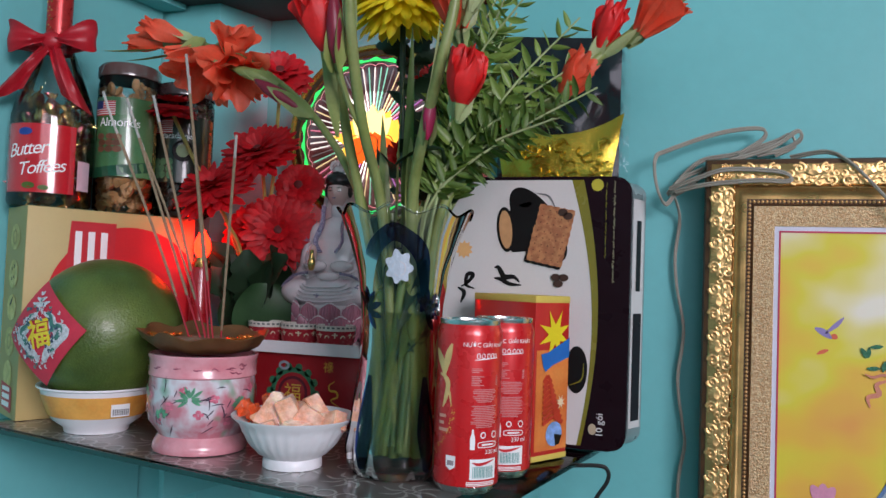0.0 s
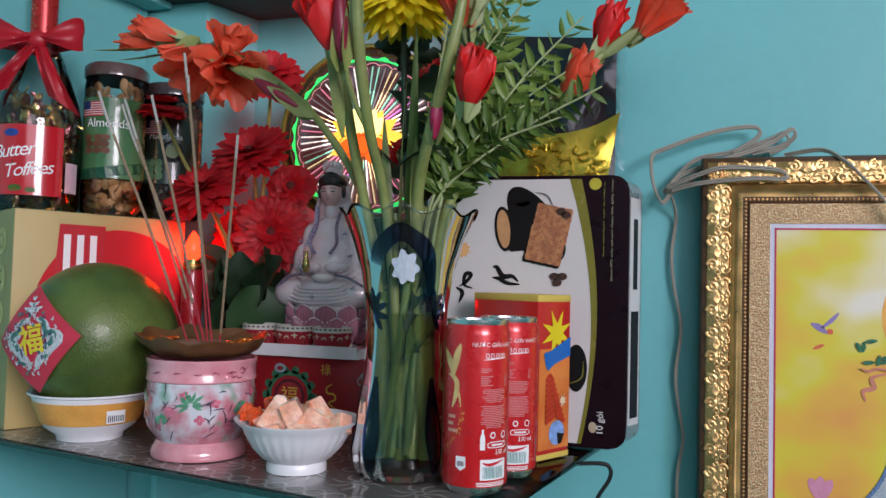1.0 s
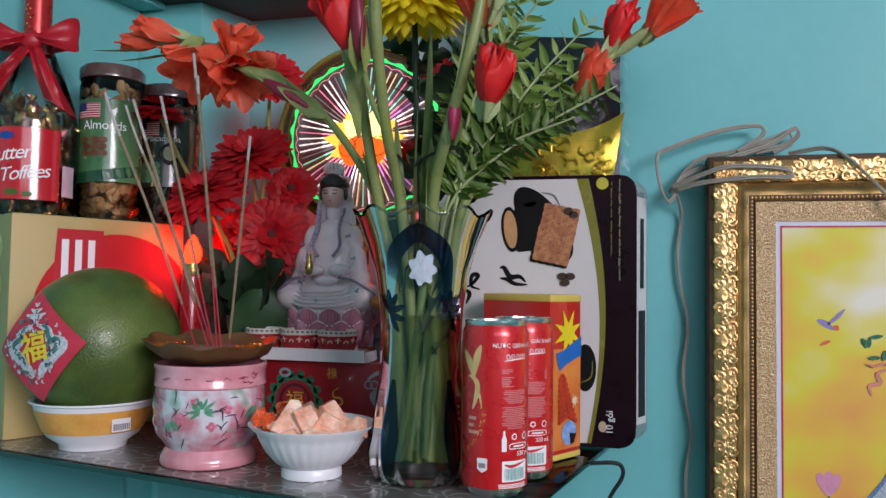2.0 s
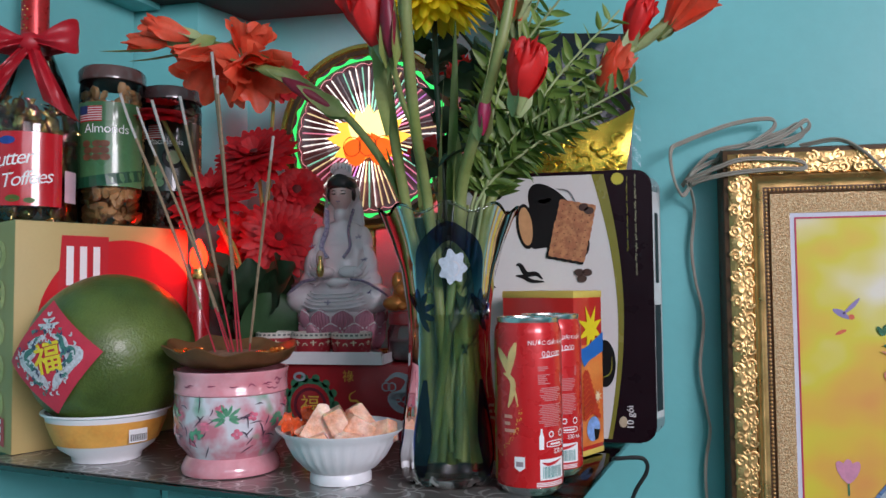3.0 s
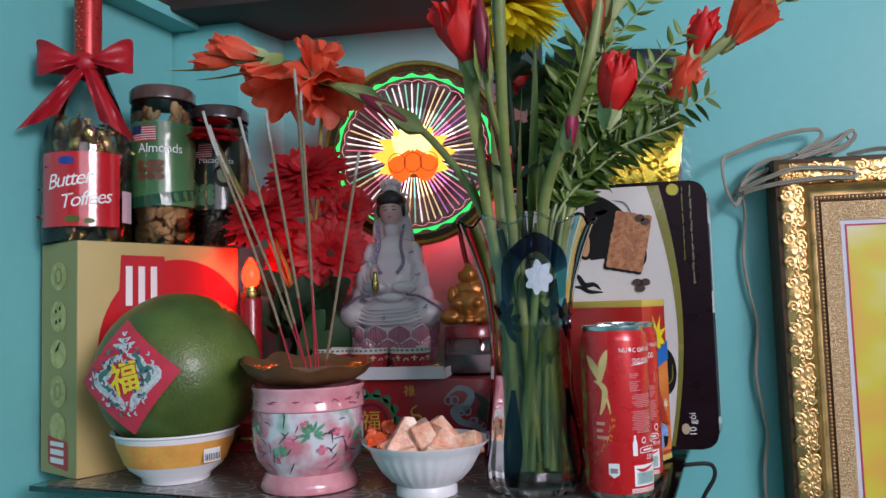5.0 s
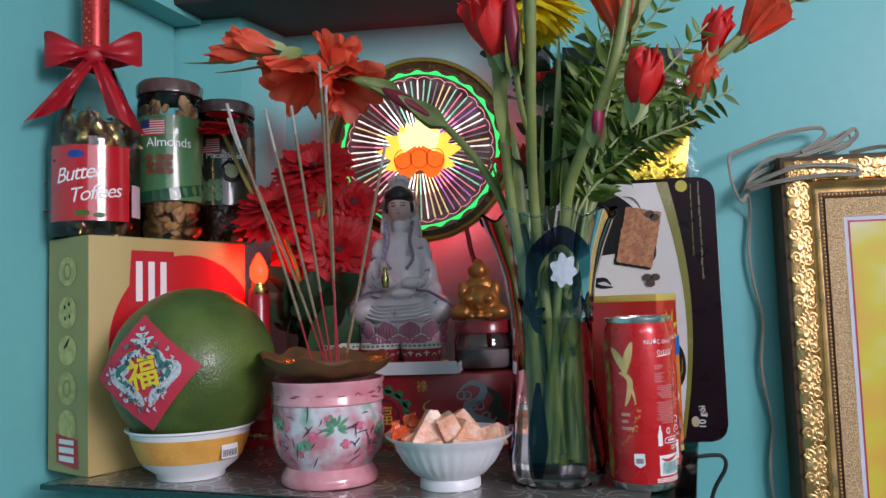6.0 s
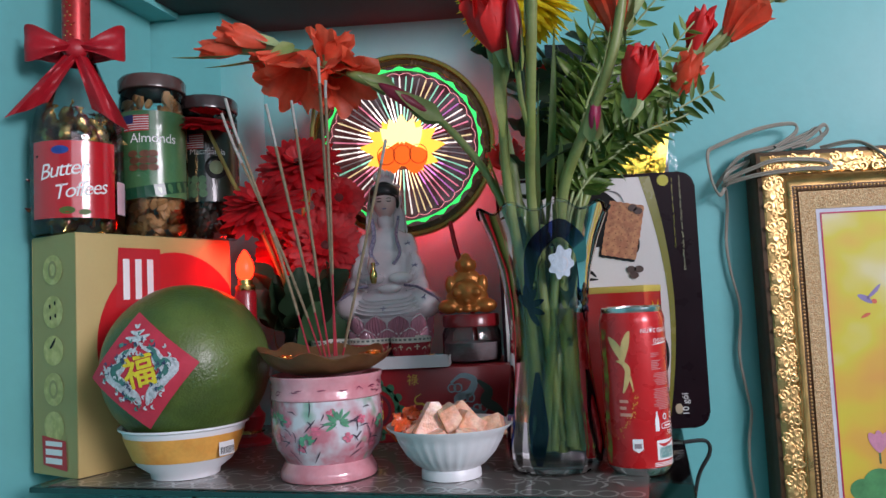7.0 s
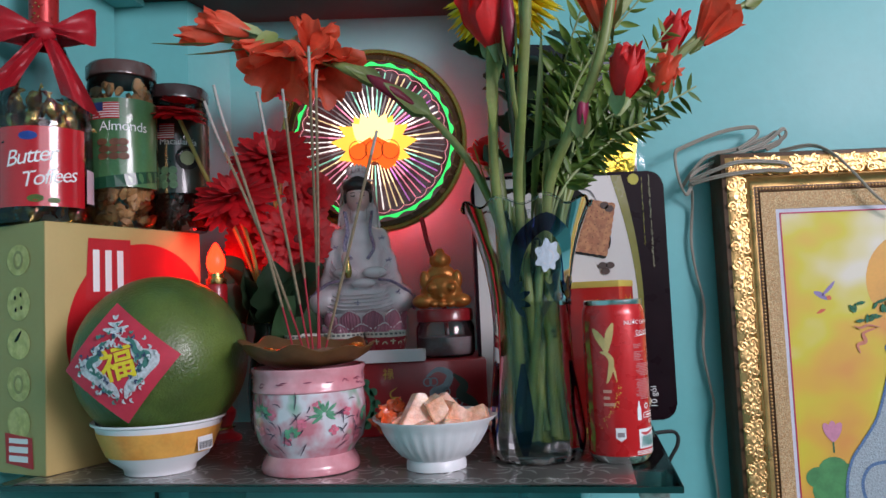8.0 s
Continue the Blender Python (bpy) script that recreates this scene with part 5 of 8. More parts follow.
part("back_light", moved(lathe([(0.052, -0.0135), (0.090, -0.0135), (0.090, -0.0110), (0.052, -0.0110)], 48, None, True), Matrix.Translation((0.006, 0, -0.026)) @ Matrix.Rotation(math.pi / 2, 4, "X")), glow("red_back_glow", (1.0, 0.03, 0.04), 18.0), disc_lamp, "glowing red back light")
part("stand_rod", tube([(0.0, 0.012, -0.05), (0.0, 0.014, -0.25), (0.0, 0.014, ZR - MZ)], 0.005, 8), GOLD, disc_lamp)
part("stand_foot", box(-0.03, 0.002, ZR - MZ, 0.03, 0.017, ZR - MZ + 0.006, 0.001), GOLD, disc_lamp)
part("cord", tube(smooth_line([(0.060, -0.004, -0.108), (0.0675, -0.010, 1.45 - MZ), (0.0815, -0.020, 1.40 - MZ), (0.0895, -0.026, ZR + 0.004 - MZ)], 6), 0.0032, 8), mat("red_cord", (0.40, 0.02, 0.03), 0.5), disc_lamp, "red cable")

# electric candle with a glowing bulb
candle = thing("electric_candle", "red electric candle with a glowing orange bulb", "lamp", "altar candles", at=(-0.608, 0.850, ZS))
REDPL = mat("red_candle_plastic", (0.33, 0.010, 0.016), 0.3, vary=0.12, scale=60, coat=0.4)
part("stand", lathe([(0, 0), (0.026, 0), (0.026, 0.004), (0.017, 0.010), (0.015, 0.018), (0.019, 0.026), (0.020, 0.034), (0.015, 0.040), (0.013, 0.046)], 32), REDPL, candle)
part("tube", lathe([(0.0125, 0.046), (0.0130, 0.050), (0.0130, 0.180), (0.0115, 0.1845)], 32), REDPL, candle)
part("ring", lathe([(0.0135, 0.012), (0.0185, 0.0145), (0.0185, 0.0165), (0.0135, 0.018)], 32), GOLD, candle, "gold ring")
part("socket", lathe([(0.0118, 0.1845), (0.0122, 0.186), (0.0122, 0.191), (0.009, 0.192), (0.009, 0.198), (0, 0.198)], 32), GOLD, candle, "brass socket")
part("bulb", lathe([(0.006, 0.198), (0.0095, 0.203), (0.0110, 0.210), (0.0100, 0.218), (0.006, 0.227), (0.0025, 0.233), (0, 0.235)], 24), glow("candle_glow", (1.0, 0.0045, 0.0012), 36.0), candle, "glowing orange flame bulb")

# ---------------------------------------------------------------- drink cans
def can(x, y, turn):
    ob = thing("drink_can", "slim red aluminium drink can with white and gold print", "can", "drink cans on the shelf", at=(x, y, ZS))
    R, H = 0.0287, 0.1465
    part("body", lathe([(0, 0.004), (0.020, 0.003), (0.0225, 0.0), (0.0235, 0.0), (0.0278, 0.0055), (R, 0.010), (R, H - 0.013), (0.0283, H - 0.010), (0.0262, H - 0.0045)], 48), CANRED, ob)
    part("top_rim", lathe([(0.0262, H - 0.0045), (0.0268, H - 0.003), (0.0268, H - 0.0006), (0.0262, H), (0.0250, H - 0.0005), (0.0246, H - 0.004), (0, H - 0.0045)], 48), ALU, ob, "bare aluminium rim and lid")
    tab = box(-0.006, -0.010, H - 0.0042, 0.006, 0.008, H - 0.0030, 0.0005)
    part("tab", tab, ALU, ob, "pull tab")
    part("base_rim", lathe([(0.0225, 0.0), (0.0236, -0.0001), (0.0279, 0.0054), (0.0284, 0.0072)], 48), ALU, ob)
    rnd = random.Random(3)
    r1 = R + 0.0003

    def dec(name, bm, m, label=""):
        part(name, wrap(bm, r1, turn), m, ob, label, smooth=False)
    c = 0.0235   # middle of the text field along the girth
    dec("lettering", moved(words("NƯỚC GIẢI KHÁT", 0.0052), Matrix.Translation((c, H - 0.0225, 0))), PRINTWHITE, "white lettering")
    bm = band([(c - 0.011, H - 0.0335), (c - 0.002, H - 0.0325), (c + 0.012, H - 0.0315)], 0.0010)
    for q in (-0.0075, -0.003, 0.002, 0.006, 0.0095):
        ring2d(c + q, H - 0.0300, 0.0014, 0.0006, bm, 0.0020, 10)
    dec("emblem", bm, PRINTWHITE, "white flowing emblem")
    bm = None
    z = H - 0.041
    for k in range(30):
        if k in (3, 9, 17):
            z -= 0.0022
        w = rnd.uniform(0.55, 1.0) * (0.013 if k > 8 else 0.009)
        x0 = c - w if k > 8 else c - 0.013
        bm = patch(x0, z, x0 + (2 * w if k > 8 else rnd.uniform(0.006, 0.012)), z + 0.00065, bm, 0.003)
        if 3 <= k <= 8:
            bm = patch(c + 0.011, z, c + 0.0135, z + 0.00065, bm, 0.003)
        z -= 0.00145
    dec("small_print", bm, mat("pale_print", (0.55, 0.24, 0.24), 0.5), "rows of fine white print")
    zz = z - 0.001
    bm = polygon([(c - 0.0125, zz - 0.016), (c - 0.0125, zz - 0.006), (c - 0.0112, zz - 0.002), (c - 0.0112, zz + 0.001), (c - 0.0095, zz + 0.001), (c - 0.0095, zz - 0.002), (c - 0.0082, zz - 0.006), (c - 0.0082, zz - 0.016)])
    dec("bottle_mark", bm, PRINTWHITE)
    bm = ring2d(c - 0.001, zz - 0.004, 0.0022, 0.0010, bmesh.new(), None, 10)
    ring2d(c + 0.011, zz - 0.004, 0.0026, 0.0008, bm, None, 10)
    band([(c - 0.0055, zz - 0.014), (c - 0.004, zz - 0.010), (c + 0.012, zz - 0.010), (c + 0.012, zz - 0.014), (c - 0.0055, zz - 0.014)], 0.0007, bm, False)
    patch(c - 0.002, zz - 0.0127, c + 0.010, zz - 0.0113, bm)
    dec("marks", bm, PRINTWHITE)
    dec("lettering", moved(words("330 ml", 0.0055), Matrix.Translation((c + 0.009, 0.0345, 0))), PRINTWHITE, "white lettering")
    dec("code_panel", patch(c - 0.012, 0.0135, c + 0.014, 0.0305), PRINTWHITE, "white code panel")
    bm = None
    for k in range(15):
        bm = patch(c - 0.0095 + k * 0.0014, 0.0150, c - 0.0095 + k * 0.0014 + rnd.choice((0.0005, 0.0008)), 0.0245, bm)
    part("code_bars", wrap(bm, r1 + 0.0002, turn), mat("teal_print", (0.06, 0.28, 0.26), 0.5), ob, smooth=False)
    part("code_wave", wrap(band([(c - 0.010, 0.0278), (c - 0.003, 0.0262), (c + 0.012, 0.0292)], 0.0026), r1 + 0.0002, turn), REDPRINT, ob, smooth=False)
    bm = None
    for k in range(3):
        bm = patch(c - 0.015, 0.0110 - k * 0.0013, c + 0.013, 0.0117 - k * 0.0013, bm, 0.003)
    dec("small_print", bm, PRINTWHITE)
    s = -0.0055
    dec("seal", polygon([(s - 0.0045, 0.0235), (s - 0.0045, 0.0325), (s + 0.0045, 0.0325), (s + 0.0045, 0.0235), (s, 0.0205)]), PRINTWHITE, "white printed seal")
    part("seal_centre", wrap(patch(s - 0.003, 0.0245, s + 0.003, 0.0285), r1 + 0.0002, turn), mat("grey_print", (0.30, 0.24, 0.26), 0.5), ob, smooth=False)
    g = -0.0165
    bm = band([(g + 0.002, 0.098), (g, 0.106), (g - 0.006, 0.115), (g - 0.011, 0.121)], 0.0075)
    band([(g + 0.002, 0.098), (g + 0.004, 0.110), (g + 0.006, 0.118), (g + 0.009, 0.126)], 0.0070, bm)
    band([(g - 0.004, 0.100), (g + 0.002, 0.098), (g + 0.006, 0.092), (g + 0.004, 0.080), (g + 0.001, 0.072)], 0.0050, bm)
    band([(g + 0.005, 0.093), (g + 0.008, 0.084), (g + 0.010, 0.074)], 0.0022, bm)
    dec("flourish", bm, GOLDPRINT, "gold printed flourish")
    bm = None
    for k in range(46):
        t = k / 45
        bm = disc(g + 0.010 + 0.004 * math.sin(3 * t) - 0.018 * t * t + rnd.gauss(0, 0.0016), 0.075 - 0.040 * t + rnd.gauss(0, 0.002), rnd.uniform(0.0003, 0.0008), None, 6, bm)
    dec("gold_specks", bm, mat("gold_speck", (0.75, 0.36, 0.06), 0.35), "gold specks")
    bm = band([(-0.0365, 0.010), (-0.0345, 0.030), (-0.0360, 0.055), (-0.0340, 0.080), (-0.0355, 0.105), (-0.0345, 0.128)], 0.0075, None, False)
    dec("bamboo_stripe", bm, mat("lime_print", (0.20, 0.22, 0.03), 0.4, vary=0.5, scale=160, second=(0.32, 0.02, 0.02), mix_scale=110, sharp=0.2), "lime printed stripe")
    bm = None
    for k, (x0, w) in enumerate(((-0.0195, 0.008), (-0.0195, 0.006), (-0.0195, 0.011))):
        bm = patch(x0, 0.0635 - 0.0058 * k, x0 + w, 0.0662 - 0.0058 * k, bm)
    dec("title_bars", bm, mat("rose_print", (0.66, 0.30, 0.22), 0.45), "pale printed lines")
    return ob


can(-0.1815, 0.645, 0.0)
can(-0.1665, 0.711, -0.30)

# ---------------------------------------------------------------- biscuit box with firework print
crk = thing("snack_box", "red snack box with yellow burst print", "box", at=(-0.146, 0.760, ZS), rz=59)
part("carton", box(0, 0, 0, 0.053, 0.090, 0.167, 0.001), mat("bright_red_carton", (0.50, 0.018, 0.016), 0.35, vary=0.1, scale=40, coat=0.4), crk)
YBAND = mat("yellow_band", (0.62, 0.48, 0.10), 0.4, vary=0.1)
part("top_band", box(-0.0004, -0.0004, 0.160, 0.0534, 0.0904, 0.1674, 0.0008), YBAND, crk, "yellow top band")
part("foot_band", box(-0.0004, -0.0004, 0.0, 0.0534, 0.0904, 0.006, 0.0008), YBAND, crk, "yellow foot band")


def burst(cx, cy, r0, r1, n):
    return polygon([(cx + (r1 if i % 2 else r0) * math.cos(math.pi * i / n), cy + (r1 if i % 2 else r0) * math.sin(math.pi * i / n)) for i in range(2 * n)])


part("orange_field", stand(patch(0.003, 0.010, 0.0525, 0.112), 0, -0.0005), mat("orange_red_print", (0.62, 0.11, 0.02), 0.4, vary=0.2, scale=25, second=(0.70, 0.26, 0.06), mix_scale=30, sharp=0.5), crk, smooth=False)
bm = burst(0.030, 0.128, 0.010, 0.026, 8)
for v in bm.verts:
    v.co.x = min(max(v.co.x, 0.002), 0.0525)
part("burst", stand(bm, 0, -0.0010), mat("sun_yellow", (0.80, 0.66, 0.02), 0.4), crk, "yellow printed burst", smooth=False)
part("banner", stand(polygon([(0.012, 0.096), (0.009, 0.108), (0.020, 0.110), (0.0525, 0.124), (0.0525, 0.104), (0.026, 0.096), (0.016, 0.090)]), 0, -0.0014), mat("banner_blue", (0.01, 0.14, 0.50), 0.4), crk, "blue printed banner", smooth=False)
FCR = mat("cracker_red", (0.45, 0.035, 0.015), 0.4, vary=0.2)
for k in range(9):
    for s in (-1, 1):
        x, z = 0.020 + 0.001 * k, 0.086 - 0.0052 * k
        part("cracker_print", stand(band([(x, z), (x + s * (0.006 + 0.0012 * k), z - 0.007)], 0.0042, None, False), 0, -0.0012 - 0.0002 * k), FCR, crk, smooth=False)
part("ball_print", stand(disc(0.032, 0.026, 0.0125), 0, -0.0012), mat("ball_blue", (0.20, 0.34, 0.66), 0.4, vary=0.5, scale=120), crk, smooth=False)
part("ball_shade", stand(polygon([(0.032, 0.026), (0.044, 0.024), (0.040, 0.015), (0.034, 0.014)]), 0, -0.0016), PRINTBLACK, crk, smooth=False)
part("glint_print", stand(burst(0.041, 0.058, 0.003, 0.008, 8), 0, -0.0014), mat("glint_cream", (0.80, 0.62, 0.40), 0.4), crk, smooth=False)

# ---------------------------------------------------------------- large coffee biscuit tin
TX0, TX1, TY, TH, TD = -0.297, -0.0615, 0.850, 0.301, 0.053
tin = thing("biscuit_tin", "large flat dark and cream tin standing against the wall", "tin", at=(TX0, TY, ZS))
TW = TX1 - TX0


def rounded(w, h, r, n=6, x0=0.0, z0=0.0):
    pts = []
    for cx, cy, a0 in ((w - r, h - r, 0), (r, h - r, 90), (r, r, 180), (w - r, r, 270)):
        for i in range(n + 1):
            a = radians(a0 + 90 * i / n)
            pts.append((x0 + cx + r * math.cos(a), z0 + cy + r * math.sin(a)))
    return pts


def slab(pts, y0, y1, bev=0.0):
    bm = prism(pts, 0, y1 - y0)
    if bev:
        es = [e for e in bm.edges if abs(e.verts[0].co.z - e.verts[1].co.z) < 1e-7]
        bmesh.ops.bevel(bm, geom=es, offset=bev, segments=3, affect="EDGES")
    return moved(bm, Matrix.Translation((0, y1, 0)) @ Matrix.Rotation(math.pi / 2, 4, "X"))


part("lid", slab(rounded(TW, TH, 0.017), 0.0, 0.020, 0.003), TINBLACK, tin, "dark glossy lid")
bm = bmesh.new()
lo = [bm.verts.new((x, 0.0198, z)) for x, z in rounded(TW - 0.003, TH - 0.003, 0.016, 6, 0.0015, 0.0015)]
hi = [bm.verts.new((x, TD, z)) for x, z in rounded(TW + 0.011, TH - 0.003, 0.016, 6, 0.0015, 0.0015)]
for i in range(len(lo)):
    bm.faces.new((lo[i], lo[(i + 1) % len(lo)], hi[(i + 1) % len(lo)], hi[i]))
bm.faces.new(hi)
bm.faces.new(lo[::-1])


def side_strip(y0, y1, z0, z1, lift):
    """A flat strip on the slanting right side."""
    return sheet(lambda u, v: Vector((TW - 0.0015 + 0.014 * ((y0 + u * (y1 - y0)) - 0.0198) / (TD - 0.0198) + lift, y0 + u * (y1 - y0), z0 + v * (z1 - z0))), 2, 2)


part("body", bm, mat("tin_grey", (0.38, 0.40, 0.40), 0.3, metal=0.6, vary=0.1), tin, "grey metal body")
part("side_panel", box(TW - 0.0003, 0.003, 0.022, TW + 0.0004, 0.0125, TH - 0.022), TINBLACK, tin)
part("side_label", side_strip(0.024, 0.049, 0.022, TH - 0.022, 0.0005), TINWHITE, tin, "cream side label")
part("side_bar", side_strip(0.028, 0.046, 0.030, 0.150, 0.0009), TINBLACK, tin)
part("side_bar", side_strip(0.032, 0.042, 0.175, 0.255, 0.0009), PRINTBLACK, tin)


def edge_curve(z):
    """Right border of the cream field at a height."""
    t = z / TH
    return 0.1805 + 0.0235 * math.sin(math.pi * min(1, t * 0.93 + 0.02)) ** 0.9 - 0.016 * t


pts = [(0.004, 0.004)] + [(edge_curve(0.004 + i * (TH - 0.008) / 24), 0.004 + i * (TH - 0.008) / 24) for i in range(25)] + [(0.004, TH - 0.004)]
part("cream_field", stand(polygon(pts), 0, -0.0004), TINWHITE, tin, "cream printed field", smooth=False)
pts = [(edge_curve(0.004 + i * (TH - 0.008) / 24), 0.004 + i * (TH - 0.008) / 24) for i in range(25)]
pts += [(x + 0.0045 + 0.009 * (z / TH) ** 2, z) for x, z in pts[::-1]]
part("olive_stripe", stand(polygon(pts), 0, -0.0007), OLIVE, tin, "olive curved stripe", smooth=False)


def tinpt(x, z):
    return x - TX0, z - ZS


def tdec(name, bm, m, lift, label=""):
    part(name, stand(bm, 0, -lift), m, tin, label, smooth=False)


cx, cz = tinpt(-0.176, 1.470)
bm = disc(cx, cz, 0.022, 0.050, 36)
tdec("saucer", moved(bm, Matrix.Translation((cx + 0.012, cz - 0.002, 0)) @ Matrix.Rotation(0.62, 4, "Z") @ Matrix.Translation((-cx, -cz, 0))), PRINTBLACK, 0.0008, "printed black saucer")
tdec("coffee_cup", polygon([(cx - 0.030, cz - 0.022), (cx - 0.020, cz + 0.018), (cx, cz + 0.024), (cx + 0.022, cz + 0.018), (cx + 0.020, cz - 0.010), (cx + 0.004, cz - 0.032), (cx - 0.016, cz - 0.034)]), PRINTBLACK, 0.0010, "printed black coffee cup")
SHINE = mat("grey_shine_print", (0.16, 0.15, 0.16), 0.35)
tdec("cup_shine", band([(cx + 0.016, cz + 0.012), (cx + 0.017, cz - 0.002), (cx + 0.010, cz - 0.016)], 0.0022), SHINE, 0.0014, "grey printed shine")
tdec("saucer_shine", band([(cx + 0.010, cz + 0.034), (cx + 0.024, cz + 0.030), (cx + 0.032, cz + 0.016)], 0.0018), SHINE, 0.0014)
tdec("cup_handle", ring2d(cx - 0.004, cz + 0.028, 0.008, 0.005, bmesh.new()), PRINTBLACK, 0.0010)
c1 = tinpt(-0.201, 1.462)
tdec("cup_mouth", moved(disc(0, 0, 0.0105, 0.026, 28), Matrix.Translation((c1[0], c1[1], 0)) @ Matrix.Rotation(0.12, 4, "Z")), PRINTBLACK, 0.0012)
tdec("cup_coffee", moved(disc(0, 0, 0.0075, 0.022, 28), Matrix.Translation((c1[0], c1[1], 0)) @ Matrix.Rotation(0.12, 4, "Z")), mat("coffee_cream", (0.52, 0.27, 0.12), 0.35, vary=0.2, scale=60), 0.0015, "printed milky coffee")
BIS = mat("biscuit_brown", (0.31, 0.11, 0.045), 0.5, vary=0.25, scale=120, second=(0.42, 0.18, 0.07), mix_scale=200)
for k, (bx0, bz0, lift) in enumerate(((-0.146, 1.468, 0.0016), (-0.152, 1.444, 0.0021))):
    ax, az = tinpt(bx0, bz0)
    M2 = Matrix.Translation((ax, az, 0)) @ Matrix.Rotation(-0.20, 4, "Z")
    zig = []
    for s in range(4):
        for i in range(10):
            t = (i / 10 - 0.5) * 0.040
            q = 0.020 + 0.0008 * (i % 2)
            zig.append(((t, -q), (q, t), (-t, q), (-q, -t))[s])
    tdec("biscuit_shade", moved(polygon(zig), M2 @ Matrix.Translation((-0.0016, -0.0020, 0)) @ Matrix.Scale(1.04, 4)), PRINTBLACK, lift - 0.0002)
    tdec("biscuit_print", moved(polygon(zig), M2), BIS, lift, "printed square biscuit")
    bm = None
    for i in range(25):
        bm = disc((i % 5 - 2) * 0.0075, (i // 5 - 2) * 0.0075, 0.0008, None, 6, bm)
    tdec("biscuit_holes", moved(bm, M2), mat("biscuit_hole", (0.12, 0.04, 0.015), 0.6), lift + 0.0002)
for bx0, bz0 in ((-0.139, 1.402), (-0.133, 1.409), (-0.142, 1.409), (-0.136, 1.482), (-0.130, 1.478)):
    ax, az = tinpt(bx0, bz0)
    tdec("coffee_bean", disc(ax, az, 0.0055, 0.0042, 14), mat("bean_brown", (0.05, 0.02, 0.012), 0.4), 0.0024)
ax, az = tinpt(-0.205, 1.412)
tdec("script", band([(ax - 0.008, az + 0.006), (ax - 0.003, az + 0.006), (ax + 0.004, az - 0.004), (ax + 0.015, az - 0.004), (ax + 0.022, az - 0.010)], 0.006), PRINTBLACK, 0.0010, "black printed flourish")
tdec("script", band([(ax - 0.008, az - 0.006), (ax, az - 0.007), (ax + 0.010, az - 0.012), (ax + 0.024, az - 0.013)], 0.005), PRINTBLACK, 0.0010)
ax, az = tinpt(-0.242, 1.405)
tdec("script", band([(ax - 0.010, az - 0.010), (ax - 0.002, az - 0.005), (ax + 0.004, az + 0.004), (ax - 0.003, az + 0.004), (ax - 0.004, az - 0.008), (ax + 0.006, az - 0.012)], 0.005), PRINTBLACK, 0.0010)
ax, az = tinpt(-0.252, 1.388)
tdec("script", band([(ax, az - 0.012), (ax + 0.004, az), (ax - 0.004, az + 0.006)], 0.005), PRINTBLACK, 0.0010)
ax, az = tinpt(-0.250, 1.438)
tdec("sun_print", burst(ax, az, 0.0075, 0.011, 10), mat("soft_orange", (0.72, 0.40, 0.16), 0.4), 0.0008, "printed orange sun")
ax, az = tinpt(-0.116, 1.308)
tdec("oval_picture", disc(ax, az, 0.012, 0.026, 28), PRINTBLACK, 0.0010, "dark printed oval")
tdec("oval_line", band([(ax - 0.008, az - 0.018), (ax + 0.006, az - 0.010), (ax + 0.008, az + 0.008)], 0.0016), OLIVE, 0.0014)
# dark side of the lid: round emblem, fine lettering, count
ax, az = tinpt(-0.0985, 1.513)
tdec("round_emblem", burst(ax, az, 0.0062, 0.0072, 16), mat("emblem_yellow", (0.45, 0.40, 0.03), 0.4), 0.0008, "small yellow round emblem")
OLIVEPRINT = mat("olive_print", (0.28, 0.27, 0.16), 0.5)
rnd = random.Random(31)
for col, (x0, z0, z1) in enumerate(((-0.0885, 1.432, 1.515), (-0.0795, 1.412, 1.517))):
    z = z1
    while z > z0:
        ln = rnd.uniform(0.005, 0.013)
        ax, az = tinpt(x0, z)
        steps = max(3, int(ln / 0.0016))
        tdec("fine_print", band([(ax + (0.0007 + 0.0007 * col) * (1 if i % 2 else -1) * rnd.uniform(0.1, 1.0), az - ln * (i + rnd.uniform(-0.3, 0.3)) / steps) for i in range(steps + 1)], 0.0007, None, False), OLIVEPRINT if col else OLIVE, 0.0009)
        z -= ln + 0.0024
ax, az = tinpt(-0.086, 1.2425)
tdec("lettering", moved(words("10 gói", 0.0105, "LEFT"), Matrix.Translation((ax, az - 0.006, 0)) @ Matrix.Rotation(math.pi / 2, 4, "Z")), PRINTWHITE, 0.0010, "white lettering")
tdec("cup_mark", disc(ax - 0.011, az + 0.002, 0.0045, 0.006, 16), mat("mark_cream", (0.45, 0.36, 0.24), 0.5), 0.0009)

# ---------------------------------------------------------------- plastic pouch with a gold ingot
bag = thing("ingot_pouch", "black plastic pouch with embossed gold ingot hung on the wall", "pouch", at=(-0.150, 0.893, 0))
BLACKFILM = mat("black_film", (0.010, 0.011, 0.014), 0.16, vary=0.2, scale=30, bump=0.5, bscale=40, coat=0.6)


def bagy(u, v):
    return -0.006 * math.sin(math.pi * u) * math.sin(math.pi * v) + 0.0022 * noise.noise(Vector((u * 5, v * 7, 0.2)))


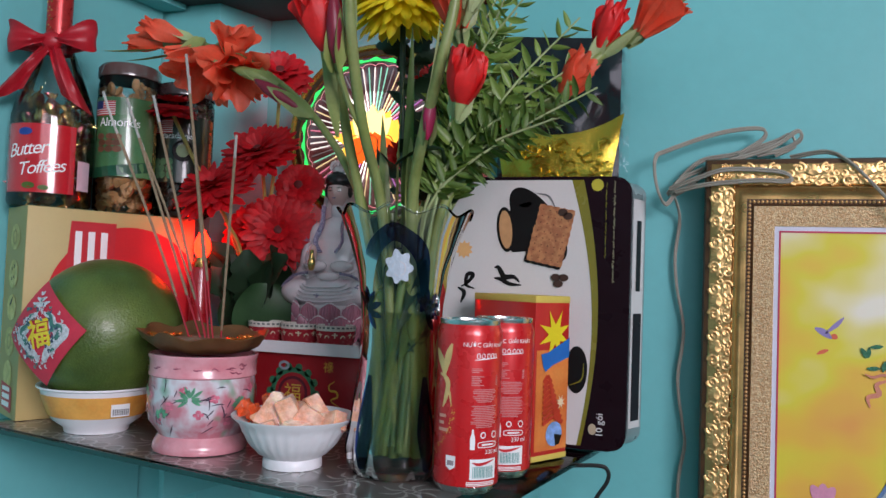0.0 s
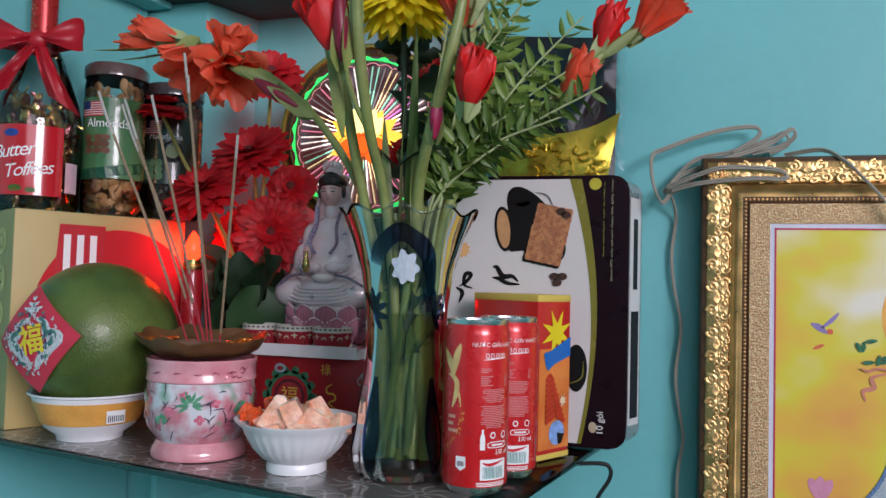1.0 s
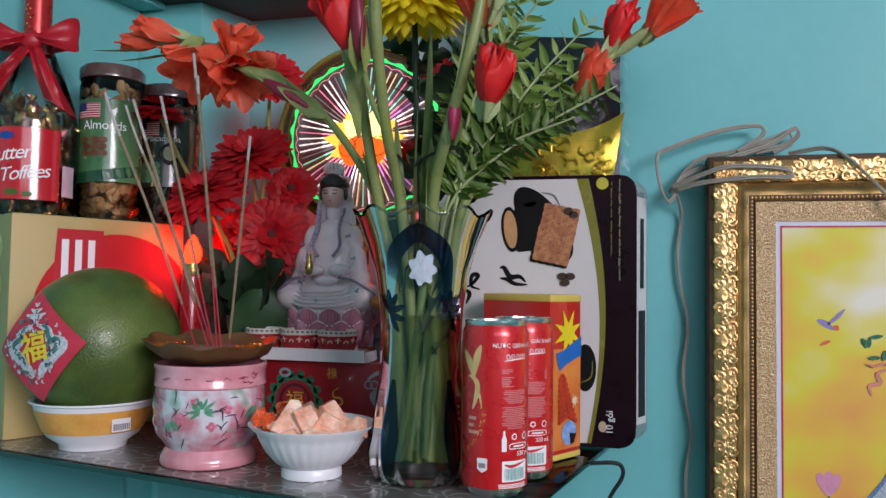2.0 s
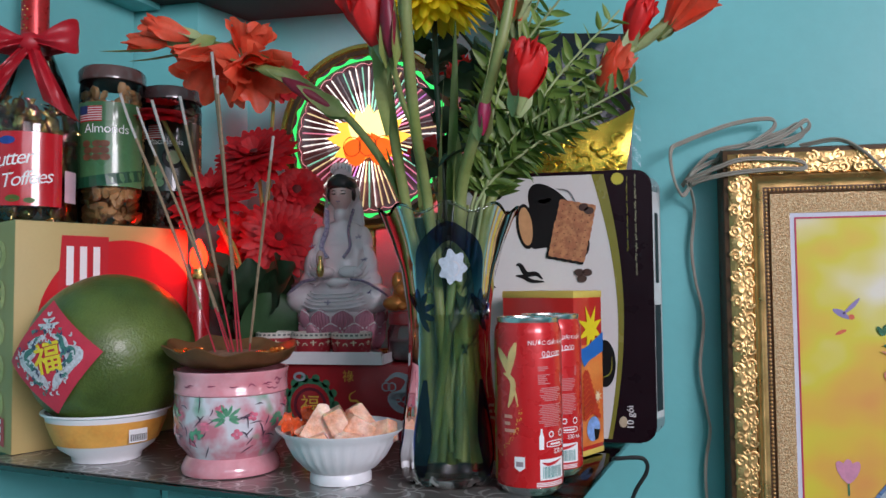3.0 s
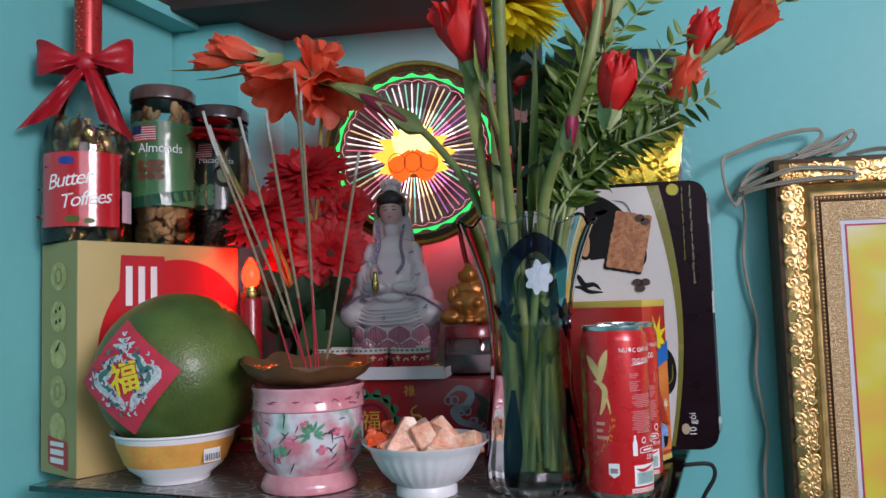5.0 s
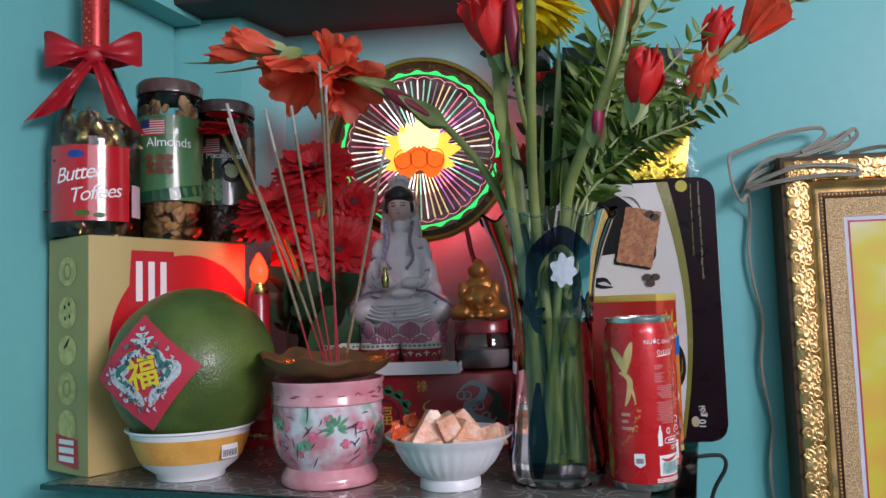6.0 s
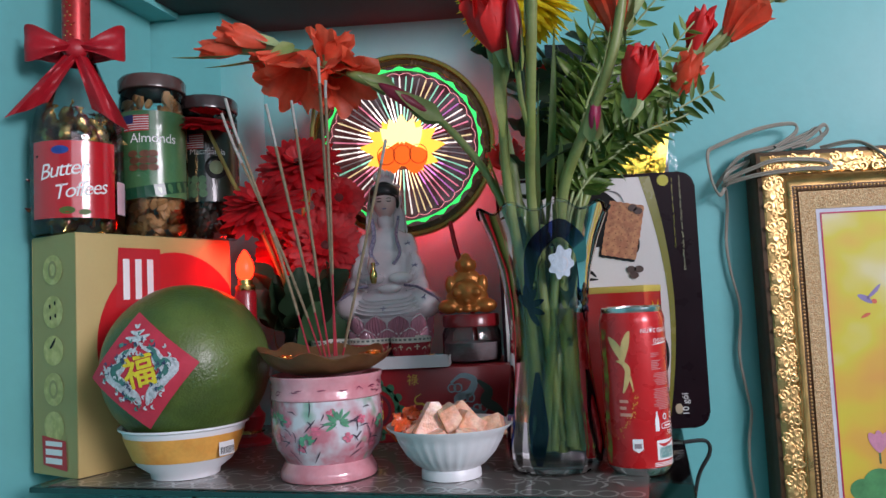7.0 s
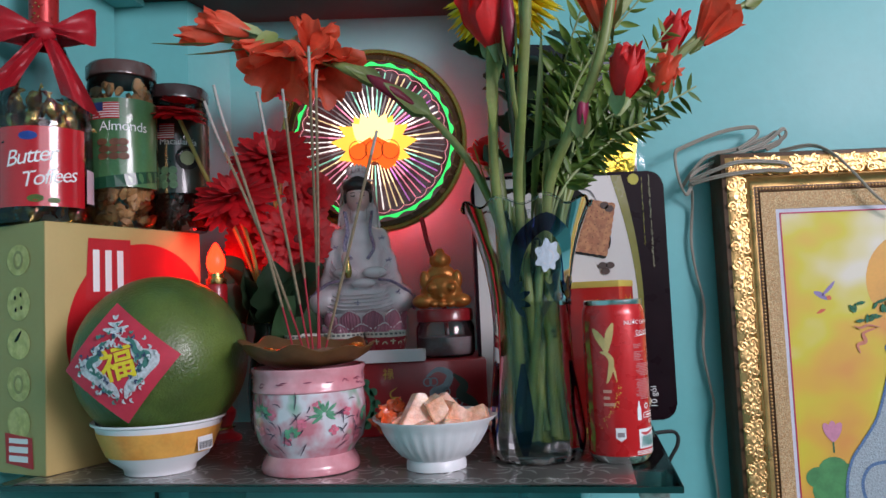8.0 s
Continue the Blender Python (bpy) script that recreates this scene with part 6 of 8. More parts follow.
part("film", sheet(lambda u, v: Vector((-0.075 + 0.145 * u, bagy(u, v), 1.40 + (0.302 - 0.012 * u) * v)), 30, 40), BLACKFILM, bag, "shiny black film")
part("clear_edge", sheet(lambda u, v: Vector((0.0705 + 0.010 * u, 0.0008 + 0.0012 * math.sin(v * 60 + u * 3), 1.40 + 0.289 * v)), 3, 60), PET, bag, "clear sealed edge")
IGOLD = mat("embossed_gold_foil", (0.72, 0.52, 0.07), 0.24, metal=0.95, vary=0.15, scale=40, bump=0.5, bscale=700)
part("ingot", sheet(lambda u, v: Vector((-0.078 + 0.153 * u + (0.020 * (0.5 - u) * (1 - v)) * 1.6, bagy(u, 0.45 + 0.2 * v) - 0.004 - 0.006 * math.sin(math.pi * v), 1.505 + v * (0.072 + 0.100 * (u - 0.5) ** 2 * 1.0))), 34, 14), IGOLD, bag, "embossed gold ingot")
rnd = random.Random(17)
for k in range(26):
    x, z = (rnd.uniform(-0.05, 0.020) if k < 18 else rnd.uniform(0.030, 0.056)), rnd.uniform(1.520, 1.568)
    a = rnd.uniform(0, 6)
    part("relief", tube(smooth_line([(x + 0.006 * math.cos(a + 1.3 * i) * (1 + 0.2 * i), -0.0172, z + 0.006 * math.sin(a + 1.3 * i)) for i in range(4)], 4), 0.0013, 6), IGOLD, bag, "raised ornament")

# ---------------------------------------------------------------- glass vase
VX, VY = -0.255, 0.668
vase = thing("glass_vase", "tall clear fluted glass vase with cobalt blue decoration", "vase", at=(VX, VY, ZS))
VPROF = [(0.0395, 0.0), (0.0450, 0.010), (0.0460, 0.026), (0.0425, 0.055), (0.0385, 0.090), (0.0370, 0.125), (0.0385, 0.155), (0.0430, 0.185), (0.0510, 0.213), (0.0585, 0.232), (0.0620, 0.240)]


def vase_r(z):
    for (r0, z0), (r1, z1) in zip(VPROF, VPROF[1:]):
        if z <= z1:
            return r0 + (r1 - r0) * (z - z0) / (z1 - z0)
    return VPROF[-1][0]


def vase_mod(q, z, a):
    low = max(0.0, 1 - z / 0.11)
    top = max(0.0, (z - 0.19) / 0.05)
    return q * (1 + 0.035 * low * math.cos(12 * a) + 0.03 * top * math.cos(9 * a)), z + 0.0038 * top * top * math.cos(9 * a)


def water_mat():
    m = bpy.data.materials.new("vase_water")
    m.use_nodes = True
    N, L = m.node_tree.nodes, m.node_tree.links
    N.remove(N["Principled BSDF"])
    rf = N.new("ShaderNodeBsdfRefraction")
    rf.inputs["Color"].default_value = (0.84, 0.84, 0.68, 1)
    rf.inputs["IOR"].default_value, rf.inputs["Roughness"].default_value = 1.30, 0.06
    tr = N.new("ShaderNodeBsdfTransparent")
    tr.inputs["Color"].default_value = (0.84, 0.84, 0.68, 1)
    ms = N.new("ShaderNodeMixShader")
    ms.inputs[0].default_value = 0.62
    L.new(tr.outputs[0], ms.inputs[1])
    L.new(rf.outputs[0], ms.inputs[2])
    L.new(ms.outputs[0], N["Material Output"].inputs["Surface"])
    return m


fine = [(vase_r(z), z) for z in [0.002 + 0.2378 * i / 40 for i in range(41)]]
part("body", lathe(fine, 108, vase_mod), VASEGLASS, vase)
part("foot", lathe([(0, 0.0), (0.038, 0.0), (0.0410, 0.0025), (0.040, 0.008), (0, 0.0095)], 60), GLASS, vase, "thick clear glass foot")
part("rim_bead", lathe([(0.0622 + 0.0016 * math.cos(t), 0.2400 + 0.0013 * math.sin(t)) for t in [2 * math.pi * i / 8 for i in range(8)]], 108, vase_mod, True), GLASS, vase, "thick rounded scalloped rim")
part("water", lathe([(0, 0.014)] + [(vase_r(z) - 0.0034, z) for z in (0.014, 0.03, 0.055, 0.08, 0.105, 0.13, 0.148)] + [(0, 0.148)], 64), water_mat(), vase, "slightly cloudy water")
COBALT = thin_glass("cobalt_glass", (0.035, 0.07, 0.34), 0.05, 0.0, 0.0)
COBALT2 = thin_glass("deep_cobalt_glass", (0.02, 0.035, 0.26), 0.05, 0.0, 0.02)


def on_vase(bm, turn, lift=0.0008):
    for v in bm.verts:
        z = v.co.y
        a = v.co.x / 0.042 + turn
        r, zz = vase_mod(vase_r(z) + lift, z, a - math.pi / 2)
        v.co = Vector((r * math.sin(a), -r * math.cos(a), zz))
    return bm


FT = 0.20
for turn in (FT,):
    part("arch", on_vase(band([(-0.026, 0.148), (-0.027, 0.172), (-0.020, 0.200), (-0.006, 0.217), (0.008, 0.216), (0.021, 0.199), (0.027, 0.172), (0.026, 0.150)], 0.0150), turn), COBALT, vase, "cobalt blue arch")
    for s in (-1, 1):
        for k in range(6):
            a = -0.9 + k * 0.62
            part("blue_leaf", on_vase(band([(s * 0.031, 0.150), (s * 0.031 + 0.010 * math.cos(a), 0.150 + 0.012 * math.sin(a)), (s * 0.031 + 0.018 * math.cos(a), 0.150 + 0.021 * math.sin(a))], 0.0062), turn, 0.0009 + 0.0001 * k), COBALT2, vase)
    bm = polygon([(0.003 + (1 + 0.16 * math.cos(7 * t)) * 0.0105 * math.cos(t), 0.188 + (1 + 0.16 * math.cos(7 * t)) * (0.0150 if math.sin(t) > 0 else 0.0120) * math.sin(t)) for t in [2 * math.pi * i / 42 for i in range(42)]])
    part("frosted_flower", on_vase(bm, turn, 0.0014), mat("frosted_white", (0.52, 0.58, 0.66), 0.35, vary=0.2, scale=200, bump=0.4, bscale=500), vase, "frosted white flower", smooth=False)
    part("flower_ring", on_vase(ring2d(0.003, 0.188, 0.0052, 0.0012, bmesh.new(), 0.0062, 12), turn, 0.0018), WHITEPOR, vase, smooth=False)
for a in (-1.20, -0.38, 0.97, 2.05, 3.10, 4.10):
    part("blue_flute", on_vase(band([(0, 0.010), (0.0005, 0.035), (0, 0.055), (0, 0.092)], 0.0170), a), COBALT, vase, "cobalt blue flute")

# ---------------------------------------------------------------- flowers in the vase
ZW = ZS + 0.018


def place(m, *p):
    return m @ Vector(p)


def petal_sheet(ln, w, spread, curl, ruffle, seed, nu=14, nv=10, base=0.10):
    """One petal that rises along +z and leans outwards to +x."""
    rnd = random.Random(seed)
    ph = rnd.uniform(0, 6)

    def f(u, v):
        s = (u - 0.5) * 2
        width = w * (base + (1 - base) * math.sin(math.pi * (0.10 + 0.55 * v)) ** 0.9) * (1.0 if v < 0.8 else math.sqrt(max(0.05, 1 - ((v - 0.8) / 0.215) ** 2)))
        out = 0.004 + spread * ln * v ** 1.6 + curl * ln * max(0, v - 0.6) ** 2
        wave = ruffle * v * v * math.sin(7 * s + ph) + ruffle * 0.4 * v * v * math.sin(11 * s + 2 * ph + 3 * v)
        ang = s * width / max(out + 0.006, 0.009) * 0.55
        r = out + 0.18 * width * (1 - s * s) * 0.6 + wave
        return Vector((r * math.cos(ang) - 0.0, r * math.sin(ang) + s * width * 0.45, ln * (v - 0.35 * (spread + curl) * v * v) - 0.05 * ln * s * s * v + wave * 0.6))
    return sheet(f, nu, nv)


def floret(parent, at, axis, ln, spread, material, seed, curl=0.0, ruffle=0.0018, width=0.5, n=6, sheath=True, roll=0.0):
    m = aim(at, axis, roll)
    for k in range(n):
        bm = petal_sheet(ln * (1 if k % 2 else 0.93), ln * width, spread * (1 if k % 2 else 0.82), curl, ruffle, seed * 10 + k)
        part("petal", moved(bm, m @ Matrix.Rotation(2 * math.pi * k / n + 0.3, 4, "Z")), material, parent)
    part("calyx", moved(lathe([(0.0015, -0.012), (0.004, -0.004), (0.0058, 0.006), (0.0062, 0.016), (0.0050, 0.020)], 12), m), STEMPALE, parent)
    if sheath:
        for s in (0.5, 2.6):
            part("sheath", moved(blade(0.045 * ln / 0.05, 0.0085, 0.10), m @ Matrix.Translation((0, 0, -0.016)) @ Matrix.Rotation(s, 4, "Z") @ Matrix.Translation((0.004, 0, 0))), STEM, parent)


def blade(ln, w, lean, nv=12, fold=0.25, twist=0.0, blunt=2.6):
    """A pointed leaf along +z that leans to +x."""
    def f(u, v):
        s = (u - 0.5) * 2
        ww = w * min(1.0, 0.18 + 3.2 * v) * (1 - v ** blunt) + 0.0004 * min(1.0, w / 0.004)
        x = lean * ln * v * v + fold * ww * s * s
        a = twist * v
        return Vector((x + s * ww * math.sin(a), s * ww * math.cos(a), ln * v * (1 - 0.25 * abs(lean) * v)))
    return sheet(f, 4, nv)


def closed_bloom(parent, at, axis, ln, rad, material, seed, n=8, flare=0.0, sheath=True):
    """A half-shut bloom: crumpled petals wrapped round one another."""
    m = aim(at, axis)
    rnd = random.Random(seed)
    for k in range(n):
        th, ph = 2.4 * k + rnd.uniform(-.2, .2), rnd.uniform(0, 6.28)
        lay = 1.0 - 0.55 * k / n
        tall = ln * (0.86 + 0.16 * k / n + rnd.uniform(-.04, .04))
        half = rnd.uniform(0.95, 1.30)

        def f(u, v):
            w = (u - 0.5) * 2
            r = rad * lay * (0.20 + 0.80 * math.sin(math.pi * (0.07 + 0.70 * v)) ** 0.8) + flare * rad * v ** 3
            r += 0.22 * rad * abs(w) ** 3 * v + 0.26 * rad * v ** 5 * math.sin(5.5 * w + ph) + 0.07 * rad * v ** 3 * math.sin(13 * w + 2 * ph)
            a = th + w * half * (1.0 - 0.45 * max(0.0, v - 0.65) / 0.35 * abs(w)) + 0.25 * v
            z = tall * (v - 0.26 * w * w * v * v) + 0.14 * rad * v ** 4 * math.sin(7 * w + ph)
            return Vector((r * math.cos(a), r * math.sin(a), z))
        part("petal", moved(sheet(f, 18, 12), m), material, parent)
    part("calyx", moved(lathe([(0.0015, -0.014), (0.0042, -0.006), (rad * 0.42, 0.002), (rad * 0.50, 0.008), (rad * 0.44, 0.012)], 14), m), STEMPALE, parent)
    if sheath:
        for q, lg in ((0.6, 0.62), (2.9, 0.50)):
            part("sheath", moved(blade(ln * lg + 0.016, rad * 0.55, 0.14), m @ Matrix.Translation((0, 0, -0.016)) @ Matrix.Rotation(q, 4, "Z") @ Matrix.Translation((0.004, 0, 0))), STEMPALE, parent)


def bud(parent, at, axis, ln, r, material, name="bud"):
    m = aim(at, axis)
    part(name, moved(lathe([(0.0012, 0), (r * 0.75, ln * 0.22), (r, ln * 0.48), (r * 0.8, ln * 0.75), (r * 0.35, ln * 0.94), (0, ln)], 14, lambda q, z, a: (q * (1 + 0.10 * math.cos(3 * a + z * 90)), z)), m), material, parent)
    part("sheath", moved(blade(ln * 0.85, r * 1.25, 0.05), m @ Matrix.Translation((r * 0.55, 0, -ln * 0.12))), STEM, parent)
    part("sheath", moved(blade(ln * 0.7, r * 1.2, 0.05), m @ Matrix.Rotation(math.pi, 4, "Z") @ Matrix.Translation((r * 0.5, 0, -ln * 0.12))), STEM, parent)


def stalk(parent, pts, r0, r1, material=STEM, flat=1.0):
    line = smooth_line(pts, 8)
    part("stem", tube(line, lambda t: 0.86 * (r0 + (r1 - r0) * t), 10, None, flat), material, parent)
    return line


GL = ("long-stemmed gladiolus with %s in the glass vase", "flower", "gladioli in the vase")


def gladiolus(what, pts, r0, r1):
    ob = thing("gladiolus", GL[0] % what, GL[1], GL[2], at=(0, 0, 0))
    stalk(ob, pts, r0, r1)
    return ob


# the spray that bends far out over the carton
g = gladiolus("open orange blooms", [(-0.238, 0.672, ZW), (-0.262, 0.660, 1.36), (-0.292, 0.650, 1.470), (-0.335, 0.650, 1.540), (-0.395, 0.662, 1.593), (-0.470, 0.676, 1.634), (-0.555, 0.678, 1.650)], 0.0058, 0.0028)
closed_bloom(g, (-0.478, 0.676, 1.634), (-0.22, -0.40, -0.80), 0.050, 0.021, ORANGE, 1, 7, 1.0, False)
closed_bloom(g, (-0.460, 0.676, 1.626), (0.20, -0.20, 0.85), 0.034, 0.016, ORANGE, 2, 6, 0.6, False)
closed_bloom(g, (-0.452, 0.672, 1.622), (0.40, -0.45, -0.70), 0.044, 0.019, ORANGE, 3, 7, 0.9, False)
closed_bloom(g, (-0.520, 0.676, 1.648), (-0.88, -0.15, 0.28), 0.052, 0.0115, ORANGE, 4, 6, 0.25)
closed_bloom(g, (-0.546, 0.678, 1.646), (-0.97, -0.10, 0.02), 0.046, 0.0095, ORANGE, 5, 6, 0.1)
floret(g, (-0.505, 0.672, 1.636), (-0.60, -0.35, -0.45), 0.034, 0.25, ORANGE, 6, 0.2, 0.0025, 0.42)
bud(g, (-0.352, 0.646, 1.556), (-0.80, -0.25, 0.50), 0.062, 0.0072, MAROON)
bud(g, (-0.395, 0.655, 1.590), (-0.75, -0.25, 0.25), 0.045, 0.0062, STEM, "green_bud")
for k, (x, y, z, a) in enumerate(((-0.555, 0.672, 1.638, (-0.95, -0.1, -0.12)), (-0.520, 0.668, 1.630, (-0.95, -0.1, -0.22)), (-0.42, 0.660, 1.600, (-0.95, -0.2, 0.2)))):
    part("bract", moved(blade(0.062, 0.0100, 0.12), aim((x, y, z), a, 1.2)), STEM, g)

# upright stems near the middle
g = gladiolus("a red bloom", [(-0.268, 0.655, ZW), (-0.272, 0.650, 1.36), (-0.286, 0.632, 1.468), (-0.289, 0.602, 1.53), (-0.288, 0.576, 1.585), (-0.286, 0.562, 1.66), (-0.284, 0.554, 1.72)], 0.0062, 0.0042)
closed_bloom(g, (-0.290, 0.564, 1.588), (-0.26, -0.15, 0.93), 0.054, 0.0155, REDPETAL, 11, 8, 0.45)
part("sheath", moved(blade(0.115, 0.0056, 0.05), aim((-0.290, 0.588, 1.520), (0.00, -0.40, 0.90), 1.9)), STEM, g)
part("sheath", moved(blade(0.085, 0.0056, -0.05), aim((-0.288, 0.576, 1.555), (0.06, -0.30, 0.95), 4.6)), STEM, g)
g = gladiolus("a closed maroon bud", [(-0.250, 0.650, ZW), (-0.258, 0.648, 1.36), (-0.266, 0.632, 1.468), (-0.266, 0.585, 1.530), (-0.263, 0.548, 1.60), (-0.260, 0.534, 1.66), (-0.258, 0.528, 1.73)], 0.0054, 0.0056)
part("bud_stalk", tube(smooth_line([(-0.266, 0.590, 1.522), (-0.273, 0.572, 1.545), (-0.2765, 0.552, 1.575)], 5), 0.0024, 8), STEM, g)
bud(g, (-0.2765, 0.550, 1.573), (-0.02, -0.10, 0.97), 0.060, 0.0066, MAROON)
part("sheath", moved(blade(0.140, 0.0060, 0.04), aim((-0.264, 0.556, 1.575), (0.03, -0.25, 0.96), 2.2)), STEMPALE, g)
g = gladiolus("a tight red bud", [(-0.232, 0.658, ZW), (-0.240, 0.655, 1.36), (-0.238, 0.638, 1.468), (-0.218, 0.605, 1.525), (-0.197, 0.580, 1.575), (-0.184, 0.575, 1.63), (-0.176, 0.572, 1.72)], 0.0068, 0.0048)
closed_bloom(g, (-0.178, 0.577, 1.543), (0.20, -0.15, 0.95), 0.046, 0.0162, REDPETAL, 14, 10, -0.12)
floret(g, (-0.186, 0.592, 1.608), (-0.10, -0.15, 0.97), 0.055, 0.26, ORANGE, 16, 0.1, 0.0025, 0.50)
floret(g, (-0.176, 0.585, 1.620), (0.30, -0.05, 0.95), 0.045, 0.22, STEMPALE, 17, 0.0, 0.0010, 0.36)
bud(g, (-0.212, 0.597, 1.518), (0.10, -0.10, 0.98), 0.040, 0.0058, mat("magenta_bud", (0.30, 0.01, 0.06), 0.45, vary=0.2))
part("sheath", moved(blade(0.090, 0.0060, 0.08), aim((-0.214, 0.600, 1.53), (0.30, -0.35, 0.88), 2.4)), STEMPALE, g)
# the one that leans to the wall
g = gladiolus("orange-red buds", [(-0.228, 0.680, ZW), (-0.232, 0.675, 1.36), (-0.216, 0.660, 1.468), (-0.168, 0.685, 1.532), (-0.120, 0.705, 1.583), (-0.070, 0.726, 1.632), (-0.020, 0.733, 1.668), (0.035, 0.738, 1.700)], 0.0062, 0.0036)
closed_bloom(g, (-0.116, 0.698, 1.576), (0.55, -0.15, 0.82), 0.046, 0.0140, ORANGE, 21, 7, 0.15)
closed_bloom(g, (-0.086, 0.724, 1.626), (0.34, 0.05, 0.94), 0.050, 0.0135, REDPETAL, 22, 6, 0.1)
floret(g, (-0.050, 0.728, 1.640), (0.62, -0.10, 0.76), 0.056, 0.30, ORANGE, 23, 0.2, 0.0022, 0.50)
bud(g, (0.008, 0.735, 1.682), (0.85, 0, 0.5), 0.040, 0.0058, STEMPALE, "green_bud")
part("bract", moved(blade(0.075, 0.0070, 0.05), aim((-0.135, 0.696, 1.560), (0.75, 0.1, 0.62), 1.0)), STEM, g)
part("bract", moved(blade(0.065, 0.0070, 0.05), aim((-0.085, 0.720, 1.615), (0.80, 0.1, 0.55), 1.0)), STEMPALE, g)
# a second plain stem and narrow leaf blades
for k, (pts, ln, w, dirn) in enumerate((
        ((-0.262, 0.660, 1.44), 0.150, 0.0060, (0.02, -0.16, 0.98)), ((-0.252, 0.655, 1.44), 0.190, 0.0048, (0.12, -0.22, 0.97)),
        ((-0.275, 0.668, 1.44), 0.120, 0.0055, (-0.06, -0.02, 0.98)), ((-0.278, 0.650, 1.42), 0.105, 0.0080, (-0.20, -0.10, 0.95)),
        ((-0.240, 0.648, 1.43), 0.100, 0.0070, (-0.02, -0.20, 0.97)))):
    ob = thing("sword_leaf", "narrow green sword-shaped leaf standing in the vase", "leaf", "leaves in the vase", at=(0, 0, 0))
    part("blade", moved(blade(ln, w, 0.06, twist=0.6), aim(pts, dirn, 0.6 + 1.3 * k)), LEAF if k % 2 else STEM, ob)
    part("stalk", tube([pts, (pts[0] * 0.5 + VX * 0.5, pts[1] * 0.5 + VY * 0.5, 1.34), (VX + 0.012 * math.cos(k * 2), VY + 0.012 * math.sin(k * 2), ZW + 0.01)], 0.0030, 8), STEMPALE, ob)

# cut stem ends that fill the vase
CUT = mat("wet_stem", (0.10, 0.17, 0.04), 0.3, vary=0.35, scale=30, second=(0.20, 0.25, 0.08), mix_scale=20, sharp=0.5, coat=0.4)
rnd = random.Random(55)
for k in range(34):
    a, q = k * 2.4, rnd.uniform(0.014, 0.036)
    a2, q2 = a + rnd.uniform(-1.2, 3.6), rnd.uniform(0.010, 0.034)
    ob = thing("cut_stem", "pale green cut stem standing in the vase water", "stem", "cut stems in the vase", at=(0, 0, 0))
    part("stem", tube([(VX + q * math.cos(a), VY + q * math.sin(a), ZW + rnd.uniform(0, 0.02)), (VX + 0.5 * (q * math.cos(a) + q2 * math.cos(a2)), VY + 0.5 * (q * math.sin(a) + q2 * math.sin(a2)), 1.34), (VX + q2 * math.cos(a2), VY + q2 * math.sin(a2), rnd.uniform(1.42, 1.47))], rnd.uniform(0.0018, 0.0048), 9), (CUT, STEM, CUT, LEAF, LEAFDARK)[k % 5], ob)
    if k % 2 == 0:
        part("leaf", moved(blade(0.08, 0.011, 0.2), aim((VX + q2 * math.cos(a2) * 0.8, VY + q2 * math.sin(a2) * 0.8, rnd.uniform(1.27, 1.38)), (0.25 * math.cos(a), 0.25 * math.sin(a), 0.95), a)), (LEAF, LEAFDARK)[k % 4 // 2], ob)

# leaves that hang into the vase
for k in range(20):
    ob = thing("drooping_leaf", "dark green leaf hanging down inside the vase", "leaf", "leaves in the vase", at=(0, 0, 0))
    a = 0.7 * k
    part("blade", moved(blade(rnd.uniform(0.06, 0.10), rnd.uniform(0.008, 0.013), 0.25), aim((VX + 0.028 * math.cos(a), VY + 0.028 * math.sin(a), 1.465 - 0.012 * (k % 4) - 0.04 * (k // 10)), (-0.35 * math.cos(a + 0.4), -0.35 * math.sin(a + 0.4), -0.9), a)), (LEAFDARK, LEAF)[k % 3 == 0], ob)
    part("stalk", tube([(VX + 0.028 * math.cos(a), VY + 0.028 * math.sin(a), 1.467 - 0.012 * (k % 4) - 0.04 * (k // 10)), (VX + 0.020 * math.cos(a), VY + 0.020 * math.sin(a), 1.44 - 0.04 * (k // 10)), (VX + 0.012 * math.cos(a), VY + 0.012 * math.sin(a), 1.36)], 0.0016, 6), STEM, ob)

# yellow chrysanthemum
mum = thing("chrysanthemum", "large yellow chrysanthemum with dark leaves in the vase", "flower", "chrysanthemums in the vase", at=(0, 0, 0))
stalk(mum, [(-0.250, 0.690, ZW), (-0.252, 0.680, 1.36), (-0.258, 0.672, 1.468), (-0.264, 0.672, 1.55), (-0.268, 0.672, 1.662)], 0.0036, 0.0032, LEAFDARK)
mm = aim((-0.268, 0.672, 1.664), (0.0, -0.20, 0.98))
rnd = random.Random(6)
for ring, (n, ln, tilt) in enumerate(((28, 0.054, 1.95), (30, 0.058, 1.70), (30, 0.060, 1.48), (28, 0.058, 1.25), (26, 0.053, 1.0), (22, 0.046, 0.75), (16, 0.038, 0.5), (12, 0.030, 0.2))):
    bm = None
    for k in range(n):
        ll = ln * rnd.uniform(0.9, 1.08)
        tt = tilt + rnd.uniform(-0.12, 0.12)
        p = blade(ll, 0.0060, 0.34, 8, 0.5, 0.0, 7.0)
        bm = join(bm, moved(p, mm @ Matrix.Rotation(2 * math.pi * (k + 0.5 * (ring % 2)) / n, 4, "Z") @ Matrix.Translation((0.003, 0, 0.006 + 0.0015 * ring)) @ Matrix.Rotation(tt, 4, "Y")))
    part("petal_ring", bm, YELLOW, mum)
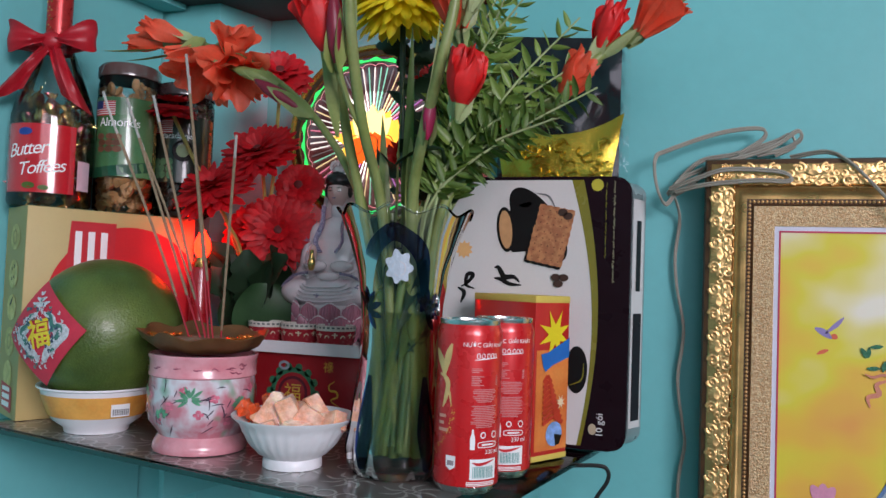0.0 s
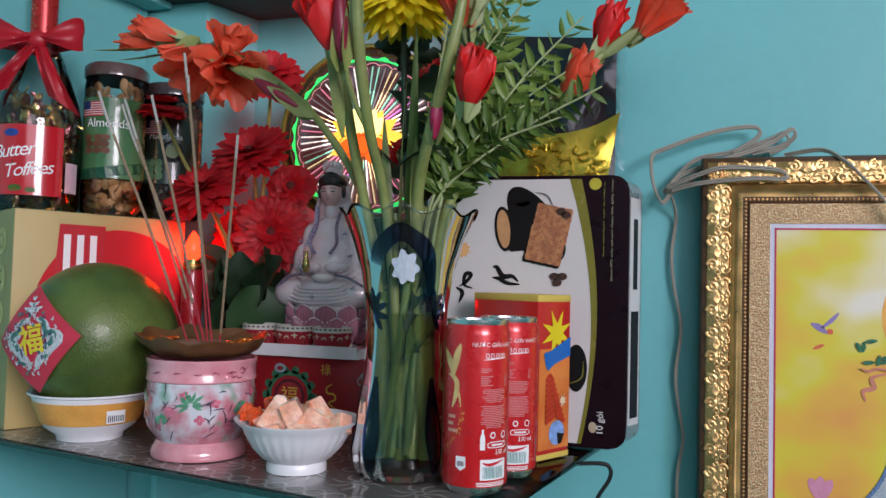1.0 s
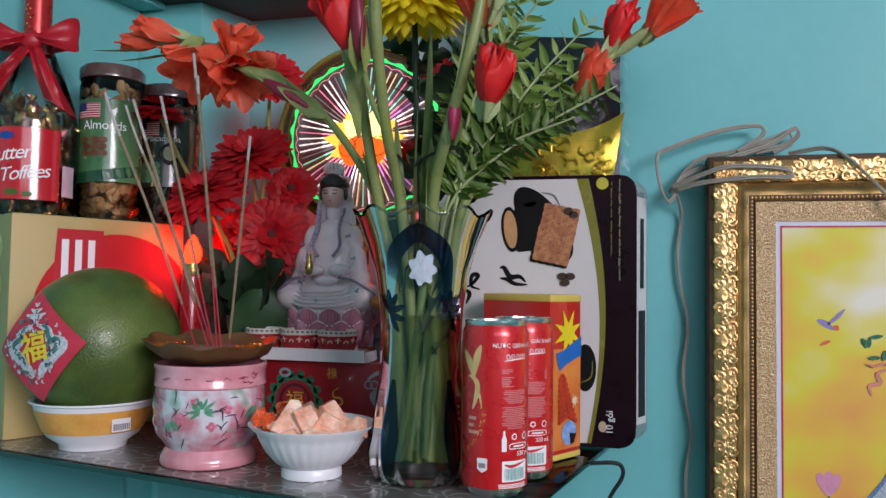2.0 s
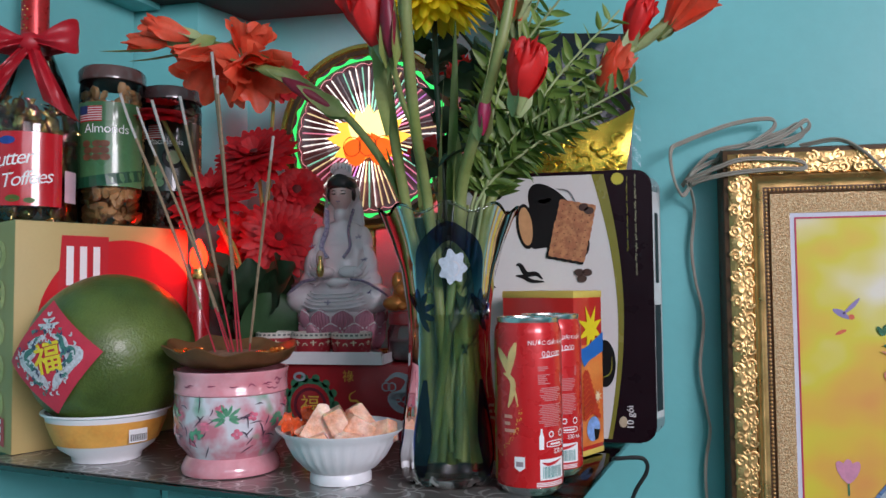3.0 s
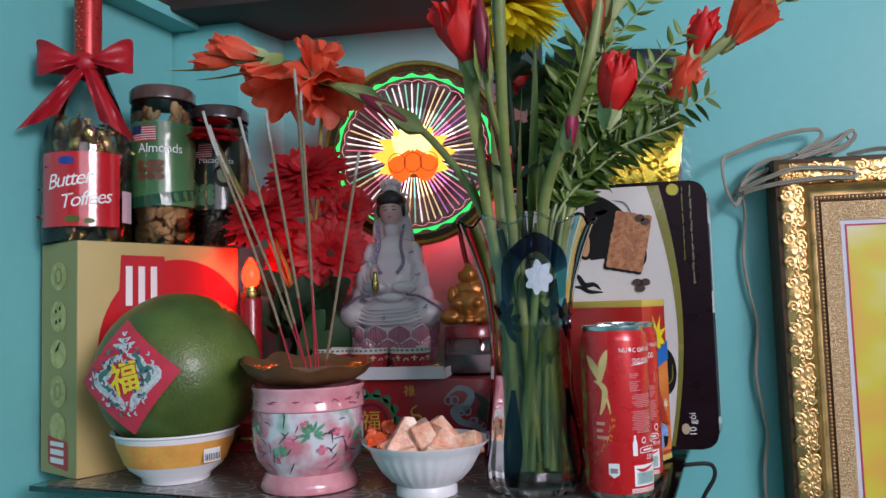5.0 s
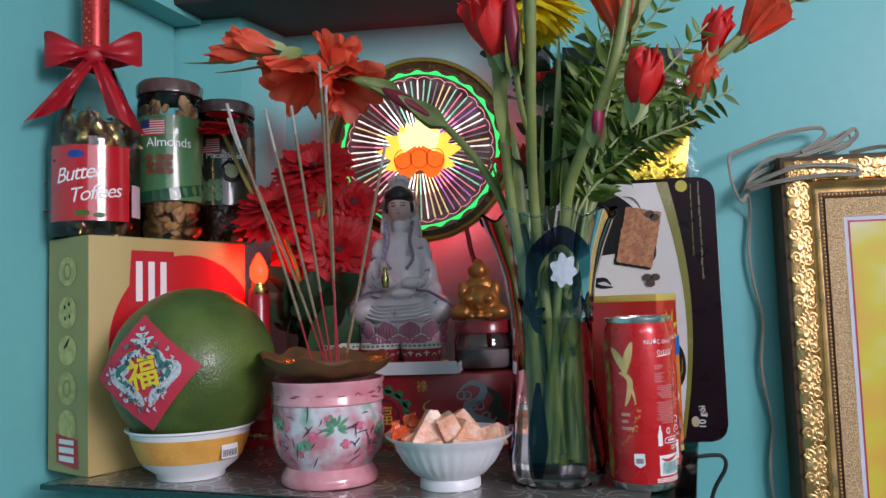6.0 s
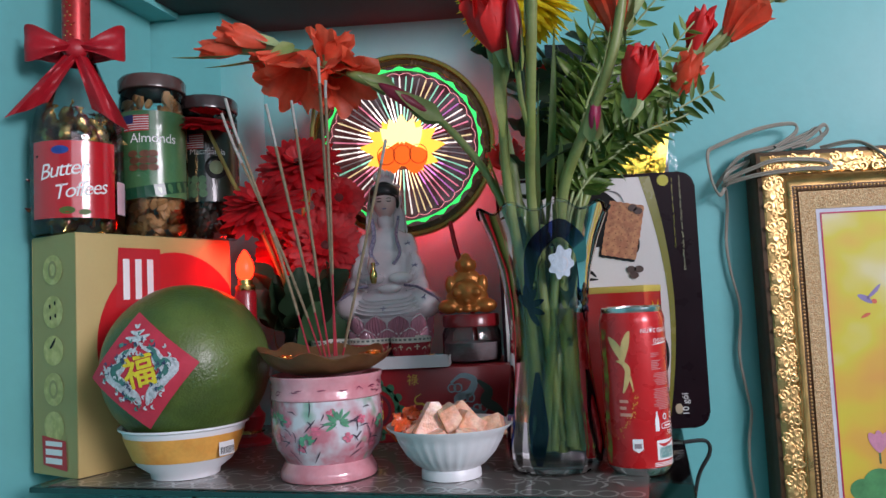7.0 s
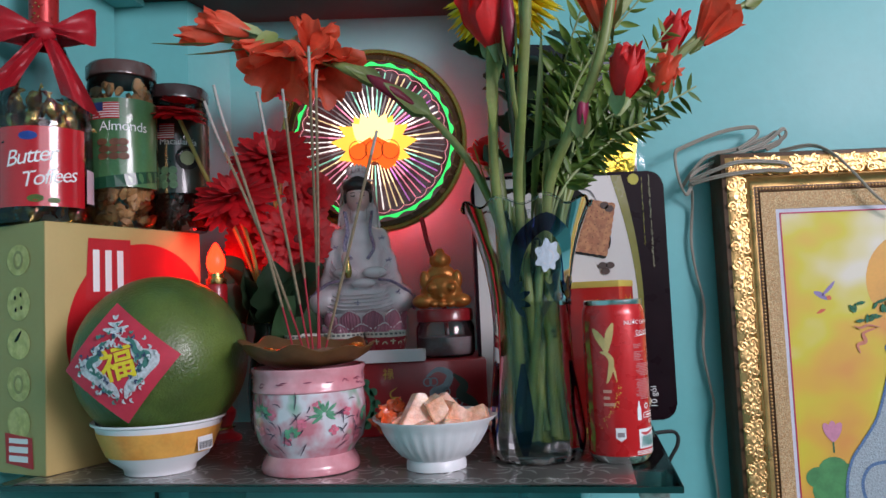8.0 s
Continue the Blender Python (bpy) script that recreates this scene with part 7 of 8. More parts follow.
for k, a in enumerate((0.5, 3.9)):
    part("drooping_petal", moved(blade(0.042, 0.0036, 0.1), mm @ Matrix.Rotation(a, 4, "Z") @ Matrix.Translation((0.006, 0, 0.004)) @ Matrix.Rotation(2.75, 4, "Y")), YELLOW, mum)


def lobed_leaf(parent, at, direction, ln, roll, material=LEAFDARK):
    """A leaf with rounded lobes."""
    def f(u, v):
        s = (u - 0.5) * 2
        lob = 0.62 + 0.38 * abs(math.sin(v * 9.5)) ** 0.7
        w = ln * 0.34 * math.sin(math.pi * min(1, 0.06 + 0.90 * v)) ** 0.8 * lob
        return Vector((0.16 * ln * math.sin(2.5 * v) + 0.30 * w * s * s, s * w, ln * v))
    part("leaf", moved(sheet(f, 6, 22), aim(at, direction, roll)), material, parent)


rnd = random.Random(14)
for at, d in (((-0.262, 0.672, 1.520), (0.5, -0.4, 0.5)), ((-0.261, 0.672, 1.500), (-0.6, 0.2, 0.6)), ((-0.265, 0.672, 1.565), (-0.6, 0.4, 0.4)),
              ((-0.266, 0.672, 1.580), (0.7, 0.2, 0.3)), ((-0.259, 0.672, 1.480), (0.6, 0.5, 0.5)), ((-0.262, 0.672, 1.515), (0.4, 0.7, 0.3)), ((-0.267, 0.672, 1.60), (0.5, 0.5, 0.2))):
    lobed_leaf(mum, at, d, rnd.uniform(0.032, 0.046), rnd.uniform(0, 6))
mum2 = thing("leafy_branch", "dark leafy chrysanthemum branch behind the gladioli", "branch", "leaves in the vase", at=(0, 0, 0))
stalk(mum2, [(-0.262, 0.692, ZW), (-0.265, 0.690, 1.36), (-0.262, 0.690, 1.468), (-0.245, 0.715, 1.55), (-0.235, 0.728, 1.62), (-0.262, 0.735, 1.665)], 0.0034, 0.0022, LEAFDARK)
for k in range(22):
    t = k / 21
    at = (-0.262 + 0.02 * math.sin(5 * t), 0.688 + 0.045 * t, 1.475 + 0.19 * t)
    a = k * 2.4
    lobed_leaf(mum2, at, (math.cos(a), 0.7 * math.sin(a), 0.35), rnd.uniform(0.030, 0.044), rnd.uniform(0, 6))
lobed_leaf(mum2, (-0.262, 0.735, 1.665), (-0.92, -0.05, 0.12), 0.060, 1.4)
stalk(mum2, [(-0.262, 0.735, 1.665), (-0.285, 0.735, 1.672)], 0.0018, 0.0012, LEAFDARK)
mum3 = thing("leafy_branch", "dark leafy branch among the tall stems", "branch", "leaves in the vase", at=(0, 0, 0))
stalk(mum3, [(-0.235, 0.690, ZW), (-0.238, 0.688, 1.36), (-0.228, 0.690, 1.468), (-0.212, 0.705, 1.54), (-0.200, 0.712, 1.63)], 0.0034, 0.0022, LEAFDARK)
for k in range(34):
    t = k / 33
    at = (-0.230 + 0.032 * t + 0.008 * math.sin(7 * t), 0.690 + 0.022 * t, 1.475 + 0.155 * t)
    a = k * 2.4
    lobed_leaf(mum3, at, (math.cos(a), 0.6 * math.sin(a), 0.35), rnd.uniform(0.030, 0.046), rnd.uniform(0, 6), (LEAFDARK, LEAFDARK, LEAF)[k % 3])
lobed_leaf(mum3, (-0.212, 0.640, 1.518), (-0.85, -0.10, -0.45), 0.048, 1.2)
stalk(mum3, [(-0.212, 0.640, 1.518), (-0.216, 0.665, 1.50), (-0.226, 0.690, 1.472)], 0.0018, 0.0022, LEAFDARK)
# small red blooms low behind
for k, (x, y, z) in enumerate(((-0.196, 0.742, 1.545), (-0.252, 0.742, 1.600), (-0.225, 0.735, 1.505), (-0.285, 0.738, 1.52))):
    ob = thing("small_red_flower", "small red flower among the dark leaves", "flower", "red flowers in the vase", at=(0, 0, 0))
    floret(ob, (x, y, z), (0.1, -0.8, 0.5), 0.026, 0.6, REDPETAL, 40 + k, 0.2, 0.003, 0.6, 6, False)
    stalk(ob, [(x, y + 0.003, z - 0.006), (x * 0.6 + VX * 0.4, 0.71, 1.48), (VX + 0.01, VY + 0.02, 1.40), (VX, VY + 0.01, ZW)], 0.0022, 0.0026)

# feathery leaf sprays


def feather(pts, pairs, l0, material):
    ob = thing("feathery_spray", "fresh green feathery leaf spray in the vase", "foliage", "leaf sprays in the vase", at=(0, 0, 0))
    line = stalk(ob, pts, 0.0026, 0.0010, STEMPALE)
    n = len(line)
    start = next(i for i, p in enumerate(line) if p.z > 1.478)
    for k in range(pairs):
        i = start + int((n - 2 - start) * (k / max(1, pairs - 1)))
        p = line[i]
        d = (line[min(i + 1, n - 1)] - line[i - 1]).normalized()
        side = d.cross(Vector((0.25, -1, 0.15))).normalized()
        ln = l0 * (0.55 + 0.75 * math.sin(math.pi * (0.2 + 0.7 * k / pairs))) * rnd.uniform(0.85, 1.15)
        for s in (-1, 1):
            out = (side * s + d * rnd.uniform(0.45, 0.8) + Vector((0, rnd.uniform(-0.45, 0.25), 0))).normalized()
            lf = new("leaflet", LEAFLETS[material.name][rnd.randrange(3)])
            lf.parent = ob
            lf.matrix_basis = aim(p, out, rnd.uniform(0, 6.28)) @ Matrix.Scale(ln, 4)
    return ob


# brighter leaf green for the high sprays, their stronger light put into the colour
LEAF_LIT = mat("lit_leaf", (0.19, 0.285, 0.055), 0.42, vary=0.3, scale=60, trans=0.2)
rnd = random.Random(77)
LEAFLETS = {}
for m in (LEAF_LIT, LEAF):
    LEAFLETS[m.name] = []
    for lean in (0.12, 0.26, 0.42):
        me = finish(blade(1.0, 0.165, lean, 6, 0.35))
        me.materials.append(m)
        LEAFLETS[m.name].append(me)
rim0 = (-0.222, 0.668, 1.468)
tips = [(-0.128, 0.690, 1.610), (-0.098, 0.672, 1.640), (-0.160, 0.690, 1.655), (-0.190, 0.700, 1.635), (-0.118, 0.712, 1.560), (-0.150, 0.655, 1.690), (-0.195, 0.680, 1.580), (-0.088, 0.690, 1.612),
        (-0.140, 0.665, 1.565), (-0.172, 0.660, 1.540), (-0.130, 0.640, 1.665), (-0.110, 0.700, 1.585), (-0.160, 0.720, 1.600), (-0.205, 0.690, 1.600), (-0.145, 0.690, 1.530), (-0.175, 0.700, 1.69), (-0.08, 0.668, 1.575), (-0.115, 0.652, 1.545)]
# low sprays take the darker green: weaker light painted by material
for k, tp in enumerate(tips):
    r0 = (rim0[0] + rnd.uniform(-0.012, 0.010), rim0[1] + rnd.uniform(-0.02, 0.015), rim0[2])
    mid = tuple(0.5 * (a + b) + e for a, b, e in zip(r0, tp, (-0.012 + rnd.uniform(-.012, .012), rnd.uniform(-.012, .012), 0.012)))
    feather([(VX + 0.010 * math.cos(k), VY + 0.012 * math.sin(k), ZW + 0.004), (VX + 0.016, VY + 0.004 * math.sin(k * 2), 1.36), r0, mid, tp], rnd.choice((17, 19, 21)), rnd.uniform(0.017, 0.025), LEAF_LIT if tp[2] > 1.59 else LEAF)

# ---------------------------------------------------------------- red gerberas in a hidden dark vase
gv = thing("dark_vase", "small dark green glazed vase behind the incense pot", "vase", at=(-0.556, 0.902, ZS))
part("body", lathe([(0, 0), (0.022, 0), (0.026, 0.006), (0.030, 0.05), (0.024, 0.10), (0.019, 0.125), (0.022, 0.135), (0.020, 0.135), (0.017, 0.12), (0.02, 0.1), (0, 0.05)], 32), mat("dark_glaze", (0.012, 0.03, 0.02), 0.2, coat=0.5), gv)
part("rim", lathe([(0.0205, 0.1345), (0.0225, 0.1352), (0.0205, 0.1365)], 32), GOLD, gv)


GSTALK = mat("yellow_green_stalk", (0.40, 0.34, 0.09), 0.45, vary=0.25, scale=40)


def gerbera(at, facing, r, k, droop=0.0):
    ob = thing("gerbera", "bright red gerbera with layered petals", "flower", "red gerberas behind the incense pot", at=(0, 0, 0))
    m = aim(at, facing, k)
    rnd = random.Random(100 + k)
    for ring, (n, ln, tilt, h) in enumerate(((30, r, 1.50 + droop, 0.0), (28, r * 0.88, 1.30 + droop, 0.002), (24, r * 0.62, 1.05, 0.004), (20, r * 0.40, 0.75, 0.005))):
        bm = None
        for q in range(n):
            w = 0.0062 if ring < 2 else 0.0040
            ll = ln * rnd.uniform(0.92, 1.06)

            def f(u, v):
                s = (u - 0.5) * 2
                ww = w * (0.35 + 0.65 * min(1, 2 * v)) * (1 if v < 0.8 else math.sqrt(max(0.04, 1 - ((v - 0.8) / 0.21) ** 2)))
                return Vector((0.12 * ll * v * v + 0.25 * ww * s * s, s * ww, ll * v))
            p = sheet(f, 2, 5)
            bm = join(bm, moved(p, m @ Matrix.Rotation(2 * math.pi * (q + 0.5 * (ring % 2) + rnd.uniform(-.15, .15)) / n, 4, "Z") @ Matrix.Translation((0.002, 0, h)) @ Matrix.Rotation(tilt + rnd.uniform(-0.13, 0.13), 4, "Y")))
        part("petal_ring", bm, GERBERA, ob)
    part("eye", moved(ball((0, 0, 0.006), 0.008, None, (1, 1, 0.5), 2), m), mat("gerbera_eye", (0.12, 0.012, 0.012), 0.8, bump=0.6, bscale=600), ob)
    part("calyx", moved(lathe([(0.002, -0.012), (0.008, -0.004), (0.010, 0.0)], 12), m), STEMPALE, ob)
    a = Vector(at) - Vector(facing).normalized() * 0.010
    b = Vector((-0.556 + 0.008 * math.cos(k * 2.1), 0.900 + 0.008 * math.sin(k * 2.1), ZS + 0.12))
    mid = a.lerp(b, 0.5) + Vector((0, 0.010, 0.012))
    stalk(ob, [tuple(a), tuple(a.lerp(mid, 0.5) - Vector(facing).normalized() * 0.006), tuple(mid), tuple(b), (b.x, b.y, ZS + 0.06)], 0.0028, 0.0032, GSTALK)
    return ob


gerbera((-0.540, 0.866, 1.560), (0.05, -0.72, 0.62), 0.052, 0)
gerbera((-0.574, 0.815, 1.506), (-0.05, -0.62, 0.75), 0.052, 1, 0.15)
gerbera((-0.516, 0.885, 1.458), (0.30, -0.90, 0.15), 0.051, 2)
gerbera((-0.636, 0.812, 1.612), (0.12, -0.18, 0.98), 0.031, 3, 0.35)
gerbera((-0.572, 0.902, 1.462), (-0.10, -0.80, 0.50), 0.040, 5)
gerbera((-0.515, 0.868, 1.664), (0.35, -0.72, 0.50), 0.040, 7, 0.10)
gerbera((-0.500, 0.905, 1.520), (0.25, -0.92, 0.20), 0.031, 6)
for k in range(9):
    ob = thing("gerbera_leaf", "dark green lobed leaf under the gerberas", "leaf", "leaves under the gerberas", at=(0, 0, 0))
    a = -1.0 + 0.28 * k
    b = Vector((-0.556 + 0.012 * math.sin(a), 0.895, ZS + 0.125))
    d = Vector((0.75 * math.sin(a), -0.25 - 0.08 * (k % 3), 0.75))
    lobed_leaf(ob, tuple(b + 0.012 * d), d, 0.075 + 0.012 * (k % 3), 0.5 + 1.1 * k)
    stalk(ob, [tuple(b + 0.013 * d), tuple(b), (b.x, 0.900, ZS + 0.07)], 0.0018, 0.0020, LEAFDARK)
broad = thing("broad_leaf", "broad dark green leaf below the gerberas", "leaf", at=(0, 0, 0))
part("blade", moved(sheet(lambda u, v: Vector((0.012 * math.sin(3 * v) + 0.010 * (u - 0.5) ** 2 * 4, (u - 0.5) * 0.088 * math.sin(math.pi * (0.10 + 0.83 * v)) ** 0.6, 0.075 * v)), 10, 12), aim((-0.530, 0.868, 1.315), (0.10, -0.10, 0.98), -1.45)), mat("broad_leaf_green", (0.030, 0.075, 0.028), 0.45, vary=0.25, scale=40, bump=0.15), broad)
part("blade", moved(sheet(lambda u, v: Vector((0.012 * math.sin(3 * v), (u - 0.5) * 0.070 * math.sin(math.pi * (0.10 + 0.83 * v)) ** 0.6, 0.070 * v)), 10, 12), aim((-0.562, 0.872, 1.310), (-0.12, -0.05, 0.98), -1.7)), bpy.data.materials["broad_leaf_green"], broad)
part("stalk", tube([(-0.530, 0.868, 1.318), (-0.545, 0.885, 1.325), (-0.556, 0.900, ZS + 0.11)], 0.0026, 8), STEMPALE, broad)

# ---------------------------------------------------------------- framed embroidery picture
FX, FZ, FW, FH, FY = 0.0145, 1.5425, 0.56, 0.70, 0.862
pic = thing("framed_picture", "ornate gold framed embroidery picture leaning on the wall", "picture", at=(FX, FY, FZ))
FGOLD = mat("frame_gold", (0.70, 0.42, 0.17), 0.30, metal=0.9, vary=0.25, scale=50, bump=0.15, bscale=500, second=(0.52, 0.31, 0.11), mix_scale=35, sharp=0.5)
FGOLDHI = mat("frame_gold_crest", (0.78, 0.48, 0.20), 0.38, metal=0.95, vary=0.2, scale=80)
FBROWN = mat("frame_brown", (0.075, 0.035, 0.012), 0.45, metal=0.2, vary=0.25, scale=40)
FLINER = mat("frame_liner", (0.46, 0.28, 0.14), 0.38, metal=0.75, vary=0.35, scale=500, bump=0.6, bscale=1700, second=(0.55, 0.42, 0.24), mix_scale=420, sharp=0.2)


def frame_band(name, profile, material, label=""):
    """A moulding all round the picture: profile of (inset, forward)."""
    bm = bmesh.new()
    loops = []
    for d, y in profile:
        loops.append([bm.verts.new(p) for p in ((d, -y, -d), (FW - d, -y, -d), (FW - d, -y, -FH + d), (d, -y, -FH + d))])
    for a, b in zip(loops, loops[1:]):
        for k in range(4):
            bm.faces.new((a[k], a[(k + 1) % 4], b[(k + 1) % 4], b[k]))
    part(name, bm, material, pic, label)


frame_band("outer_edge", [(0.003, -0.042), (0.0, -0.038), (0.0, -0.004), (0.0015, -0.001), (0.006, 0.0005)], FBROWN, "dark brown outer edge")
frame_band("carved_band", [(0.006, 0.0005), (0.010, 0.0025), (0.018, 0.0030), (0.026, 0.0010), (0.029, -0.002)], FGOLD, "gold carved band")
frame_band("cove", [(0.029, -0.002), (0.0300, 0.0008), (0.0315, 0.0016), (0.033, 0.0004), (0.035, -0.0035), (0.039, -0.0055), (0.0425, -0.0060)], FGOLD, "smooth gold cove")
frame_band("bead_seat", [(0.0425, -0.0060), (0.0475, -0.0065), (0.0490, -0.0050), (0.0500, -0.0062)], FBROWN)
frame_band("liner", [(0.0500, -0.0062), (0.0600, -0.0085), (0.0710, -0.0125)], FLINER, "champagne gold hammered liner")
frame_band("mount", [(0.0710, -0.0125), (0.0713, -0.0135), (0.0756, -0.0135)], mat("pale_mount", (0.62, 0.62, 0.72), 0.6, vary=0.05), "pale white mount")
frame_band("red_line", [(0.0756, -0.0133), (0.0756, -0.0130), (0.0774, -0.0130), (0.0774, -0.0138)], mat("mount_red", (0.48, 0.02, 0.08), 0.5))
frame_band("backing", [(0.003, -0.042), (0.25, -0.041)], FBROWN)


def scroll_mesh():
    """One repeat of the carving: a shell between two leafy scrolls."""
    bm = bmesh.new()

    def spiral(cx, cy, r, turns, a0, sgn, thick):
        pts = []
        for i in range(15):
            t = i / 14
            a = a0 + sgn * turns * 2 * math.pi * t
            q = r * (1 - 0.80 * t)
            pts.append((cx + q * math.cos(a), cy + q * math.sin(a), 0.0012 + 0.0014 * t))
        tube(pts, lambda t: 1.35 * thick * (1 - 0.35 * t), 6, bm)
    for s in (-1, 1):
        spiral(s * 0.010, 0.0055, 0.0052, 1.2, math.pi / 2, s, 0.0011)
        spiral(s * 0.0125, -0.0055, 0.0048, 1.15, -math.pi / 2, s, 0.0010)
        spiral(s * 0.0035, -0.0078, 0.0030, 1.0, 0, -s, 0.0009)
        spiral(s * 0.0165, 0.0005, 0.0030, 1.0, 1.5, s, 0.0009)
        for k in range(4):
            a = 0.35 + 0.36 * k
            tube([(0, -0.0015, 0.0012), (s * 0.0030 * math.cos(a) * 1.2, 0.0040 * math.sin(a), 0.0026), (s * 0.0070 * math.cos(a), 0.0088 * math.sin(a), 0.0012)], lambda t: 0.0014 * math.sin(math.pi * (0.15 + 0.7 * t)) + 0.0003, 6, bm)
        for k in range(3):
            tube([(s * 0.006, 0.001 - 0.002 * k, 0.0010), (s * 0.010, 0.0005 - 0.002 * k, 0.0020), (s * 0.0145, 0.0022 - 0.003 * k, 0.0008)], 0.0007, 5, bm)
    tube([(0, 0.0, 0.0012), (0, 0.005, 0.0028), (0, 0.0092, 0.0012)], 0.0010, 5, bm)
    for k in range(5):
        tube([(-0.002 + 0.001 * k, -0.003 - 0.001 * (k % 2), 0.0008), (-0.002 + 0.001 * k, -0.003 - 0.001 * (k % 2), 0.0026)], 0.0007, 5, bm)
    # low leaves that fill the ground between the scrolls, and the ground itself
    for s in (-1, 1):
        for k in range(5):
            a = 0.5 + 1.15 * k
            tube([(s * 0.0085, 0.0005, 0.0004), (s * 0.0085 + 0.0045 * math.cos(a), 0.0045 * math.sin(a), 0.0011), (s * 0.0085 + 0.0085 * math.cos(a), 0.0085 * math.sin(a), 0.0004)], lambda t: 0.0013 * math.sin(math.pi * (0.12 + 0.76 * t)), 6, bm)
    box(-0.0142, -0.0092, -0.0010, 0.0142, 0.0092, 0.0006, 0.0, bm)
    me = finish(fused(bm, 0.00045, 2, 0.4))
    me.materials.append(FGOLDHI)
    return me


scroll = scroll_mesh()
up = Matrix.Rotation(math.pi / 2, 4, "X")
for side, n in (("left", 13), ("top", 10), ("right", 13), ("bottom", 10)):
    for k in range(n):
        q = 0.030 + (k + 0.5) * ((FH if side in ("left", "right") else FW) - 0.06) / n
        if side == "left":
            m = Matrix.Translation((0.0175, -0.0028, -q)) @ up @ Matrix.Rotation(math.pi / 2, 4, "Z")
        elif side == "right":
            m = Matrix.Translation((FW - 0.0175, -0.0028, -q)) @ up @ Matrix.Rotation(-math.pi / 2, 4, "Z")
        elif side == "top":
            m = Matrix.Translation((q, -0.0028, -0.0175)) @ up
        else:
            m = Matrix.Translation((q, -0.0028, -FH + 0.0175)) @ up @ Matrix.Rotation(math.pi, 4, "Z")
        ob = new("scroll_carving", scroll)
        ob.parent = pic
        ob.matrix_basis = m @ Matrix.Diagonal((1.34, 1.12, 0.46, 1))
for cx2, cz2 in ((0.0175, -0.0175), (FW - 0.0175, -0.0175), (0.0175, -FH + 0.0175), (FW - 0.0175, -FH + 0.0175)):
    ob = new("corner_carving", scroll)
    ob.parent = pic
    ob.matrix_basis = Matrix.Translation((cx2, -0.0026, cz2)) @ up @ Matrix.Rotation(math.pi / 4, 4, "Z") @ Matrix.Scale(0.75, 4)

# print: a soft yellow sky with clouds, a low sun and plain shapes


def sky_print():
    m = mat("yellow_sky_print", (0.72, 0.56, 0.03), 0.5, vary=0.06, scale=6)
    nt = m.node_tree
    N, L = nt.nodes, nt.links
    b = N["Principled BSDF"]
    tc = N.new("ShaderNodeTexCoord")
    mp = N.new("ShaderNodeMapping")
    mp.inputs["Scale"].default_value = (4.5, 1, 6)
    L.new(tc.outputs["Object"], mp.inputs["Vector"])
    n = N.new("ShaderNodeTexNoise")
    n.inputs["Scale"].default_value, n.inputs["Detail"].default_value = 1.0, 3
    L.new(mp.outputs[0], n.inputs["Vector"])
    ramp = N.new("ShaderNodeValToRGB")
    cr = ramp.color_ramp
    cr.elements[0].position, cr.elements[0].color = 0.38, (0.74, 0.32, 0.07, 1)
    cr.elements[1].position, cr.elements[1].color = 0.61, (0.78, 0.72, 0.60, 1)
    for p, c in ((0.45, (0.74, 0.46, 0.05, 1)), (0.50, (0.68, 0.58, 0.04, 1)), (0.55, (0.72, 0.63, 0.24, 1))):
        e = cr.elements.new(p)
        e.color = c
    L.new(n.outputs["Fac"], ramp.inputs[0])
    L.new(ramp.outputs[0], b.inputs["Base Color"])
    return m


part("print", box(0.0772, 0.0139, -FH + 0.077, FW - 0.0772, 0.016, -0.0772), sky_print(), pic, "yellow printed sky with clouds", smooth=False)


def pdec(name, bm, m, lift, label=""):
    part(name, stand(bm, -FX * 0, 0.0139 - lift), m, pic, label, smooth=False)


def ppt(x, z):
    return x - FX, z - FZ


ax, az = ppt(0.255, 1.375)
pdec("sun", disc(ax, az, 0.062, None, 40), mat("sun_print", (0.78, 0.38, 0.07), 0.5, vary=0.15, scale=20), 0.0002, "printed orange sun")
ax, az = ppt(0.138, 1.364)
bm = band([(ax - 0.012, az + 0.002), (ax - 0.004, az - 0.002), (ax + 0.004, az - 0.008)], 0.007)
band([(ax - 0.002, az - 0.003), (ax + 0.008, az + 0.006), (ax + 0.015, az + 0.014)], 0.0045, bm)
pdec("motif", bm, mat("violet_print", (0.26, 0.20, 0.44), 0.5), 0.0004, "small violet printed motif")
pdec("motif", band([(ax + 0.004, az - 0.004), (ax + 0.009, az - 0.008)], 0.006), mat("vermilion_print", (0.68, 0.12, 0.05), 0.5), 0.0006)
pdec("motif", band([(ax - 0.010, az - 0.025), (ax - 0.004, az - 0.022), (ax + 0.001, az - 0.020)], 0.004), bpy.data.materials["vermilion_print"], 0.0006)
STITCH = mat("cross_stitch", (0.40, 0.47, 0.52), 0.6, vary=0.25, scale=400, bump=0.9, bscale=600)
STITCHB = mat("cross_stitch_blue", (0.10, 0.19, 0.36), 0.6, vary=0.25, scale=400, bump=0.9, bscale=600)
vxc = 0.262
shape = [(0.044, 1.300), (0.050, 1.293), (0.046, 1.282), (0.050, 1.262), (0.058, 1.235), (0.070, 1.205), (0.088, 1.180), (0.104, 1.158), (0.112, 1.130), (0.112, 1.100), (0.100, 1.060), (0.07, 1.03)]
pts = [ppt(vxc - w, z) for w, z in shape] + [ppt(vxc + w, z) for w, z in shape[::-1]]
pdec("stitched_vase", polygon(pts), STITCH, 0.0008, "grey-blue stitched vase")
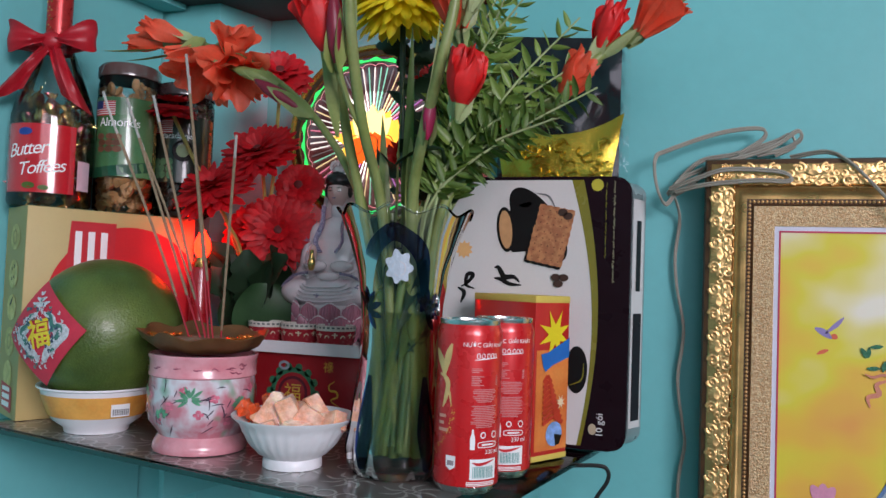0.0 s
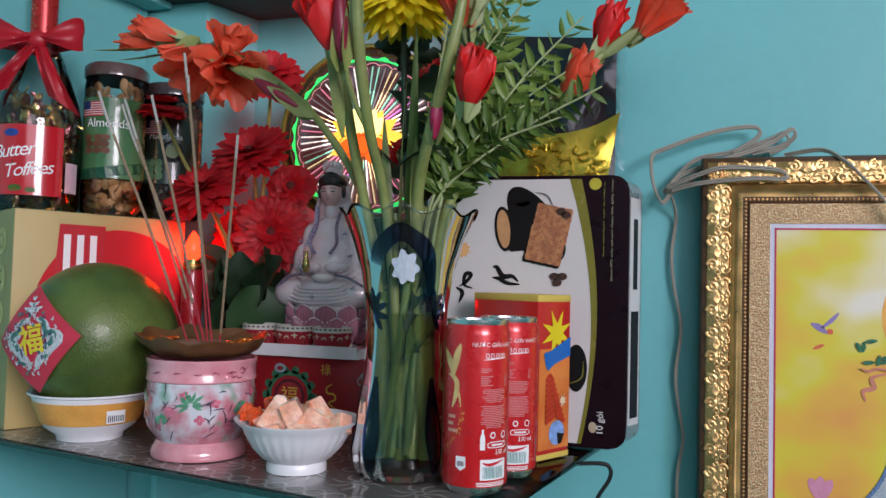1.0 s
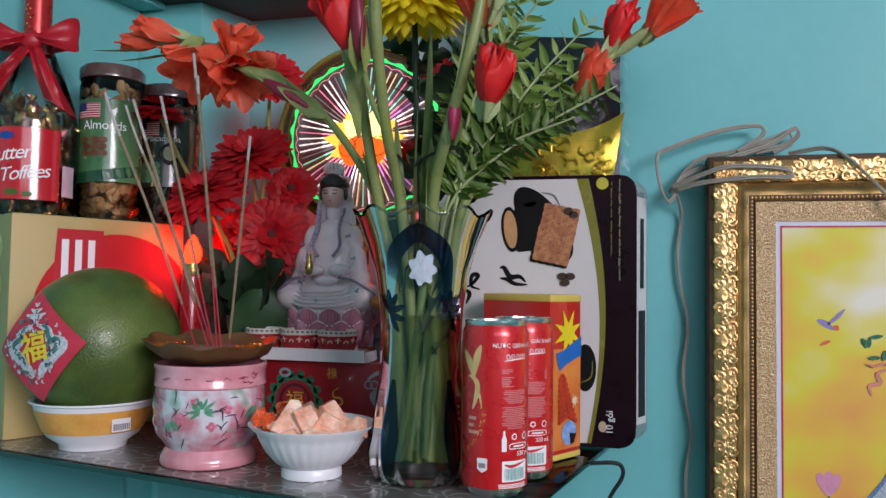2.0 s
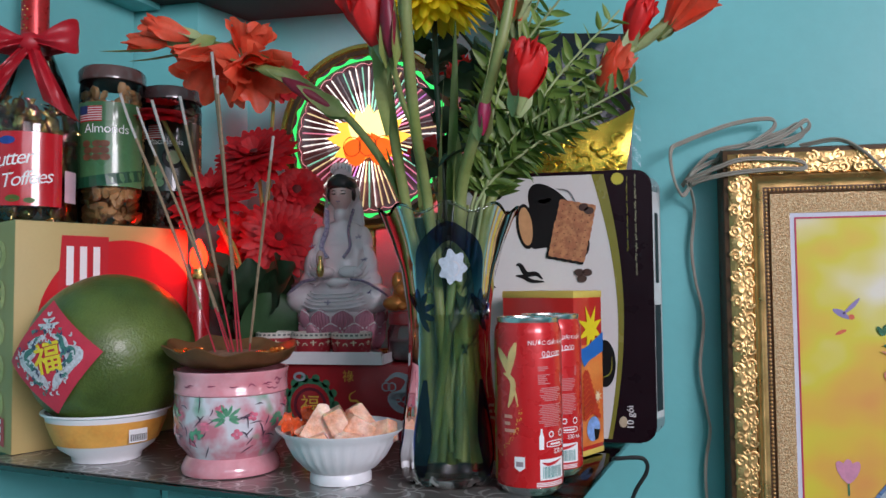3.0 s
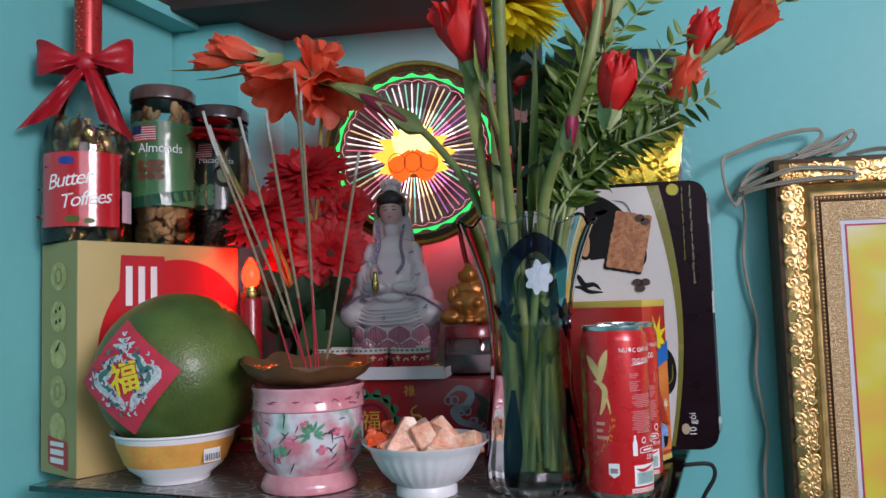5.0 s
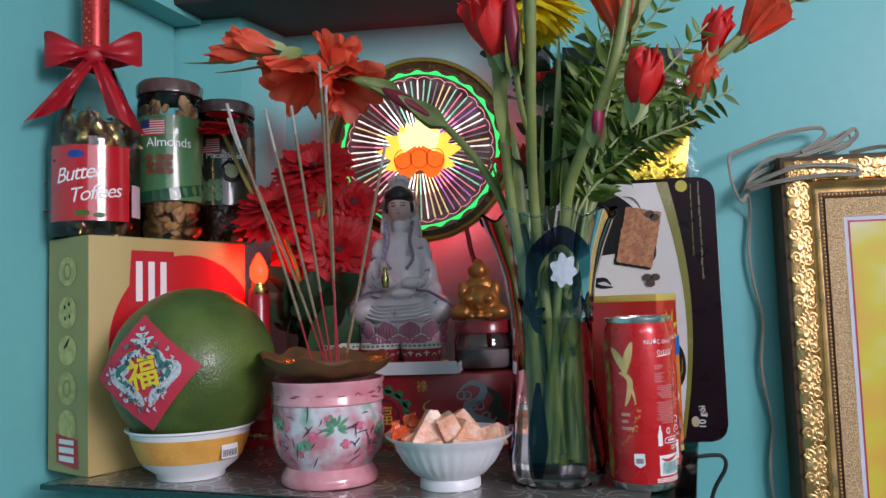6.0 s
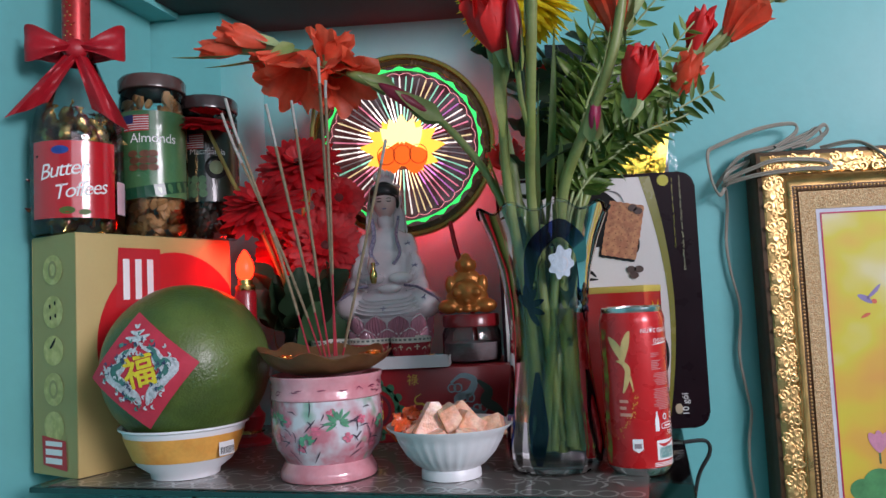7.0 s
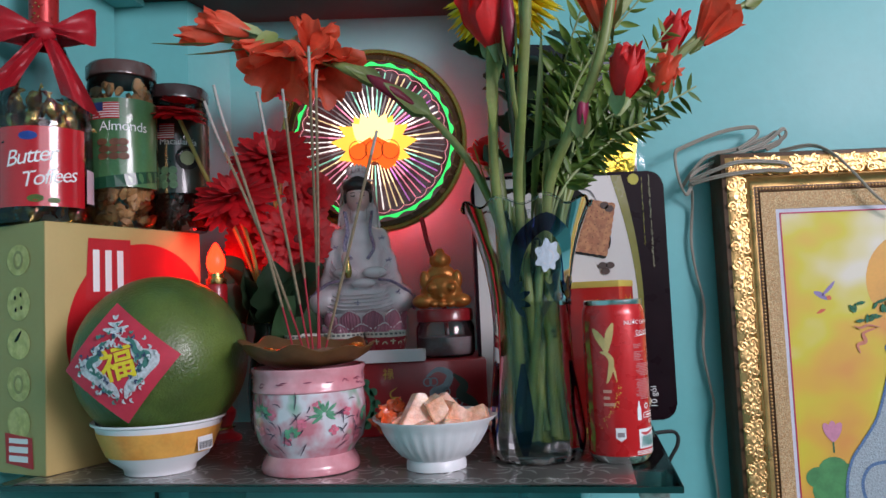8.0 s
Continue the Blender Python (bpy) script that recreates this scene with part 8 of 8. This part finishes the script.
pdec("stitched_outline", band([ppt(vxc - w - 0.001, z) for w, z in shape], 0.0035, None, False), STITCHB, 0.0010)
pdec("stitched_scroll", band([ppt(0.205, 1.155), ppt(0.180, 1.150), ppt(0.168, 1.130), ppt(0.175, 1.105), ppt(0.205, 1.095)], 0.004, None, False), STITCHB, 0.0011)
pdec("stitched_scroll", ring2d(*ppt(0.222, 1.170), 0.010, 0.006, bmesh.new()), STITCHB, 0.0011)
pdec("stitched_lip", band([ppt(0.200, 1.318), ppt(0.184, 1.312), ppt(0.186, 1.302), ppt(0.176, 1.298), ppt(0.178, 1.288)], 0.005), mat("coral_stitch", (0.62, 0.22, 0.14), 0.6, bump=0.8, bscale=600), 0.0012)
STG = mat("green_stitch", (0.03, 0.16, 0.08), 0.6, vary=0.4, scale=300, bump=0.8, bscale=600)
rnd = random.Random(2)
for k in range(14):
    ax, az = ppt(0.185 + rnd.uniform(-0.012, 0.03), 1.338 + rnd.uniform(-0.014, 0.016))
    a = rnd.uniform(0, 6.28)
    pdec("stitched_leaf", band([(ax, az), (ax + 0.006 * math.cos(a), az + 0.006 * math.sin(a)), (ax + 0.012 * math.cos(a), az + 0.011 * math.sin(a))], 0.0045), STG, 0.0012 + 0.0001 * k)
pdec("stitched_lip", band([ppt(0.172, 1.322), ppt(0.180, 1.319), ppt(0.190, 1.322), ppt(0.205, 1.319)], 0.003), bpy.data.materials["coral_stitch"], 0.0028)
ax, az = ppt(0.136, 1.193)
PINKP = mat("pink_print", (0.66, 0.27, 0.40), 0.5, vary=0.2, scale=80)
for a in (-0.5, 0.5, 0.0):
    pdec("lotus_print", moved(disc(0, 0.009, 0.0055, 0.013, 18), Matrix.Translation((ax, az - 0.008, 0)) @ Matrix.Rotation(a, 4, "Z")), PINKP, 0.0006 + 0.0002 * abs(a - 0.3), "pink printed lotus bud")
pdec("lotus_stem", band([(ax, az - 0.008), (ax, az - 0.025)], 0.002, None, False), STG, 0.0004)
GPRINT = mat("lotus_leaf_print", (0.07, 0.26, 0.09), 0.5, vary=0.3, scale=60)
ax, az = ppt(0.130, 1.135)
for dx, dz, r in ((-0.016, 0.004, 0.015), (0.004, 0.012, 0.019), (0.018, 0.006, 0.016), (0.0, -0.012, 0.024), (-0.012, -0.03, 0.016)):
    pdec("lotus_leaf", disc(ax + dx, az + dz, r, r * 0.85, 24), GPRINT, 0.0005 + dx * 0.005, "green printed lotus leaf")

# ---------------------------------------------------------------- cables
CABLE = mat("grey_flex", (0.30, 0.28, 0.23), 0.5, vary=0.2, scale=60)
CABLEDK = mat("black_flex", (0.012, 0.012, 0.012), 0.4, vary=0.2)
flex = thing("loose_flex", "coiled grey twin cable hung over the picture frame", "cable", at=(0, 0, 0))


def cable(pts, y, name, r=0.0014, twin=True, m=None, ys=None):
    line = smooth_line([(x, (ys[i] if ys else y), z) for i, (x, z) in enumerate(pts)], 8)
    part(name, tube(line, r, 7), m or CABLE, flex)
    if twin:
        part(name, tube([p + Vector((0.0012, 0.0004, -0.0022)) for p in line], r, 7), m or CABLE, flex)


A = [(0.048, 1.552), (0.073, 1.569), (0.069, 1.580), (0.027, 1.575), (-0.025, 1.556), (-0.039, 1.546), (-0.037, 1.516), (-0.028, 1.496), (-0.020, 1.504), (-0.014, 1.522), (0.016, 1.537), (0.079, 1.558), (0.106, 1.576), (0.110, 1.568), (0.095, 1.558), (0.067, 1.551)]
cable(A, 0.884, "loop", ys=[0.886, 0.886, 0.884, 0.880, 0.872, 0.868, 0.868, 0.872, 0.876, 0.880, 0.880, 0.884, 0.884, 0.886, 0.888, 0.888])
B = [(-0.023, 1.512), (0.010, 1.524), (0.036, 1.531), (0.080, 1.529), (0.096, 1.524), (0.094, 1.518), (0.064, 1.519), (0.014, 1.515), (-0.017, 1.509)]
cable(B, 0.853, "loop", ys=[0.868, 0.857, 0.854, 0.853, 0.853, 0.853, 0.853, 0.856, 0.868])
cable([(-0.026, 1.508), (-0.012, 1.526), (0.010, 1.546), (0.045, 1.553), (0.085, 1.566), (0.100, 1.573), (0.104, 1.561), (0.085, 1.551)], 0.888, "loop")
cable([(-0.020, 1.506), (0.002, 1.520), (0.012, 1.536)], 0.884, "loop", twin=True)
cable([(0.10, 1.548), (0.133, 1.5505), (0.153, 1.537), (0.172, 1.516), (0.200, 1.485), (0.23, 1.462)], 0.855, "strand", ys=[0.884, 0.868, 0.856, 0.853, 0.856, 0.862])
C = [(-0.022, 1.508), (-0.017, 1.502), (-0.012, 1.480), (-0.016, 1.439), (-0.013, 1.402), (-0.005, 1.356), (-0.010, 1.301), (-0.004, 1.253), (-0.001, 1.230), (-0.006, 1.198), (-0.007, 1.166), (-0.003, 1.10), (-0.006, 0.95)]
cable(C, 0.898, "drop", 0.0013, True, None, [0.874, 0.880] + [0.897] * 11)
hook = thing("black_cable", "black cable bent down over the shelf end", "cable", at=(0, 0, 0))
part("lead", tube(smooth_line([(-0.150, 0.800, ZG - 0.010), (-0.118, 0.808, ZG - 0.0085), (-0.086, 0.812, ZG - 0.006), (-0.076, 0.814, ZG - 0.010), (-0.076, 0.814, ZG - 0.022), (-0.090, 0.814, 1.172), (-0.098, 0.815, 1.12), (-0.10, 0.83, 1.0)], 8), 0.0022, 8), CABLEDK, hook)
low = thing("hanging_cable", "black cable hanging on the wall below the shelf", "cable", at=(0, 0, 0))
part("lead", tube(smooth_line([(-0.700, 0.935, 1.20), (-0.715, 0.938, 1.150), (-0.708, 0.940, 1.10), (-0.69, 0.942, 1.0), (-0.69, 0.942, 0.8)], 8), 0.0024, 8), CABLEDK, low)

# row of gold beads inside the frame, the pieces last
bead_me = finish(moved(lathe([(0.0017, 0), (0.0015, 0.0008), (0.0009, 0.0015), (0, 0.0017)], 7), Matrix.Rotation(math.pi / 2, 4, "X")))
bead_me.materials.append(FGOLDHI)
BD, BS = 0.0455, 0.0042
for k in range(135):
    ob = new("bead", bead_me)
    ob.parent = pic
    ob.location = (BD, 0.0062, -BD - k * BS)
for k in range(1, 110):
    ob = new("bead", bead_me)
    ob.parent = pic
    ob.location = (BD + k * BS, 0.0062, -BD)


# ---------------------------------------------------------------- prints and carvings belong to the part they lie on
def nest(kind, holder, names):
    for top in [o for o in scene.objects if o.parent is None and o.name.split(".")[0] == kind]:
        kids = list(top.children)
        own = [o for o in kids if o.name.split(".")[0] == holder]
        for o in kids:
            if own and o.name.split(".")[0] in names:
                o.parent = own[0]


nest("toffee_bottle", "label", ("lettering", "label_oval", "label_leaf"))
nest("nut_jar", "label", ("lettering", "label_edge", "flag_field", "red_stripes", "blue_canton", "label_foot", "almond_picture", "nut_picture", "seal_picture", "seal_centre"))
nest("biscuit_carton", "front_panel", ("red_disc", "flag", "emblem"))
nest("biscuit_carton", "side_panel", ("biscuit_picture", "biscuit_hole", "biscuit_dots", "biscuit_mark", "side_flag", "side_emblem"))
nest("drink_can", "body", ("lettering", "emblem", "small_print", "bottle_mark", "marks", "code_panel", "code_bars", "code_wave", "seal", "seal_centre", "flourish", "gold_specks", "bamboo_stripe", "title_bars"))
nest("noodle_bowl", "band", ("barcode_panel", "barcode"))
nest("paper_charm", "paper", ("flourish", "ornament", "greeting_sign"))
nest("incense_pot", "belly", ("brush_mark", "leaf_stroke", "blossom_stroke"))
nest("red_gift_box", "carton", ("wreath", "medallion", "medallion_sign", "small_sign", "curl", "ornament"))
nest("snack_box", "carton", ("orange_field", "burst", "banner", "cracker_print", "ball_print", "ball_shade", "glint_print"))
nest("biscuit_tin", "lid", ("cream_field", "olive_stripe", "saucer", "coffee_cup", "cup_handle", "cup_shine", "saucer_shine", "biscuit_shade", "cup_mouth", "cup_coffee", "biscuit_print", "biscuit_holes", "coffee_bean", "script", "sun_print", "oval_picture", "oval_line", "round_emblem", "fine_print", "lettering", "cup_mark", "side_panel"))
nest("biscuit_tin", "body", ("side_label", "side_bar"))
nest("halo_lamp", "backplate", ("ray", "lotus_petal", "lotus_lines", "green_ring", "pink_ring"))
nest("offering_cup", "body", ("glaze_band", "meander", "pattern"))
nest("glass_vase", "body", ("arch", "blue_leaf", "frosted_flower", "flower_ring", "blue_flute", "rim_bead"))
nest("framed_picture", "carved_band", ("scroll_carving", "corner_carving"))
nest("framed_picture", "bead_seat", ("bead",))
nest("framed_picture", "print", ("sun", "motif", "stitched_vase", "stitched_outline", "stitched_scroll", "stitched_lip", "stitched_leaf", "lotus_print", "lotus_stem", "lotus_leaf"))
nest("glass_shelf", "paper", ("ring_pattern",))
